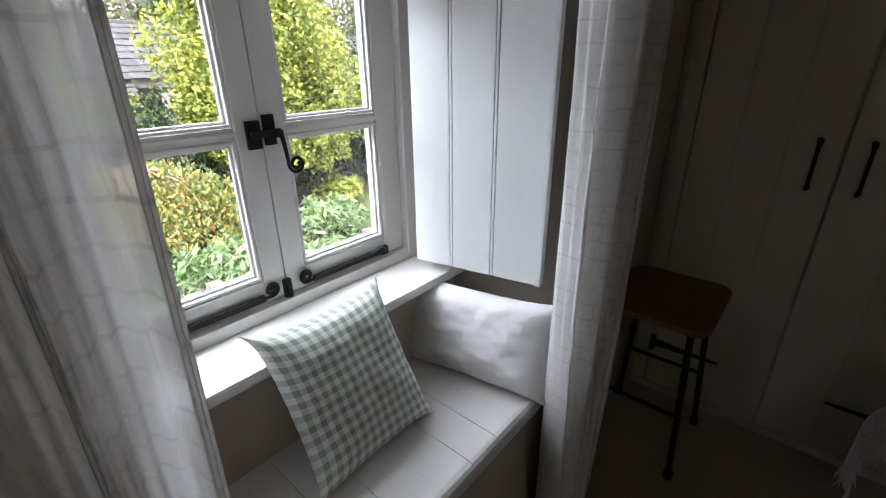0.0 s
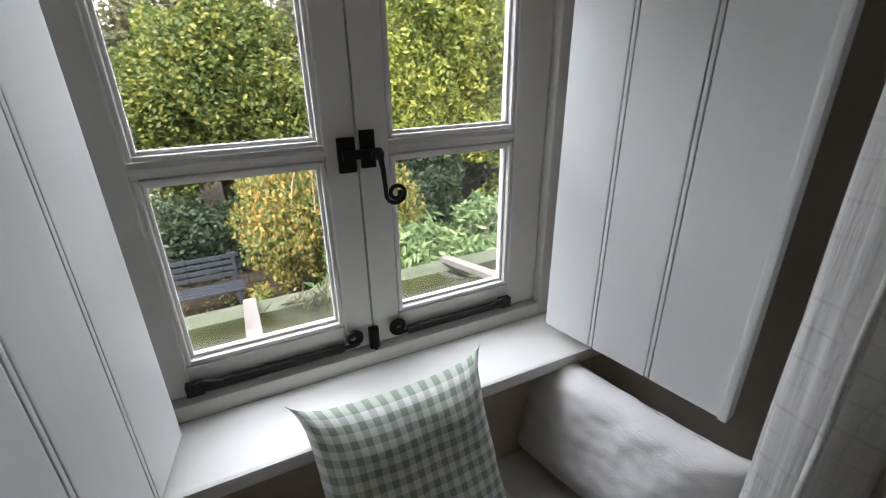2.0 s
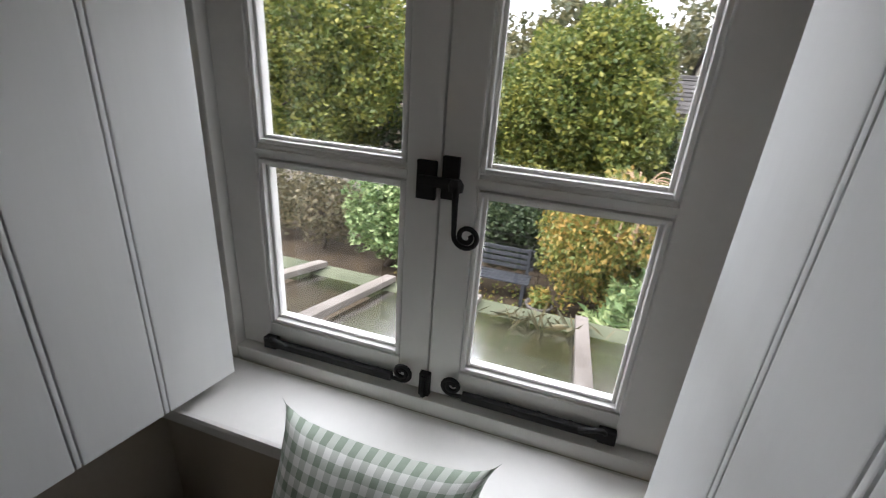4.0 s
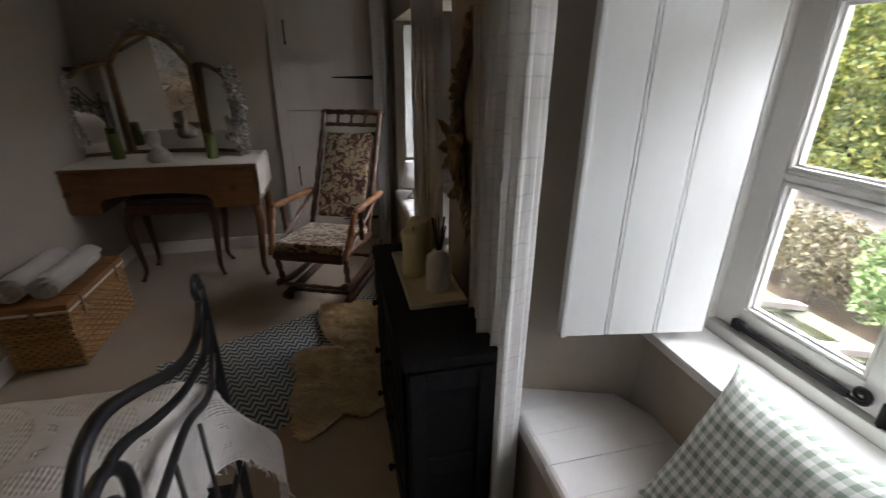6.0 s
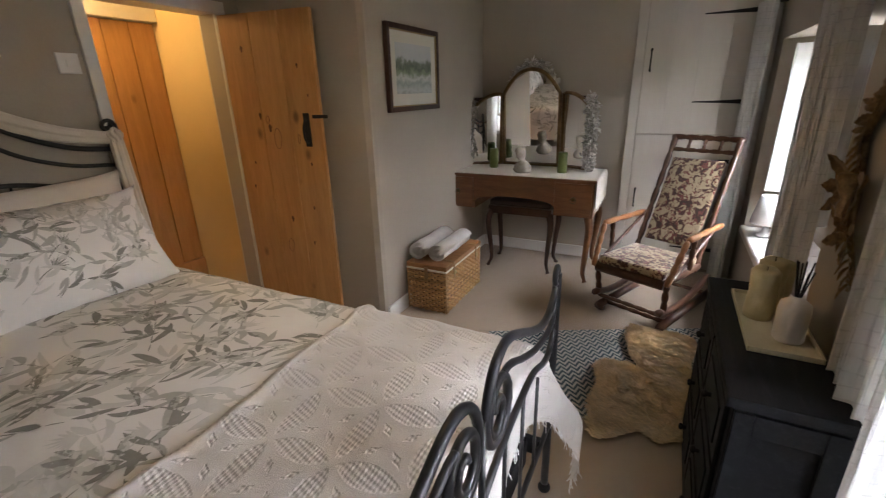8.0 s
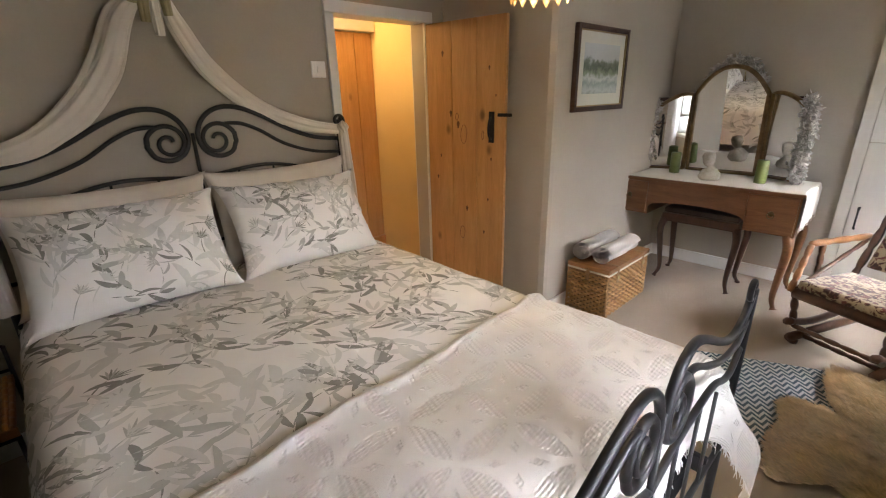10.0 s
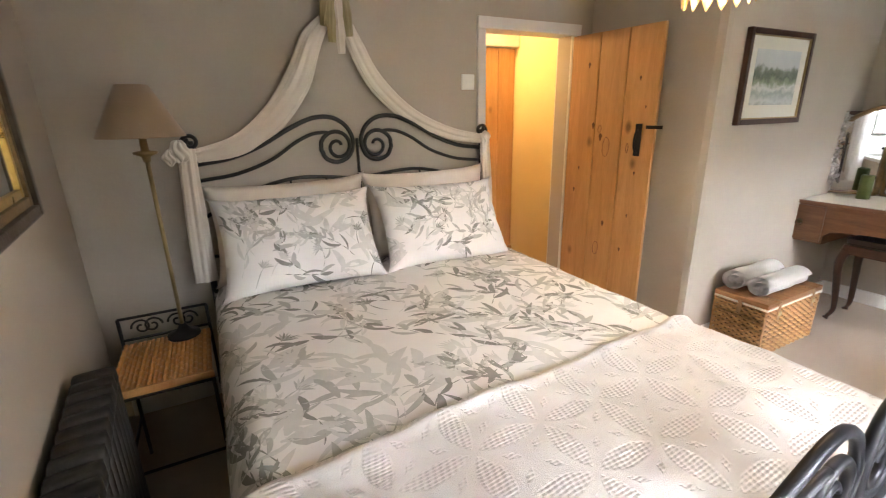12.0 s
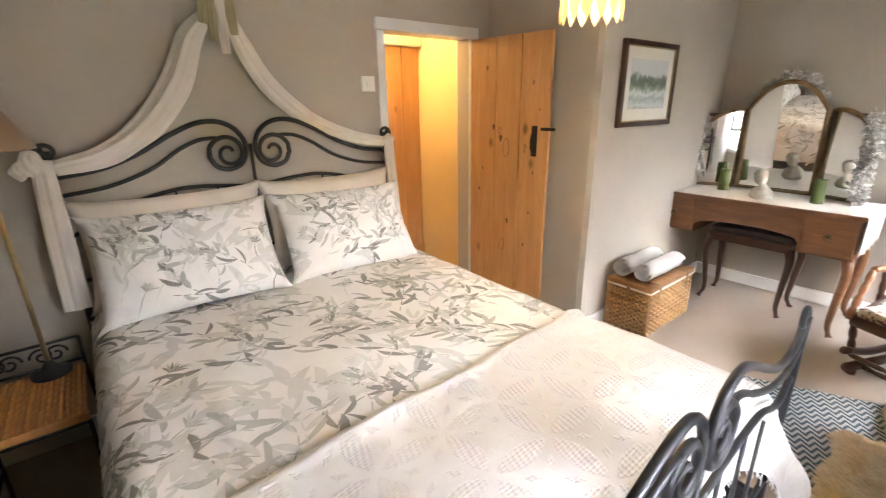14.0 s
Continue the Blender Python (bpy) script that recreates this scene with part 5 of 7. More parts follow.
part("seat_front", tubed([L(-0.215, 0.255, 0.345), L(0.215, 0.255, 0.345)], 0.024, 8, 1.3), DARKT, rc, smooth=True)


# ---- built-in cupboards ----
def strap_hinge(parent, p, d, length):
    """A tapering black strap hinge from p along d (+1 or -1 in x), on a face towards n."""
    (x, y, z), n = p, (1 if p[1] < 0 else -1)
    bm = bmesh.new()
    pts = [(0, -0.017), (0, 0.017), (length * 0.5, 0.009), (length, 0.004), (length, -0.004), (length * 0.5, -0.009)]
    lo = [bm.verts.new((x + d * a, y, z + b)) for a, b in pts]
    hi = [bm.verts.new((x + d * a, y + n * 0.005, z + b)) for a, b in pts]
    bm.faces.new(lo)
    bm.faces.new(hi)
    for i in range(len(pts)):
        bm.faces.new((lo[i], lo[(i + 1) % 6], hi[(i + 1) % 6], hi[i]))
    part("hinge_strap", bm, IRON, parent, "black iron strap hinge")
    part("hinge_pin", boxed((x - 0.010, y, z - 0.035), (x + 0.010, y + 0.007, z + 0.035) if n > 0 else (x + 0.010, y - 0.007, z + 0.035), 0.002), IRON, parent)


def pull(parent, x, y, z0, z1, n):
    pts = smooth_line([(x, y, z0), (x, y + n * 0.022, z0 + 0.02), (x, y + n * 0.026, (z0 + z1) / 2), (x, y + n * 0.022, z1 - 0.02), (x, y, z1)], 5)
    part("handle", tubed(pts, [0.010 if k < 4 or k > len(pts) - 5 else 0.0065 for k in range(len(pts))], 8, 0.7), IRON, parent, "black iron pull handle", True)


cs = thing("built_in_cupboard", (1.42, -1.42, 0), "cream painted built-in cupboard with black strap hinges", "cupboard", "built-in cupboards")
for a, b in (((1.805, -1.4285, 0.0), (1.872, -1.405, 2.28)), ((1.002, -1.4285, 0.0), (1.085, -1.405, 2.28)), ((1.086, -1.4285, 2.20), (1.804, -1.405, 2.28))):
    part("frame", boxed(a, b, 0.004), CUPB, cs)
for z0, z1, hz in ((1.093, 2.195, (1.905, 1.325)), (0.03, 1.087, (0.9, 0.2))):
    d = part("door", boxed((1.088, -1.4285, z0), (1.802, -1.412, z1), 0.003), CUPB, cs)
    for k in range(4):
        a = 1.090 + 0.1775 * k
        part("board", boxed((a, -1.4118, z0 + 0.002), (a + 0.174, -1.4075, z1 - 0.002), 0.002), CUPB, d)
    for z in hz:
        strap_hinge(d, (1.10, -1.4072, z), 1, 0.345)
    pull(d, 1.757, -1.4072, *((1.55, 1.70) if z0 > 1 else (0.51, 0.66)), 1)

cn = thing("built_in_cupboard", (1.5, 3.12, 0), "cream painted built-in cupboard with black iron handles", "cupboard", "built-in cupboards")
part("carcass", boxed((1.005, 3.112, 0.0), (2.05, 3.27, 2.29)), CUPB, cn)
for a, b in (((1.03, 3.082, 0.0), (1.082, 3.1115, 2.29)), ((1.995, 3.082, 0.0), (2.05, 3.1115, 2.29)), ((1.0825, 3.082, 2.2), (1.9945, 3.1115, 2.29)), ((1.0825, 3.082, 0.0), (1.9945, 3.1115, 0.03))):
    part("frame", boxed(a, b, 0.004), CUPB, cn)
for x0, x1, hx, hd, px in ((1.085, 1.483, 1.09, 1, 1.425), (1.489, 1.992, 1.99, -1, 1.545)):
    d = part("door", boxed((x0, 3.093, 0.034), (x1, 3.111, 2.195), 0.003), CUPB, cn)
    n = 3
    for k in range(n):
        a, b = x0 + 0.002 + (x1 - x0) * k / n, x0 + (x1 - x0) * (k + 1) / n - 0.003
        part("board", boxed((a, 3.0875, 0.036), (b, 3.0928, 2.193), 0.002), CUPB, d)
    for z in (0.23, 1.9):
        strap_hinge(d, (hx, 3.0873, z), hd, 0.24 if hd > 0 else 0.34)
    pull(d, px, 3.0873, 0.94, 1.09, -1)

# ---- small stool by the cupboard ----
ss = thing("stool", (1.17, 2.79, 0), "brown plywood stool with black metal legs by the cupboard", "stool")
bm = bmesh.new()
prism(bm, [(cx_ + 0.055 * math.cos(t), cy_ + 0.055 * math.sin(t)) for cx_, cy_, t0 in ((1.27, 2.93, 0), (1.06, 2.93, 90), (1.06, 2.665, 180), (1.27, 2.665, 270)) for t in (radians(t0 + 15 * k) for k in range(7))], 0.582, 0.602)
part("seat", bm, STOOLW, ss)
for x, y, fx, fy in ((1.06, 2.68, 1.02, 2.66), (1.27, 2.68, 1.305, 2.66), (1.06, 2.92, 1.02, 2.97), (1.27, 2.92, 1.31, 2.985)):
    part("leg", tubed([(x, y, 0.582), (fx, fy, 0.012)], 0.010, 8), IRON, ss, smooth=True)
    part("rubber_foot", lathe(bmesh.new(), [(0, 0), (0.015, 0), (0.015, 0.025), (0.011, 0.03), (0, 0.03)], (fx, fy, 0), 10), IRON, ss, smooth=True)
for a, b in (((1.035, 2.667, 0.25), (1.292, 2.667, 0.25)), ((1.035, 2.95, 0.25), (1.292, 2.955, 0.25))):
    part("stretcher", tubed([a, b], 0.007, 8), IRON, ss, smooth=True)

# ---- black chest and what stands on it ----
ch = thing("chest_of_drawers", (1.18, 0.985, 0), "distressed black painted chest of drawers with panelled sides", "chest of drawers")
cx0, cx1, cy0, cy1, cz = 1.098, 1.335, 0.60, 1.372, 0.70
part("body", boxed((cx0, cy0, 0.05), (cx1, cy1, cz), 0.004), EBON, ch)
part("top", boxed((cx0, cy0 - 0.018, cz + 0.0005), (cx1 + 0.018, cy1 + 0.014, cz + 0.03), 0.006), EBON, ch)
part("plinth", boxed((cx0, cy0 - 0.008, 0.0), (cx1 + 0.010, cy1 + 0.008, 0.0495), 0.004), EBON, ch)
for a, b in (((cx0 + 0.01, 0.06), (cx0 + 0.05, 0.69)), ((cx1 - 0.045, 0.06), (cx1 - 0.003, 0.69)), ((cx0 + 0.051, 0.06), (cx1 - 0.046, 0.12)), ((cx0 + 0.051, 0.63), (cx1 - 0.046, 0.69)), ((cx0 + 0.051, 0.34), (cx1 - 0.046, 0.40))):
    part("side_frame", boxed((a[0], cy1 + 0.0005, a[1]), (b[0], cy1 + 0.011, b[1]), 0.003), EBON, ch)
for k in range(3):
    z0 = 0.065 + 0.21 * k
    for h in range(2):
        y0 = cy0 + 0.02 + 0.37 * h
        d = part("drawer", boxed((cx1 + 0.0005, y0, z0), (cx1 + 0.014, y0 + 0.36, z0 + 0.195), 0.006), EBON, ch)
        part("drawer_panel", boxed((cx1 + 0.0142, y0 + 0.04, z0 + 0.04), (cx1 + 0.018, y0 + 0.32, z0 + 0.155), 0.004), EBON, d)
        part("knob", lathe(bmesh.new(), [(0, 0), (0.008, 0), (0.007, 0.01), (0.014, 0.016), (0.010, 0.024), (0, 0.026)], (0, 0, 0), 12, Matrix.Translation((cx1 + 0.018, y0 + 0.18, z0 + 0.0975)) @ Matrix.Rotation(radians(90), 4, "Y")), IRON, d, smooth=True)

TZ = cz + 0.031
tray = thing("tray", (1.2, 0.94, TZ), "cream enamel tray on the black chest", "tray")
TRAY = mat("cream_tray", (0.56, 0.51, 0.36), (0.66, 0.61, 0.46), 0.4, 16, 0.1, 80)
part("base", boxed((1.115, 0.72, TZ), (1.285, 1.135, TZ + 0.006), 0.003), TRAY, tray)
for a, b in (((1.112, 0.717), (1.119, 1.138)), ((1.281, 0.717), (1.288, 1.138)), ((1.1195, 0.717), (1.2805, 0.724)), ((1.1195, 1.131), (1.2805, 1.138))):
    part("rim", boxed((*a, TZ + 0.001), (*b, TZ + 0.017), 0.002), TRAY, tray)
WAX = mat("cream_wax", (0.58, 0.50, 0.28), (0.68, 0.60, 0.38), 0.45, 9, 0.1, 50)
for x, y, h in ((1.235, 0.90, 0.165), (1.205, 0.83, 0.175), (1.17, 0.77, 0.15)):
    bm = bmesh.new()
    lathe(bm, [(0, 0), (0.040, 0), (0.042, 0.02), (0.039, h * 0.5), (0.041, h - 0.012), (0.030, h), (0.0, h - 0.008)], (x, y, TZ + 0.0065), 20)
    for v in bm.verts:
        v.co += Vector((wob(v.co.x, v.co.y, v.co.z, 14, 0.004), wob(v.co.y, v.co.x, v.co.z, 14, 0.004), 0))
    c = thing("candle", (x, y, TZ + 0.0065), "thick uneven cream wax candle on the tray", "candle", "cream candles")
    part("wax", bm, WAX, c, smooth=True)
    part("wick", tubed([(x, y, TZ + h - 0.003), (x, y, TZ + h + 0.012)], 0.0015, 5), IRON, c)
vx, vy = 1.178, 1.03
dif = thing("reed_diffuser", (vx, vy, TZ + 0.0065), "white ceramic reed diffuser with black sticks on the tray", "diffuser")
part("bottle", lathe(bmesh.new(), [(0, 0), (0.036, 0), (0.039, 0.006), (0.040, 0.09), (0.037, 0.115), (0.020, 0.128), (0.018, 0.138), (0.012, 0.138), (0.012, 0.12), (0, 0.12)], (vx, vy, TZ + 0.0065), 24), mat("white_ceramic", (0.62, 0.60, 0.56), (0.68, 0.66, 0.62), 0.5, 8, 0.05, 60), dif, smooth=True)
rnd = random.Random(2)
for k in range(7):
    a = 2 * math.pi * k / 7
    part("reed", tubed([(vx + 0.004 * math.cos(a), vy + 0.004 * math.sin(a), TZ + 0.127), (vx + 0.022 * math.cos(a), vy + 0.022 * math.sin(a), TZ + 0.235 + rnd.uniform(-0.015, 0.015))], 0.0024, 5), IRON, dif)

# ---- carved ornament between the windows ----
gm = thing("wall_carving", (1.0, 0.74, 1.2), "carved dark gilt wooden wall ornament between the windows", "wall ornament")
STEM = smooth_line([(1.014, 0.76, 1.575), (1.014, 0.79, 1.50), (1.014, 0.755, 1.42), (1.014, 0.68, 1.36), (1.014, 0.635, 1.28), (1.014, 0.665, 1.19), (1.014, 0.70, 1.10), (1.014, 0.72, 1.00), (1.014, 0.80, 0.93), (1.014, 0.87, 0.85)], 8)
part("spine", tubed(STEM, [0.006 + 0.007 * math.sin(math.pi * k / (len(STEM) - 1)) for k in range(len(STEM))], 7), GILT, gm, smooth=True)


def carved_leaf(p, ang, length, width, curl):
    """An acanthus leaf: a lobed, hollowed blade that curls off the wall at its tip."""
    def f(u, v):
        w = width * math.sin(math.pi * min(1.0, 0.10 + 0.9 * v)) ** 0.7 * (1 - 0.28 * abs(math.sin(4 * math.pi * v)))
        a, b = length * v, (2 * u - 1) * w / 2
        h = 0.004 + 0.35 * abs(b) + curl * v ** 3 + 0.010 * math.sin(math.pi * v)
        return Vector((p[0] + h, p[1] + a * math.cos(ang) - b * math.sin(ang), p[2] + a * math.sin(ang) + b * math.cos(ang)))
    bm = sheet(f, 8, 14)
    bmesh.ops.solidify(bm, geom=bm.faces[:], thickness=0.010)
    part("carved_leaf", bm, GILT, gm, smooth=True)


rnd = random.Random(12)
for k in range(2, len(STEM) - 2, 2):
    d = STEM[min(k + 1, len(STEM) - 1)] - STEM[k - 1]
    along = math.atan2(d.z, d.y)
    for side in (-1, 1):
        carved_leaf(STEM[k], along + side * rnd.uniform(0.55, 1.05), rnd.uniform(0.045, 0.085), rnd.uniform(0.022, 0.036), rnd.uniform(0.006, 0.026))
# the cup in the middle with its two spread wings, and the crest below it
for ang, l in ((2.75, 0.20), (3.3, 0.17), (0.35, 0.19), (-0.2, 0.16), (3.9, 0.15), (-0.75, 0.15)):
    carved_leaf((1.016, 0.69, 1.13), ang, l, 0.070, 0.045)
part("cup", lathe(bmesh.new(), [(0, -0.09), (0.018, -0.085), (0.022, -0.05), (0.014, -0.03), (0.030, 0.0), (0.040, 0.035), (0.034, 0.05), (0, 0.052)], (1.035, 0.69, 1.12), 14), GILT, gm, smooth=True)
for ang, l in ((2.6, 0.15), (3.6, 0.12), (0.5, 0.14), (-0.5, 0.12)):
    carved_leaf((1.016, 0.75, 0.985), ang, l, 0.055, 0.035)
for k in range(5):
    part("berry", lathe(bmesh.new(), [(0, -0.011), (0.008, -0.008), (0.011, 0), (0.008, 0.008), (0, 0.011)], (1.03, 0.775 + 0.024 * math.cos(k * 1.3), 1.52 + 0.026 * math.sin(k * 1.3)), 10), GILT, gm, smooth=True)

# lamp on the far window seat
wl = thing("table_lamp", (0.92, -0.93, 0.49), "small table lamp with white fabric shade on window seat", "lamp")
part("base", lathe(bmesh.new(), [(0, 0), (0.05, 0), (0.05, 0.012), (0.02, 0.03), (0.014, 0.1), (0, 0.1)], (0.92, -0.93, 0.492), 18), WHITEP, wl, smooth=True)
part("shade", lathe(bmesh.new(), [(0.095, 0.09), (0.060, 0.27), (0.058, 0.27), (0.093, 0.09)], (0.92, -0.93, 0.492), 24), WHITE, wl, smooth=True)

# ---- nightstand, lamp, radiator, wall mirror ----
ns = thing("nightstand", (3.44, 3.03, 0), "black iron nightstand with woven rattan top", "nightstand")
RATT = mat("rattan", (0.42, 0.18, 0.055), (0.58, 0.29, 0.10), 0.5, 30, 0.2, 160, vary=0.25)
part("core", boxed((3.252, 2.862, 0.522), (3.635, 3.178, 0.538)), RATT, ns)
for k in range(20):
    y = 2.868 + 0.0158 * k
    pts = [(3.25 + 0.39 * j / 32, y, 0.541 + 0.0045 * math.sin(math.pi * j / 2 + math.pi * k)) for j in range(33)]
    part("weave", tubed(pts, 0.0075, 5, 0.6), RATT, ns, smooth=True)
part("edge", boxed((3.243, 2.855, 0.518), (3.2515, 3.185, 0.548), 0.003), RATT, ns)
for x in (3.25, 3.645):
    for y in (2.86, 3.18):
        part("leg", tubed([(x, y, 0.0), (x, y, 0.515 if x < 3.5 else 0.655)], 0.007, 7), IRON, ns, smooth=True)
for a, b in (((3.645, 2.86, 0.655), (3.645, 3.18, 0.655)), ((3.645, 2.86, 0.56), (3.645, 3.18, 0.56)), ((3.25, 2.86, 0.51), (3.25, 3.18, 0.51)), ((3.25, 2.86, 0.2), (3.25, 3.18, 0.2)), ((3.25, 3.18, 0.2), (3.645, 3.18, 0.2)), ((3.25, 2.86, 0.2), (3.645, 2.86, 0.2))):
    part("bar", tubed([a, b], 0.006, 7), IRON, ns, smooth=True)
for c in (2.955, 3.085):
    for s in (-1, 1):
        part("scroll", tubed([(3.645, c + s * 0.02 + s * r * math.cos(a), 0.607 + r * math.sin(a)) for r, a in ((0.036 - 0.028 * k / 24, math.pi * 2.6 * k / 24) for k in range(25))], 0.0045, 6), IRON, ns, smooth=True)

tl = thing("table_lamp", (3.60, 2.975, 0.55), "tall brass candlestick lamp with beige shade on nightstand", "lamp")
lx, ly = 3.60, 2.957
part("base", lathe(bmesh.new(), [(0, 0), (0.062, 0), (0.062, 0.01), (0.03, 0.022), (0.018, 0.04), (0.012, 0.055), (0, 0.055)], (lx, ly, 0.552), 20), IRON, tl, smooth=True)
part("stem", tubed([(lx, ly, 0.60), (lx, ly, 1.335)], 0.008, 10), BRASS, tl, smooth=True)
part("drip_pan", lathe(bmesh.new(), [(0, -0.03), (0.012, -0.03), (0.016, -0.01), (0.040, 0.0), (0.042, 0.008), (0.014, 0.012), (0.012, 0.06), (0, 0.06)], (lx, ly, 1.305), 20), BRASS, tl, smooth=True)
SHADE = cloth_mat("beige_lampshade", (0.34, 0.24, 0.15), (0.40, 0.29, 0.19), 350, 0.4, 0.2)
part("shade", lathe(bmesh.new(), [(0.143, 0.0), (0.144, 0.004), (0.052, 0.182), (0.050, 0.182), (0.141, 0.004)], (lx, ly, 1.365), 32), SHADE, tl, smooth=True)

nx, ny = Vector((1, 0.09, 0)).normalized(), Vector((0.09, -1, 0)).normalized()


def NW(x, out, z):
    """A place on the slanting north wall: x along, out into the room."""
    return Vector((x, 3.14 + 0.09 * (x - 2.0), z)) + ny * out


mN = frame_from(NW(2.0, 0, 0), nx, (0, 0, 1))
rad = thing("radiator", (2.68, 3.14, 0), "black cast iron column radiator under the wall mirror", "radiator")
RIRON = mat("radiator_iron", (0.010, 0.009, 0.008), (0.024, 0.022, 0.019), 0.55, 10, 0.3, 90)
for k in range(15):
    bm = bmesh.new()
    u = 0.30 + 0.058 * k
    for d in (0.042, 0.080, 0.118):
        tube(bm, [mN @ Vector((u, h, d)) for h in (0.115, 0.30, 0.50, 0.66)], 0.0165, 8)
    box(bm, (u - 0.0285, 0.640, 0.024), (u + 0.0285, 0.705, 0.136), 0.026, mN)
    box(bm, (u - 0.0285, 0.085, 0.024), (u + 0.0285, 0.140, 0.136), 0.024, mN)
    part("section", bm, RIRON, rad, smooth=True)
for u in (0.30, 1.054):
    part("foot", boxed((u - 0.02, 0.0, 0.035), (u + 0.02, 0.10, 0.12), 0.008, mN), RIRON, rad)

wm = thing("wall_mirror", (2.95, 3.2, 1.5), "large mirror in dark and gilt moulded wooden frame", "mirror")
u0, u1, v0, v1 = 0.50, 1.33, 1.16, 2.05
DARKF = mat("dark_bronze_frame", (0.035, 0.022, 0.012), (0.075, 0.048, 0.024), 0.35, 16, 0.3, 70)
GOLD = mat("burnished_gold", (0.62, 0.38, 0.08), (0.80, 0.54, 0.16), 0.3, 18, 0.2, 90, 0.9)
for off, w, t, mt, nm in ((0.0, 0.035, 0.040, DARKF, "outer_moulding"), (0.035, 0.028, 0.028, OLDGILT, "middle_moulding"), (0.063, 0.026, 0.020, GOLD, "gilt_moulding")):
    a0, a1, b0, b1 = u0 + off, u1 - off, v0 + off, v1 - off
    for p, q in (((a0, b0), (a0 + w, b1)), ((a1 - w, b0), (a1, b1)), ((a0 + w, b0), (a1 - w, b0 + w)), ((a0 + w, b1 - w), (a1 - w, b1))):
        part(nm, boxed((p[0], p[1], 0.003), (q[0], q[1], t), 0.007, mN), mt, wm)
part("mirror_glass", boxed((u0 + 0.085, v0 + 0.085, 0.004), (u1 - 0.085, v1 - 0.085, 0.012), 0.0, mN), MIRROR, wm)

# ---- pendant lamp ----
px, py = 2.62, 1.17
pl = thing("pendant_lamp", (px, py, H), "pendant lamp with scalloped amber glass shade, lit", "lamp")
part("cord", tubed([(px, py, H - 0.001), (px, py, 1.97)], 0.004, 6), BRASS, pl)
part("ring", tubed([(px + 0.105 * math.cos(t), py + 0.105 * math.sin(t), 1.955) for t in (2 * math.pi * k / 32 for k in range(33))], 0.006, 6), BRASS, pl, smooth=True)
for k in range(3):
    t = 2 * math.pi * k / 3
    part("arm", tubed([(px, py, 1.975), (px + 0.105 * math.cos(t), py + 0.105 * math.sin(t), 1.955)], 0.003, 6), BRASS, pl)
PETAL = glow_mat("lit_amber_glass", (1.0, 0.62, 0.20), 0.024)
n = 14
for k in range(n):
    t = 2 * math.pi * (k + 0.5) / n
    def petal(u, v, t=t):
        half = math.pi / n * 0.94 * (1 if v < 0.72 else max(0.02, 1 - ((v - 0.72) / 0.28) ** 1.7))
        a = t + (2 * u - 1) * half
        r = 0.105 + 0.004 * math.cos((2 * u - 1) * 1.5)
        return Vector((px + r * math.cos(a), py + r * math.sin(a), 1.95 - 0.195 * v))
    bm = sheet(petal, 6, 10)
    bmesh.ops.solidify(bm, geom=bm.faces[:], thickness=0.003)
    part("glass_petal", bm, PETAL, pl, "glowing amber glass drop", True)


# ---- rug and sheepskin ----
def chevron_mat(name):
    m, nt, b = nodes_of(name)
    sep = nt.nodes.new("ShaderNodeSeparateXYZ")
    nt.links.new(coords(nt, (1, 1, 1), "UV"), sep.inputs[0])
    zig = math_of(nt, "ABSOLUTE", math_of(nt, "SUBTRACT", math_of(nt, "FRACT", math_of(nt, "MULTIPLY", sep.outputs[0], 26.0)), 0.5))
    f = math_of(nt, "FRACT", math_of(nt, "ADD", math_of(nt, "MULTIPLY", sep.outputs[1], 20.0), math_of(nt, "MULTIPLY", zig, 1.9)))
    f = math_of(nt, "GREATER_THAN", f, 0.5)
    v = coords(nt)
    c = mix_of(nt, f, (0.64, 0.64, 0.60), (0.06, 0.10, 0.125))
    c = mix_of(nt, math_of(nt, "MULTIPLY", noise_of(nt, v, 70, 3), 0.3), c, (0.25, 0.28, 0.29))
    nt.links.new(c, b.inputs["Base Color"])
    b.inputs["Roughness"].default_value = 0.95
    bump_of(nt, b, math_of(nt, "ADD", f, noise_of(nt, v, 350, 2)), 0.5, 0.003)
    return m


A, U, V = Vector((2.426, 0.173, 0)), Vector((-0.902, -0.432, 0)), Vector((-0.40, 0.916, 0)).normalized()
bm = sheet(lambda u, v: A + U * 1.4 * u + V * 0.79 * v + Vector((0, 0, 0.009 + wob(u, v, 0, 5, 0.002))), 30, 24)
bmesh.ops.solidify(bm, geom=bm.faces[:], thickness=0.006)
tagged(part("rug", bm, chevron_mat("chevron_wool"), None), "blue and white chevron woven rug on the carpet", "rug")

FUR = mat("sheepskin_wool", (0.62, 0.48, 0.29), (0.80, 0.66, 0.45), 0.95, 9, 0.3, 120, sheen=0.5, vary=0.18)
sk = thing("sheepskin", (1.52, 0.30, 0.015), "golden cream sheepskin lying over the rug", "sheepskin")


def hide(a):
    """The outline of the skin: a broad rump, a narrower neck and a notch at the flank."""
    r = 0.44
    for k, (p, q) in enumerate(((-0.073, 0.045), (-0.093, 0.092), (0.004, 0.084), (0.023, 0.004), (0.037, 0.007), (0.066, -0.035))):
        r += p * math.cos((k + 1) * a) + q * math.sin((k + 1) * a)
    return r + 0.012 * math.cos(11 * a) + 0.008 * math.cos(17 * a + 1)


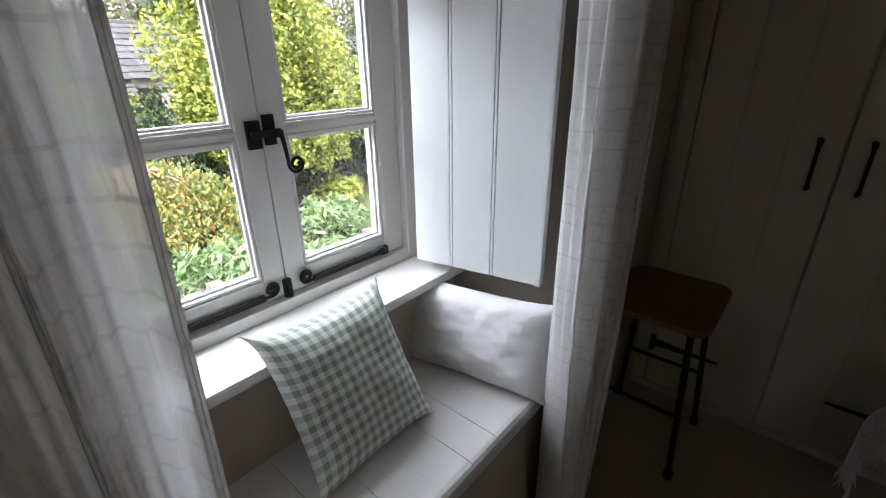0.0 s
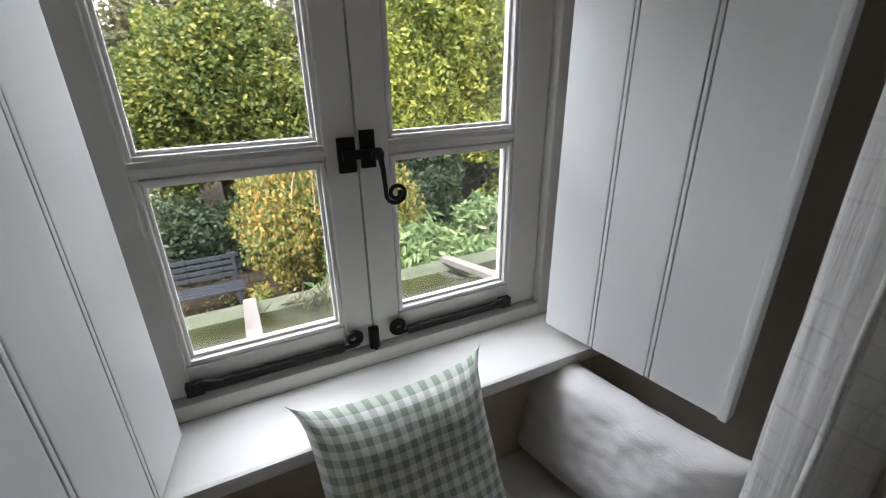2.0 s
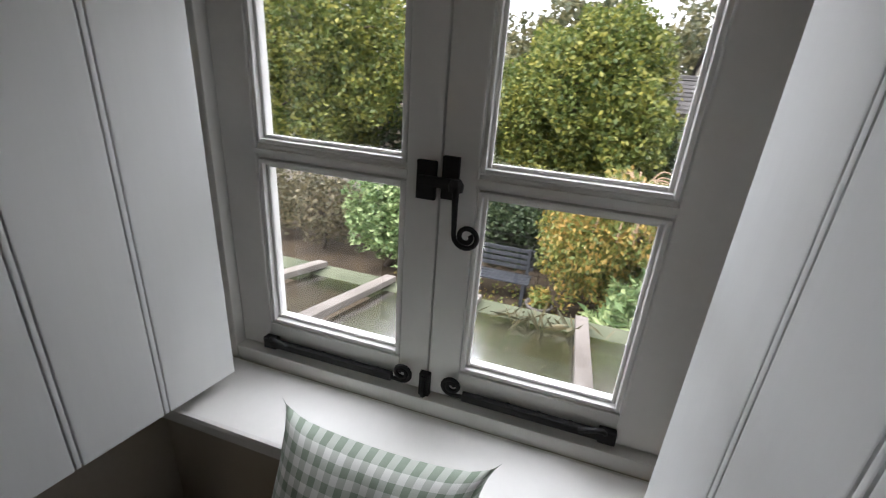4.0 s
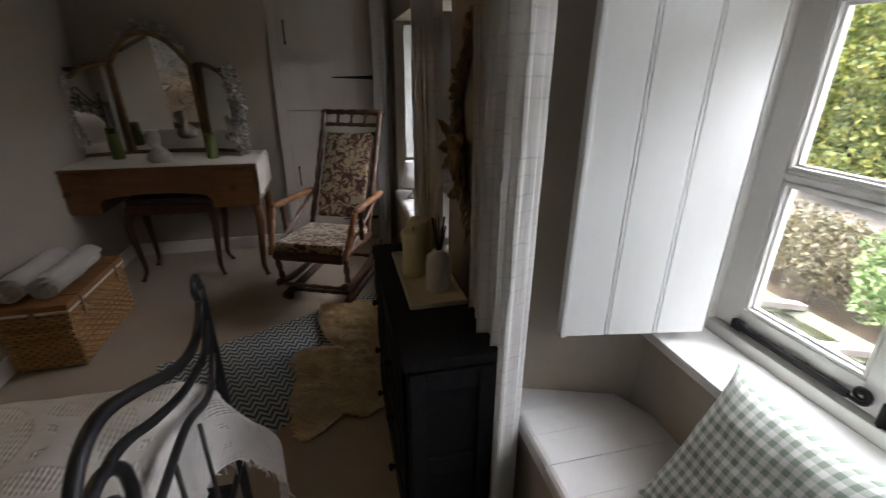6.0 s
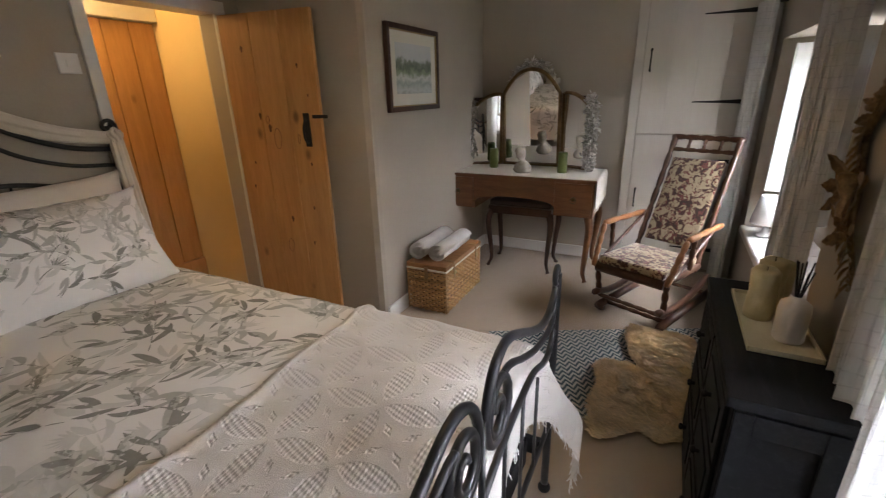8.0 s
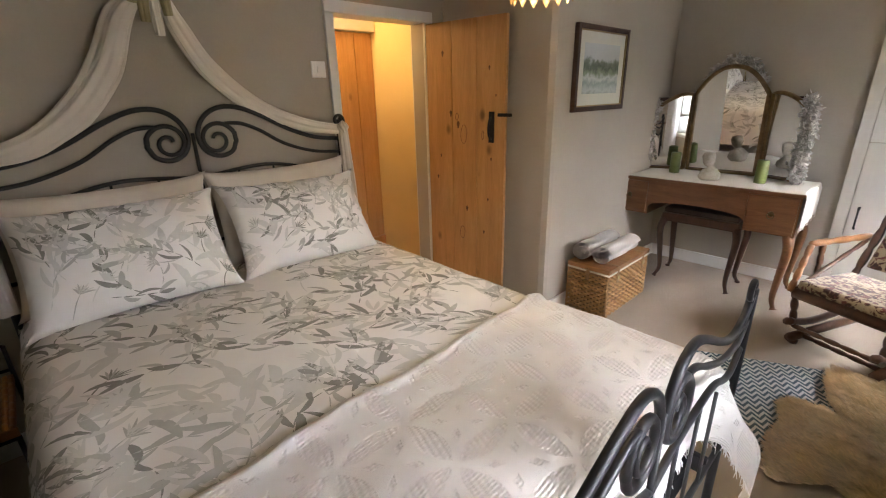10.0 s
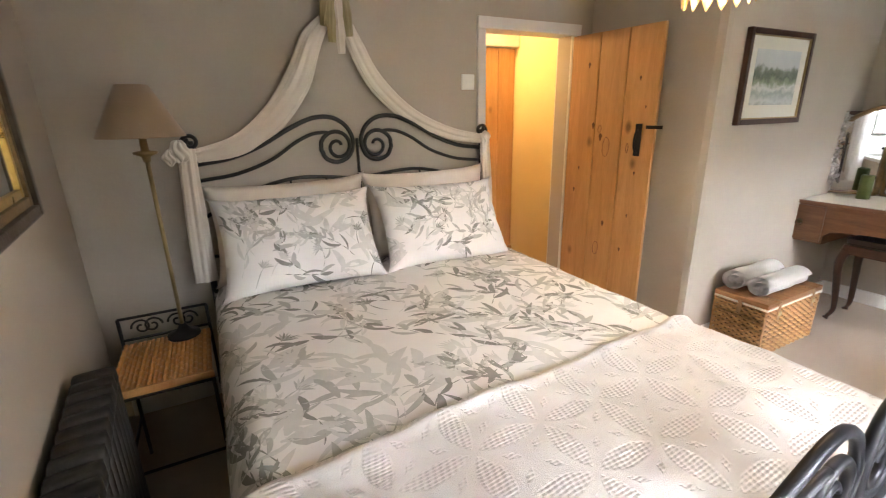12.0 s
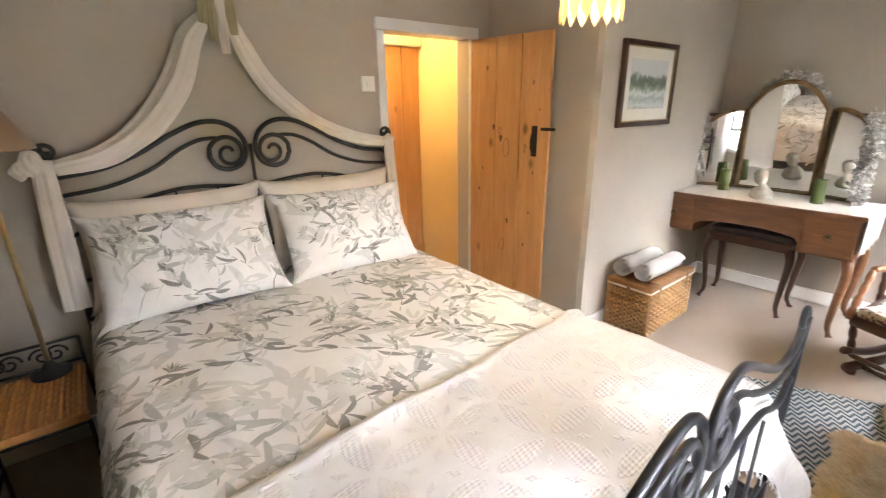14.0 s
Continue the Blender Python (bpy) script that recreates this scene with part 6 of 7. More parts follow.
def hide_at(a, t):
    a = (a + math.pi) % (2 * math.pi) - math.pi
    return Vector((1.50 + 0.62 * hide(a) * t * math.cos(a), 0.27 + hide(a) * t * math.sin(a), 0.018 + 0.026 * (1 - t ** 4) + wob(math.cos(a) * t, math.sin(a) * t, 3, 3, 0.006)))


bm = sheet(lambda u, v: hide_at(2 * math.pi * u, 0.03 + 0.97 * v), 90, 14, closed=True)
part("hide", bm, FUR, sk, smooth=True)
rnd = random.Random(6)
verts, faces = [], []
for k in range(24000):
    a, t = rnd.uniform(0, 2 * math.pi), math.sqrt(rnd.random()) * 1.0
    p = hide_at(a, t)
    c1, c2 = wob(p.x, p.y, 1, 18, 0.8), wob(p.x, p.y, 9, 18, 0.8)
    lean = Vector((0.75 + c1 + rnd.gauss(0, 0.22), 0.45 + c2 + rnd.gauss(0, 0.22), 0.62)).normalized()
    l, w = rnd.uniform(0.024, 0.044), rnd.uniform(0.002, 0.0042)
    e = lean.orthogonal().normalized() * w
    g = lean.cross(e)
    i = len(verts)
    tip = p + lean * l + Vector((0, 0, -0.004))
    verts += [p + e, p - 0.5 * e + g * 0.87, p - 0.5 * e - g * 0.87, tip]
    faces += [(i, i + 1, i + 3), (i + 1, i + 2, i + 3), (i + 2, i, i + 3)]
me = bpy.data.meshes.new("fleece")
me.from_pydata(verts, [], faces)
me.materials.append(FUR)
o = new("fleece", me)
o.parent = sk
o.matrix_parent_inverse = Matrix.Translation(sk.location).inverted()
tagged(o, "short curly golden wool", kind="stuff")


# ---- garden outside ----
GZ = -2.4


def leaf_mat(name, c1, c2, c3):
    m, nt, b = nodes_of(name)
    geo = nt.nodes.new("ShaderNodeNewGeometry")
    n = noise_of(nt, coords(nt), 0.9, 3)
    f = math_of(nt, "ADD", math_of(nt, "MULTIPLY", geo.outputs["Random Per Island"], 0.6), math_of(nt, "MULTIPLY", n, 0.5))
    c = ramp(nt, f, [(0.2, c1), (0.55, c2), (0.85, c3)])
    nt.links.new(c, b.inputs["Base Color"])
    b.inputs["Roughness"].default_value = 0.55
    tr, mx = nt.nodes.new("ShaderNodeBsdfTranslucent"), nt.nodes.new("ShaderNodeMixShader")
    nt.links.new(c, tr.inputs[0])
    mx.inputs[0].default_value = 0.35
    nt.links.new(b.outputs[0], mx.inputs[1])
    nt.links.new(tr.outputs[0], mx.inputs[2])
    nt.links.new(mx.outputs[0], nt.nodes["Material Output"].inputs[0])
    return m


BARK = mat("bark", (0.05, 0.04, 0.03), (0.11, 0.09, 0.07), 0.9, 9, 0.6, 60)
PINKBARK = mat("pale_twig_bark", (0.30, 0.20, 0.13), (0.44, 0.32, 0.22), 0.8, 12, 0.3, 60)


def leaves_of(name, blobs, count, size, material, parent, seed, long=1.6, droop=0.0, hollow=0.45):
    """Small leaves in clumps through ellipsoids (x, y, z, rx, ry, rz); more of them near the outside."""
    r = np.random.default_rng(seed)
    vol = np.array([b[3] * b[4] * b[5] for b in blobs]) ** 0.67
    pick = r.choice(len(blobs), count, p=vol / vol.sum())
    bl = np.array(blobs)[pick]
    d = r.normal(size=(count, 3))
    d /= np.linalg.norm(d, axis=1)[:, None]
    # clumps: directions drawn towards a limited set of twig ends
    ends = r.normal(size=(260, 3))
    ends /= np.linalg.norm(ends, axis=1)[:, None]
    d = 0.62 * d + 0.75 * ends[r.integers(0, 260, count)]
    d /= np.linalg.norm(d, axis=1)[:, None]
    bump = 1 + 0.18 * np.sin(5 * d[:, 0] + 3 * d[:, 2] + bl[:, 1]) + 0.14 * np.sin(9 * d[:, 1] + 4 * d[:, 2] + bl[:, 0])
    rad = (hollow + (1 - hollow) * r.random(count) ** 0.55) * bump
    p = bl[:, :3] + d * bl[:, 3:] * rad[:, None]
    ax = r.normal(size=(count, 3)) + np.array([0, 0, -droop])
    ax /= np.linalg.norm(ax, axis=1)[:, None]
    bx = np.cross(ax, r.normal(size=(count, 3)))
    bx /= np.linalg.norm(bx, axis=1)[:, None]
    nx_ = np.cross(ax, bx)
    s = size * r.uniform(0.6, 1.35, count)[:, None]
    a, b = ax * s * long / 2, bx * s / 2
    q = np.stack([p - a, p + b + nx_ * s * 0.12, p + a, p - b + nx_ * s * 0.12], 1).reshape(-1, 3)
    i = np.arange(count) * 4
    faces = np.stack([i, i + 1, i + 2, i + 3], 1)
    me = bpy.data.meshes.new(name)
    me.from_pydata(q.tolist(), [], faces.tolist())
    me.materials.append(material)
    o = new(name, me)
    o.parent = parent
    o.matrix_parent_inverse = Matrix.Translation(parent.location).inverted()
    o["kind"] = "stuff"
    return o


def plant(name, base, blobs, count, size, material, label, category, seed, trunk=0.12, long=1.6, droop=0.0, group="", hollow=0.45):
    t = thing(name, base, label, category, group)
    r = random.Random(seed)
    top = Vector(blobs[0][:3])
    b = Vector(base)
    line = smooth_line([b, b.lerp(top, 0.4) + Vector((r.gauss(0, 0.08), r.gauss(0, 0.08), 0)), top], 6)
    part("trunk", tubed(line, [trunk * (1 - 0.65 * k / len(line)) for k in range(len(line))], 8), BARK, t, smooth=True)
    for bl in blobs:
        for k in range(4):
            d = Vector((r.gauss(0, 1), r.gauss(0, 1), r.uniform(-0.1, 1))).normalized()
            e = Vector(bl[:3]) + Vector((d.x * bl[3], d.y * bl[4], d.z * bl[5])) * 0.8
            st = b.lerp(top, r.uniform(0.35, 0.9))
            part("limb", tubed(smooth_line([st, st.lerp(e, 0.5) + Vector((0, 0, 0.1)), e], 4), [trunk * 0.42 * (1 - 0.8 * j / 8) for j in range(9)], 5), BARK, t, smooth=True)
    leaves_of("crown", blobs, count, size, material, t, seed, long, droop, hollow)
    return t


YELLOW = leaf_mat("yellow_green_leaves", (0.0835, 0.132, 0.0257), (0.244, 0.292, 0.0515), (0.496, 0.484, 0.0985))
GREENY = leaf_mat("green_turning_leaves", (0.0495, 0.0856, 0.0218), (0.138, 0.186, 0.0436), (0.348, 0.336, 0.0714))
DARKG = leaf_mat("dark_leaves", (0.0177, 0.0346, 0.0177), (0.0431, 0.0732, 0.0335), (0.091, 0.127, 0.0549))
PALE = leaf_mat("variegated_leaves", (0.0843, 0.12, 0.0542), (0.236, 0.284, 0.152), (0.526, 0.574, 0.37))
MAPLE = leaf_mat("maple_leaves", (0.084, 0.132, 0.0358), (0.218, 0.254, 0.0673), (0.527, 0.346, 0.0996))
RHODO = leaf_mat("rhododendron_leaves", (0.072, 0.132, 0.0479), (0.183, 0.28, 0.111), (0.416, 0.512, 0.248))
HEDGE = leaf_mat("beech_hedge_leaves", (0.069, 0.075, 0.0449), (0.149, 0.137, 0.0772), (0.271, 0.235, 0.138))
FAR = leaf_mat("far_wood_leaves", (0.063, 0.0811, 0.0449), (0.137, 0.149, 0.0772), (0.257, 0.233, 0.112))

bm = bmesh.new()
prism(bm, [(-4000, -4000), (4000, -4000), (4000, 4000), (-4000, 4000)], GZ - 2.0, GZ)
tagged(part("ground", bm, mat("leaf_littered_soil", (0.035, 0.026, 0.018), (0.085, 0.062, 0.035), 0.95, 3, 0.8, 40, distance=0.03)), "damp garden soil strewn with fallen leaves", "ground", kind=SETTING)
tagged(part("lawn", boxed((-9.0, 3.6, GZ), (-6.6, 14, GZ + 0.03)), mat("grass", (0.05, 0.075, 0.02), (0.10, 0.13, 0.035), 0.9, 5, 0.9, 60, distance=0.03)), "rough green lawn beyond the shrubs", "lawn", kind=SETTING)
tagged(part("lane", boxed((-14.0, -16, GZ + 0.001), (-10.5, -3.2, GZ + 0.02)), mat("lane_tarmac", (0.13, 0.12, 0.11), (0.18, 0.165, 0.15), 0.9, 3, 0.4, 60)), "grey tarmac lane beyond the hedge", "road", kind=SETTING)

plant("tree", (-9.2, 7.0, GZ), [(-9.2, 7.1, 1.3, 1.7, 2.0, 2.3), (-8.8, 6.1, 0.4, 1.2, 1.1, 1.3), (-8.9, 8.3, 0.6, 1.2, 1.2, 1.4), (-9.3, 7.0, 3.2, 1.4, 1.4, 1.4), (-8.4, 7.6, -0.3, 0.9, 1.0, 0.8)], 64000, 0.070, YELLOW, "tall tree with yellow-green autumn leaves", "tree", 1, 0.2, 1.9)
plant("tree", (-6.1, 2.9, GZ), [(-6.1, 2.95, -0.80, 1.0, 1.35, 0.85), (-5.6, 2.3, -1.15, 0.6, 0.7, 0.75), (-5.7, 3.8, -1.1, 0.6, 0.75, 0.75)], 24000, 0.046, MAPLE, "small weeping maple with orange and green leaves", "tree", 2, 0.09, 2.0, 1.6)
tw = thing("weeping_branches", (-6.1, 2.9, -0.2), "bare pale weeping branches arching over the maple crown", "branches")
rnd = random.Random(21)
for k in range(26):
    a = rnd.uniform(0, 2 * math.pi)
    c, s = math.cos(a), math.sin(a)
    rr = rnd.uniform(0.7, 1.1)
    part("branch", tubed(smooth_line([(-6.1, 2.9, -0.35), (-6.1 + 0.35 * c * rr, 2.9 + 0.4 * s * rr, -0.02 + rnd.gauss(0, 0.06)), (-6.1 + 0.75 * c * rr, 2.9 + 0.9 * s * rr, -0.22), (-6.1 + 0.98 * c * rr, 2.9 + 1.18 * s * rr, -0.75)], 5), 0.011, 5), PINKBARK, tw, smooth=True)
plant("shrub", (-4.9, 3.35, GZ), [(-4.8, 3.5, -1.6, 0.6, 0.8, 0.6), (-4.6, 2.95, -1.9, 0.45, 0.5, 0.45), (-4.9, 4.3, -1.7, 0.55, 0.6, 0.6)], 5200, 0.06, RHODO, "light green rhododendron with long narrow leaves", "shrub", 3, 0.05, 3.4)
plant("shrub", (-5.2, 5.4, GZ), [(-5.2, 5.4, -2.05, 0.5, 0.9, 0.35), (-6.6, 6.6, -1.9, 0.5, 0.9, 0.5)], 2600, 0.07, RHODO, "low fern-like green shrub by the lawn", "shrub", 14, 0.04, 3.6)
plant("conifer", (-8.0, 6.2, GZ), [(-8.0, 6.2, -1.45, 0.38, 0.42, 0.95)], 4200, 0.06, DARKG, "dark blue-green upright conifer", "conifer", 4, 0.07, 3.0, -1.0, hollow=0.3)
plant("tree", (-10.0, 10.4, GZ), [(-10.0, 10.4, 0.0, 1.0, 1.3, 2.0), (-10.5, 11.8, -0.6, 1.2, 1.4, 1.5)], 14000, 0.085, DARKG, "dark ivy-clad evergreen tree", "tree", 5, 0.16)
plant("shrub", (-7.9, 4.6, GZ), [(-7.9, 4.6, -1.5, 0.8, 1.5, 0.9), (-9.6, 4.6, -0.7, 1.0, 1.6, 1.3), (-10.4, 8.0, -1.0, 0.9, 2.2, 1.3)], 15000, 0.075, DARKG, "dark dense shrubs behind the maple", "shrub", 16, 0.07)
plant("shrub", (-12.5, 5.0, GZ), [(-12.5, 4.0, -0.8, 1.2, 2.6, 1.5), (-12.8, 9.5, -0.6, 1.2, 3.0, 1.5), (-12.6, -1.0, -0.4, 1.2, 2.6, 1.8)], 16000, 0.10, GREENY, "mixed green hedgerow before the barns", "hedge", 17, 0.08)
plant("shrub", (-8.4, 8.4, GZ), [(-8.4, 8.4, -1.9, 0.5, 0.7, 0.45)], 1300, 0.09, YELLOW, "low golden leaved shrub", "shrub", 15, 0.04)
plant("tree", (-9.8, 1.7, GZ), [(-9.8, 1.7, 0.7, 1.8, 1.9, 1.8), (-9.4, 2.7, 0.1, 1.3, 1.2, 1.3), (-9.6, 0.5, 0.0, 1.3, 1.1, 1.4), (-10.0, 2.2, 1.9, 1.2, 1.3, 0.9)], 60000, 0.066, GREENY, "round bushy tree with green leaves turning yellow", "tree", 6, 0.18)
plant("shrub", (-8.6, -0.75, GZ), [(-8.6, -0.75, -0.2, 0.7, 0.75, 1.3), (-8.5, -0.4, -1.2, 0.7, 0.8, 0.9)], 22000, 0.045, PALE, "tall pale variegated evergreen shrub", "shrub", 7, 0.09)
plant("shrub", (-6.2, -1.35, GZ), [(-6.2, -1.35, -1.35, 0.7, 0.75, 0.75), (-6.1, -0.7, -1.7, 0.5, 0.5, 0.6)], 7000, 0.065, RHODO, "leafy mid-green garden shrub", "shrub", 8, 0.06)
plant("shrub", (-6.4, -2.9, GZ), [(-6.4, -2.9, -1.45, 0.6, 1.0, 0.7), (-6.6, -4.5, -1.5, 0.6, 1.1, 0.7)], 6000, 0.06, HEDGE, "clipped brownish beech hedge beside the lane", "hedge", 9, 0.05)
plant("tree", (-14.5, -8.5, GZ), [(-14.5, -8.5, 2.5, 3.0, 3.6, 3.2), (-13.5, -6.0, 1.4, 2.0, 2.2, 2.4), (-15, -11.5, 2.0, 2.6, 3.0, 3.0), (-13.6, -7.6, -0.6, 1.8, 2.6, 1.4)], 52000, 0.105, GREENY, "large spreading tree with dull green autumn leaves", "tree", 10, 0.35)
plant("shrub", (-15.2, -5.0, GZ), [(-15.0, -5.5, -1.2, 1.0, 3.4, 1.1), (-14.8, -10.0, -1.0, 1.0, 3.4, 1.3)], 8000, 0.14, DARKG, "dark ivy bank along the lane", "shrub", 11, 0.08)
plant("shrub", (-7.6, 0.6, GZ), [(-7.6, 0.9, -1.7, 0.6, 1.6, 0.75), (-7.8, 2.6, -1.6, 0.6, 1.2, 0.8)], 12000, 0.065, DARKG, "dark evergreen hedge behind the bench", "hedge", 12, 0.05)
for k, (x, y, z, r, mt) in enumerate(((-30, -22, 2.5, 5.5, FAR), (-32, -10, 2.3, 5, FAR), (-30, 1, 2.4, 4.2, FAR), (-33, 10, 3.4, 4.6, FAR), (-27, 17, 2.8, 3.6, FAR), (-31, 25, 3.6, 5.5, FAR), (-28, 36, 3.4, 6, FAR), (-22, 12.2, 2.9, 2.2, DARKG))):
    plant("tree", (x, y, GZ), [(x, y, z + 0.3, r, r * 1.15, r * 0.80), (x + 1, y + r * 0.7, z - 1.4, r * 0.7, r * 0.8, r * 0.6), (x + 1, y - r * 0.7, z - 1.6, r * 0.7, r * 0.8, r * 0.55)], 9000, 0.27, mt, "distant woodland tree in dull autumn green", "tree", 40 + k, 0.4, group="distant trees")

# slate-roofed stone buildings
SLATE = mat("roof_slate", (0.055, 0.053, 0.053), (0.095, 0.092, 0.09), 0.95, 5, 0.4, 30, vary=0.2)
STONE = mat("rubble_stone", (0.22, 0.20, 0.17), (0.36, 0.33, 0.28), 0.9, 3, 0.6, 12, distance=0.02)
DARKW = mat("dark_opening", (0.02, 0.02, 0.022), (0.03, 0.03, 0.032), 0.3, 4, 0.0)


def barn(o, length, depth, eaves, ridge, label, openings=()):
    b = thing("barn", o, label, "building", "slate-roofed buildings")
    x, y, z = o
    bm = bmesh.new()
    prof = [(x - depth / 2, GZ), (x + depth / 2, GZ), (x + depth / 2, eaves), (x, ridge - 0.05), (x - depth / 2, eaves)]
    e0 = [bm.verts.new((px_, y, pz)) for px_, pz in prof]
    e1 = [bm.verts.new((px_, y + length, pz)) for px_, pz in prof]
    bm.faces.new(e0)
    bm.faces.new(e1)
    for i in range(5):
        bm.faces.new((e0[i], e0[(i + 1) % 5], e1[(i + 1) % 5], e1[i]))
    part("wall", bm, STONE, b)
    for s in (1, -1):
        bm = bmesh.new()
        rows = 9
        for r in range(rows):
            t0, t1 = r / rows, (r + 1) / rows + 0.02
            xa, xb = x + s * (depth / 2 + 0.2) * (1 - t0), x + s * (depth / 2 + 0.2) * max(0, 1 - t1)
            za, zb = eaves - 0.12 + (ridge - eaves + 0.14) * t0, eaves - 0.12 + (ridge - eaves + 0.14) * min(1, t1)
            n = int(length / 0.4)
            for k in range(n):
                ya, yb = y - 0.15 + (length + 0.3) * k / n, y - 0.15 + (length + 0.3) * (k + 1) / n - 0.012
                dz_ = 0.03 * ((k * 7 + r * 3) % 5) / 5
                v = [bm.verts.new(q) for q in ((xa, ya, za + 0.05 + dz_), (xa, yb, za + 0.05 + dz_), (xb, yb, zb + 0.02), (xb, ya, zb + 0.02))]
                bm.faces.new(v)
        tagged(part("roof", bm, SLATE, b, "grey slate roof"), kind="stuff")
    part("ridge", tubed([(x, y - 0.15, ridge + 0.03), (x, y + length + 0.15, ridge + 0.03)], 0.09, 6), SLATE, b)
    for oy, oz, w, h in openings:
        part("window", boxed((x + depth / 2 + 0.002, y + oy, oz), (x + depth / 2 + 0.03, y + oy + w, oz + h)), DARKW, b)
    return b


barn((-18.5, 5.6, GZ), 5.2, 5.0, 1.05, 2.75, "stone barn with grey slate roof beyond the trees", ((0.6, -0.2, 0.8, 0.9),))
barn((-17.0, 3.9, GZ), 2.2, 3.0, 0.55, 1.55, "low stone outbuilding with slate roof", ((0.7, -0.6, 0.6, 0.7),))
barn((-19.5, 12.5, GZ), 9.0, 5.0, 1.0, 2.55, "long stone barn with grey slate roof", ((2.0, -0.4, 0.9, 0.9),))

# bench and pot
BLUEG = mat("blue_grey_paint", (0.026, 0.030, 0.038), (0.046, 0.052, 0.062), 0.6, 10, 0.3, 60)
be = thing("garden_bench", (-5.9, 0.91, GZ), "blue-grey painted slatted garden bench", "bench")
for k in range(4):
    part("seat_slat", boxed((-6.05 + 0.10 * k, 0.30, GZ + 0.43), (-5.965 + 0.10 * k, 1.52, GZ + 0.46), 0.006), BLUEG, be)
for k in range(4):
    part("back_slat", boxed((-6.13 - 0.015 * k, 0.30, GZ + 0.52 + 0.10 * k), (-6.105 - 0.015 * k, 1.52, GZ + 0.59 + 0.10 * k), 0.006), BLUEG, be)
for y in (0.36, 1.40):
    for x in (-6.10, -5.70):
        part("leg", boxed((x - 0.025, y, GZ), (x + 0.025, y + 0.06, GZ + (0.93 if x < -6 else 0.43)), 0.005), BLUEG, be)
pt = thing("plant_pot", (-5.4, 1.75, GZ), "round grey garden pot with dry stems", "plant pot")
part("pot", lathe(bmesh.new(), [(0, 0), (0.15, 0), (0.21, 0.26), (0.225, 0.30), (0.19, 0.30), (0.17, 0.25), (0, 0.25)], (-5.4, 1.75, GZ), 20), mat("grey_pot", (0.09, 0.085, 0.08), (0.14, 0.13, 0.12), 0.8, 12, 0.3), pt, smooth=True)
leaves_of("stems", [(-5.4, 1.75, GZ + 0.4, 0.18, 0.18, 0.16)], 260, 0.05, MAPLE, pt, 33, 2.5)
fe = thing("wire_fence", (-7.0, 1.9, GZ), "black wire garden fence behind the bench", "fence")
for k in range(16):
    part("upright", tubed([(-6.75, -0.2 + 0.3 * k, GZ), (-6.75, -0.2 + 0.3 * k, GZ + 0.95)], 0.008, 5), IRON, fe)
for k in range(5):
    part("wire", tubed([(-6.75, -0.2, GZ + 0.15 + 0.19 * k), (-6.75, 4.3, GZ + 0.15 + 0.19 * k)], 0.005, 5), IRON, fe)
# fallen leaves
lit = tagged(new("fallen_leaves"), "scattered yellow and brown fallen leaves", "fallen leaves")
lit.location = (-5.5, 2, GZ)
leaves_of("litter", [(-5.2, 1.6, GZ + 0.035, 1.6, 2.6, 0.03)], 1500, 0.05, MAPLE, lit, 34, 1.3, hollow=0.05)

# lean-to roof of mossy timber and glass below the window
MOSS = mat("mossy_timber", (0.05, 0.062, 0.032), (0.125, 0.135, 0.085), 0.9, 5, 0.6, 60, distance=0.008)
WORN = mat("weathered_timber", (0.13, 0.11, 0.095), (0.25, 0.225, 0.20), 0.9, 9, 0.6, 70, stretch=(0.2, 1, 1), distance=0.006)
lt = thing("lean_to_roof", (-0.3, 1.6, 0.2), "mossy timber framed lean-to glass roof below the window", "lean-to roof")
xb_, zb_, xw_, zw_ = -0.97, 0.13, 0.42, 0.45
part("front_beam", boxed((xb_ - 0.07, -2.2, zb_ - 0.05), (xb_ + 0.08, 4.6, zb_ + 0.02), 0.01), MOSS, lt)
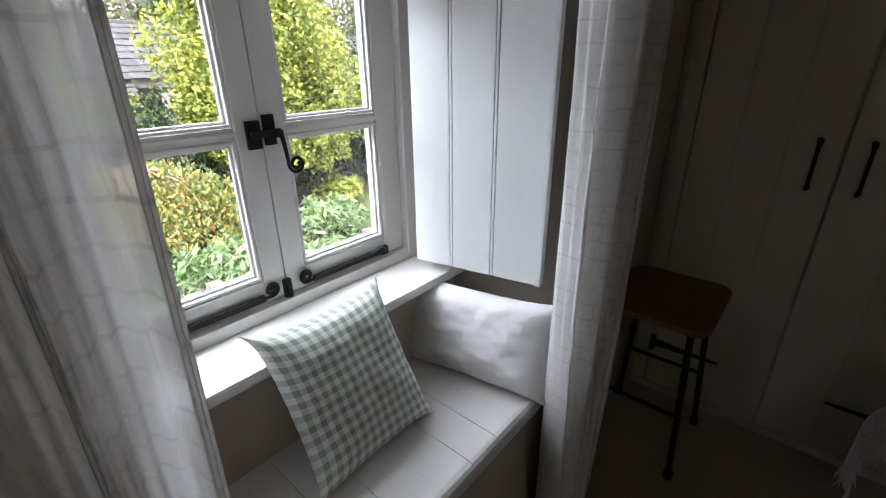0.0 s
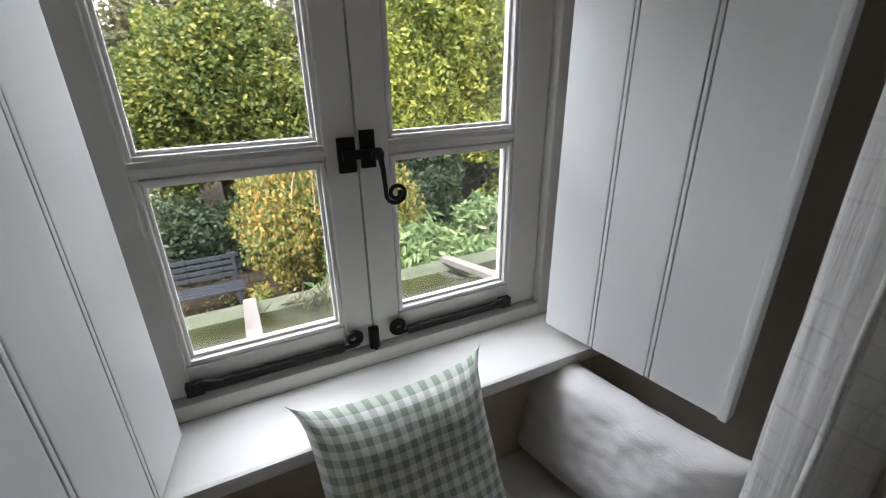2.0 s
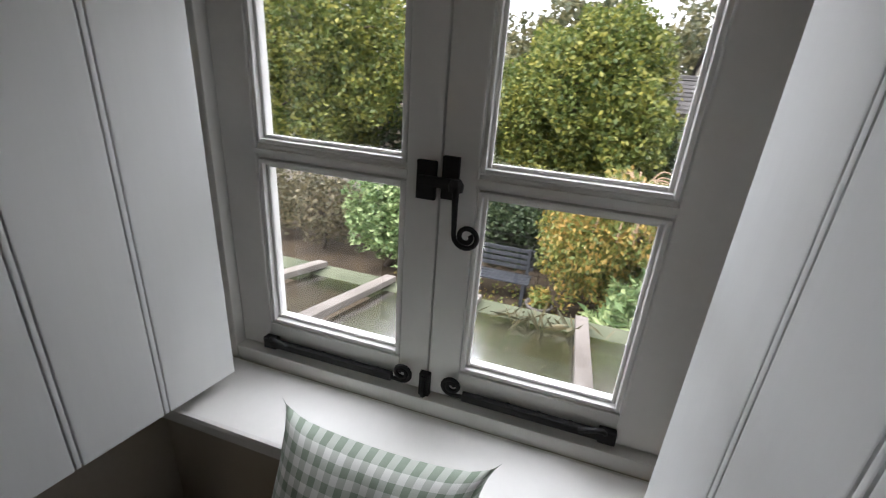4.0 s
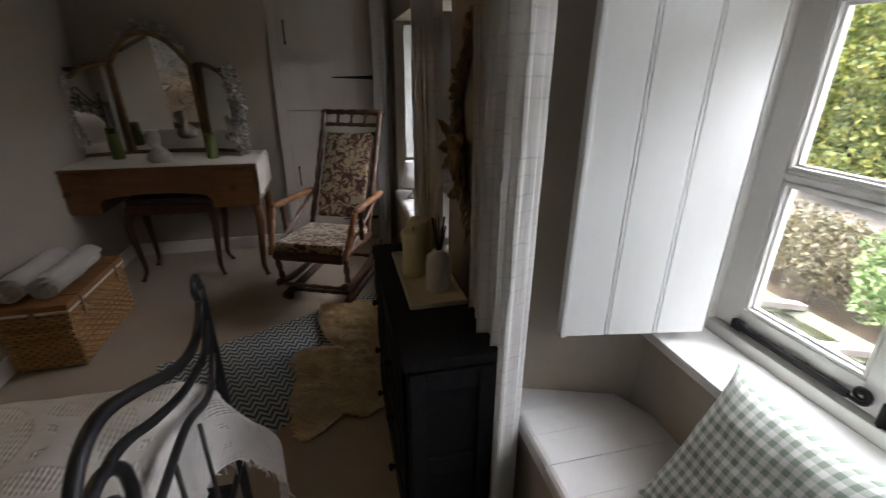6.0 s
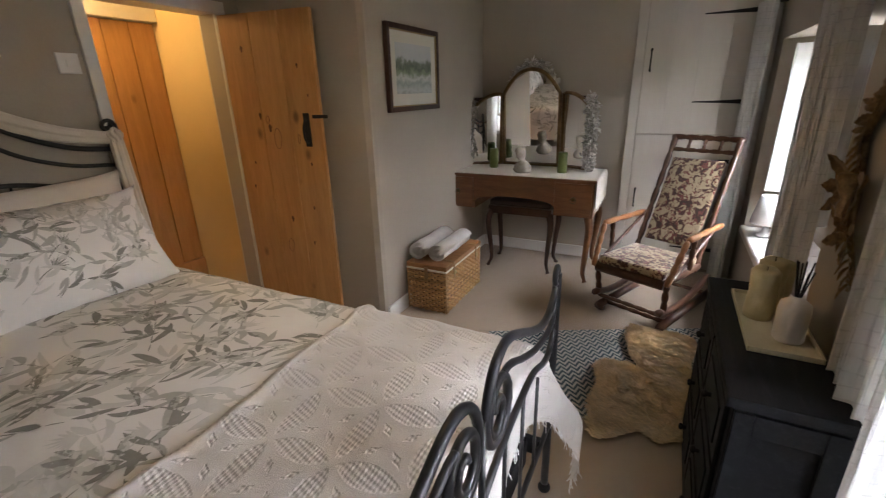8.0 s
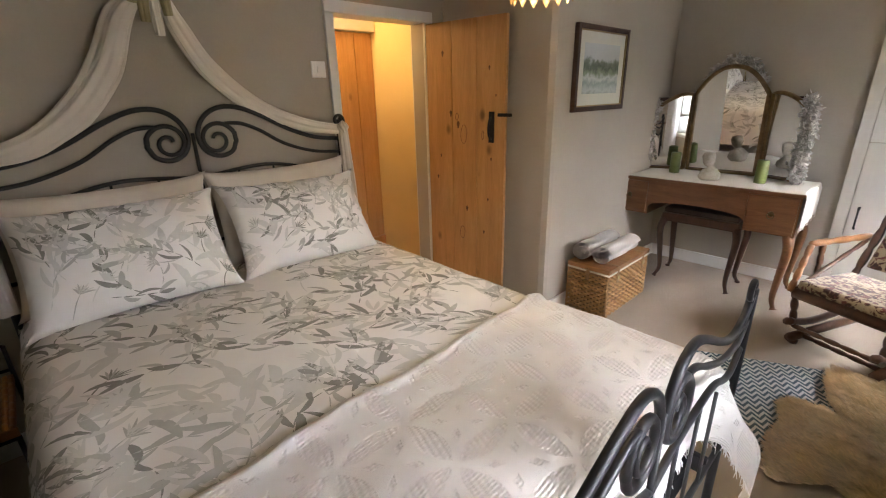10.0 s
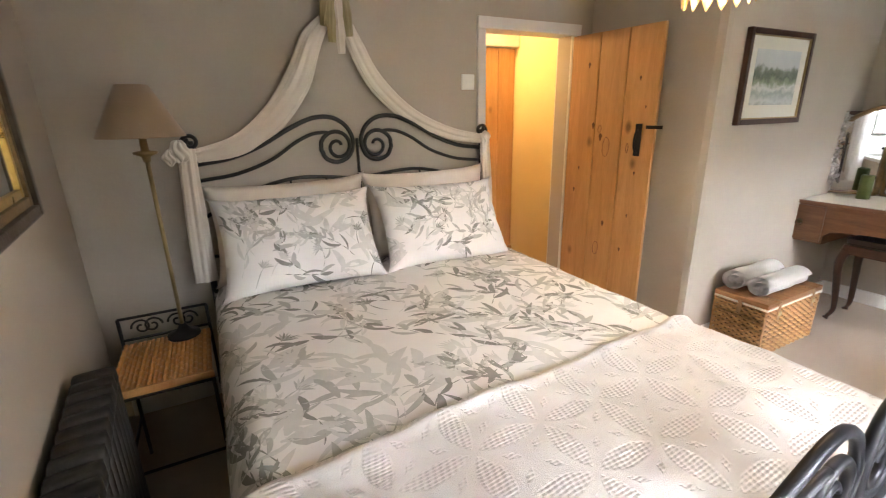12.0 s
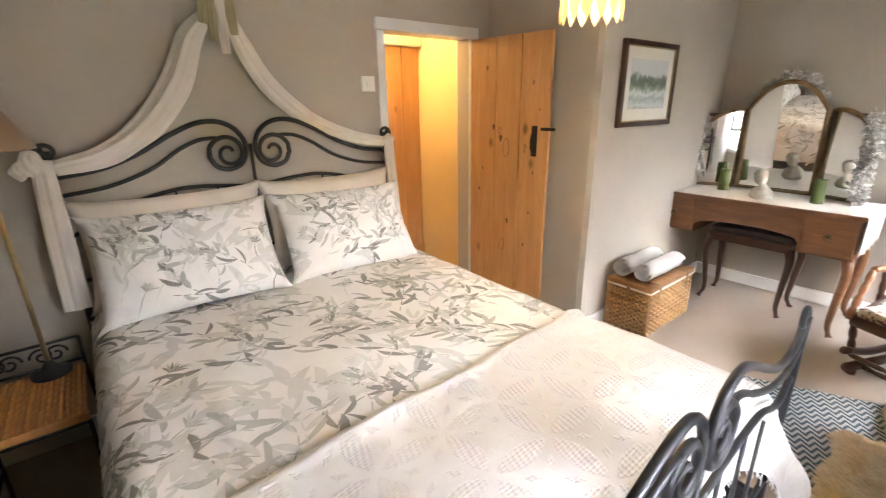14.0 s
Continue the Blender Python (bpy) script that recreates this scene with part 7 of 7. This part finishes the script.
for y in (-1.1, -0.5, 0.1, 0.62, 1.08, 1.60, 2.17, 2.75, 3.3):
    d = math.atan2(zw_ - zb_, xw_ - xb_)
    mm_ = Matrix.Translation((xb_, y, zb_ + 0.03)) @ Matrix.Rotation(-d, 4, "Y")
    part("rafter", boxed((-0.05, -0.032, 0.0), (1.41, 0.032, 0.035), 0.006, mm_), WORN, lt)
for y0, y1 in ((0.14, 0.59), (0.65, 1.05), (1.11, 1.57), (1.63, 2.14), (2.20, 2.72)):
    bm = bmesh.new()
    v = [bm.verts.new(p) for p in ((xb_ + 0.09, y0, zb_ + 0.028), (xb_ + 0.09, y1, zb_ + 0.028), (xw_, y1, zw_ + 0.012), (xw_, y0, zw_ + 0.012))]
    bm.faces.new(v)
    bmesh.ops.solidify(bm, geom=bm.faces[:], thickness=0.004)
    g = part("roof_pane", bm, glass_mat("greened_glass", (0.60, 0.74, 0.58), 0.12, 0.12) if y0 < 0.2 else bpy.data.materials["greened_glass"], lt)
    g.visible_shadow = False
for y in (-2.0, 4.4):
    part("post", boxed((xb_ - 0.05, y - 0.05, GZ), (xb_ + 0.05, y + 0.05, zb_ - 0.051), 0.008), MOSS, lt)
dry = leaves_of("dry_stems", [(-0.85, 1.95, 0.20, 0.10, 0.30, 0.03), (-0.6, 1.9, 0.0, 0.3, 0.9, 0.06)], 420, 0.02, HEDGE, lt, 35, 7.0, hollow=0.1)
plant("shrub", (-0.3, 1.7, GZ), [(-0.35, 1.9, -1.0, 0.45, 0.9, 0.35), (-0.4, 0.9, -1.2, 0.4, 0.6, 0.4)], 2200, 0.06, RHODO, "green plants growing under the lean-to roof", "shrub", 36, 0.04, 2.4)

# the overhead wire
wi = thing("overhead_cable", (-12, 0, 4), "thin overhead cable crossing the sky", "cable")
part("cable", tubed(smooth_line([(-9, -9, 5.0), (-16, 0.5, 3.7), (-24, 9, 3.9)], 8), 0.012, 5), IRON, wi)
for q in ((-9, -9), (-24, 9)):
    part("pole", tubed([(q[0], q[1], GZ), (q[0], q[1], 5.1)], 0.09, 8), BARK, wi, smooth=True)
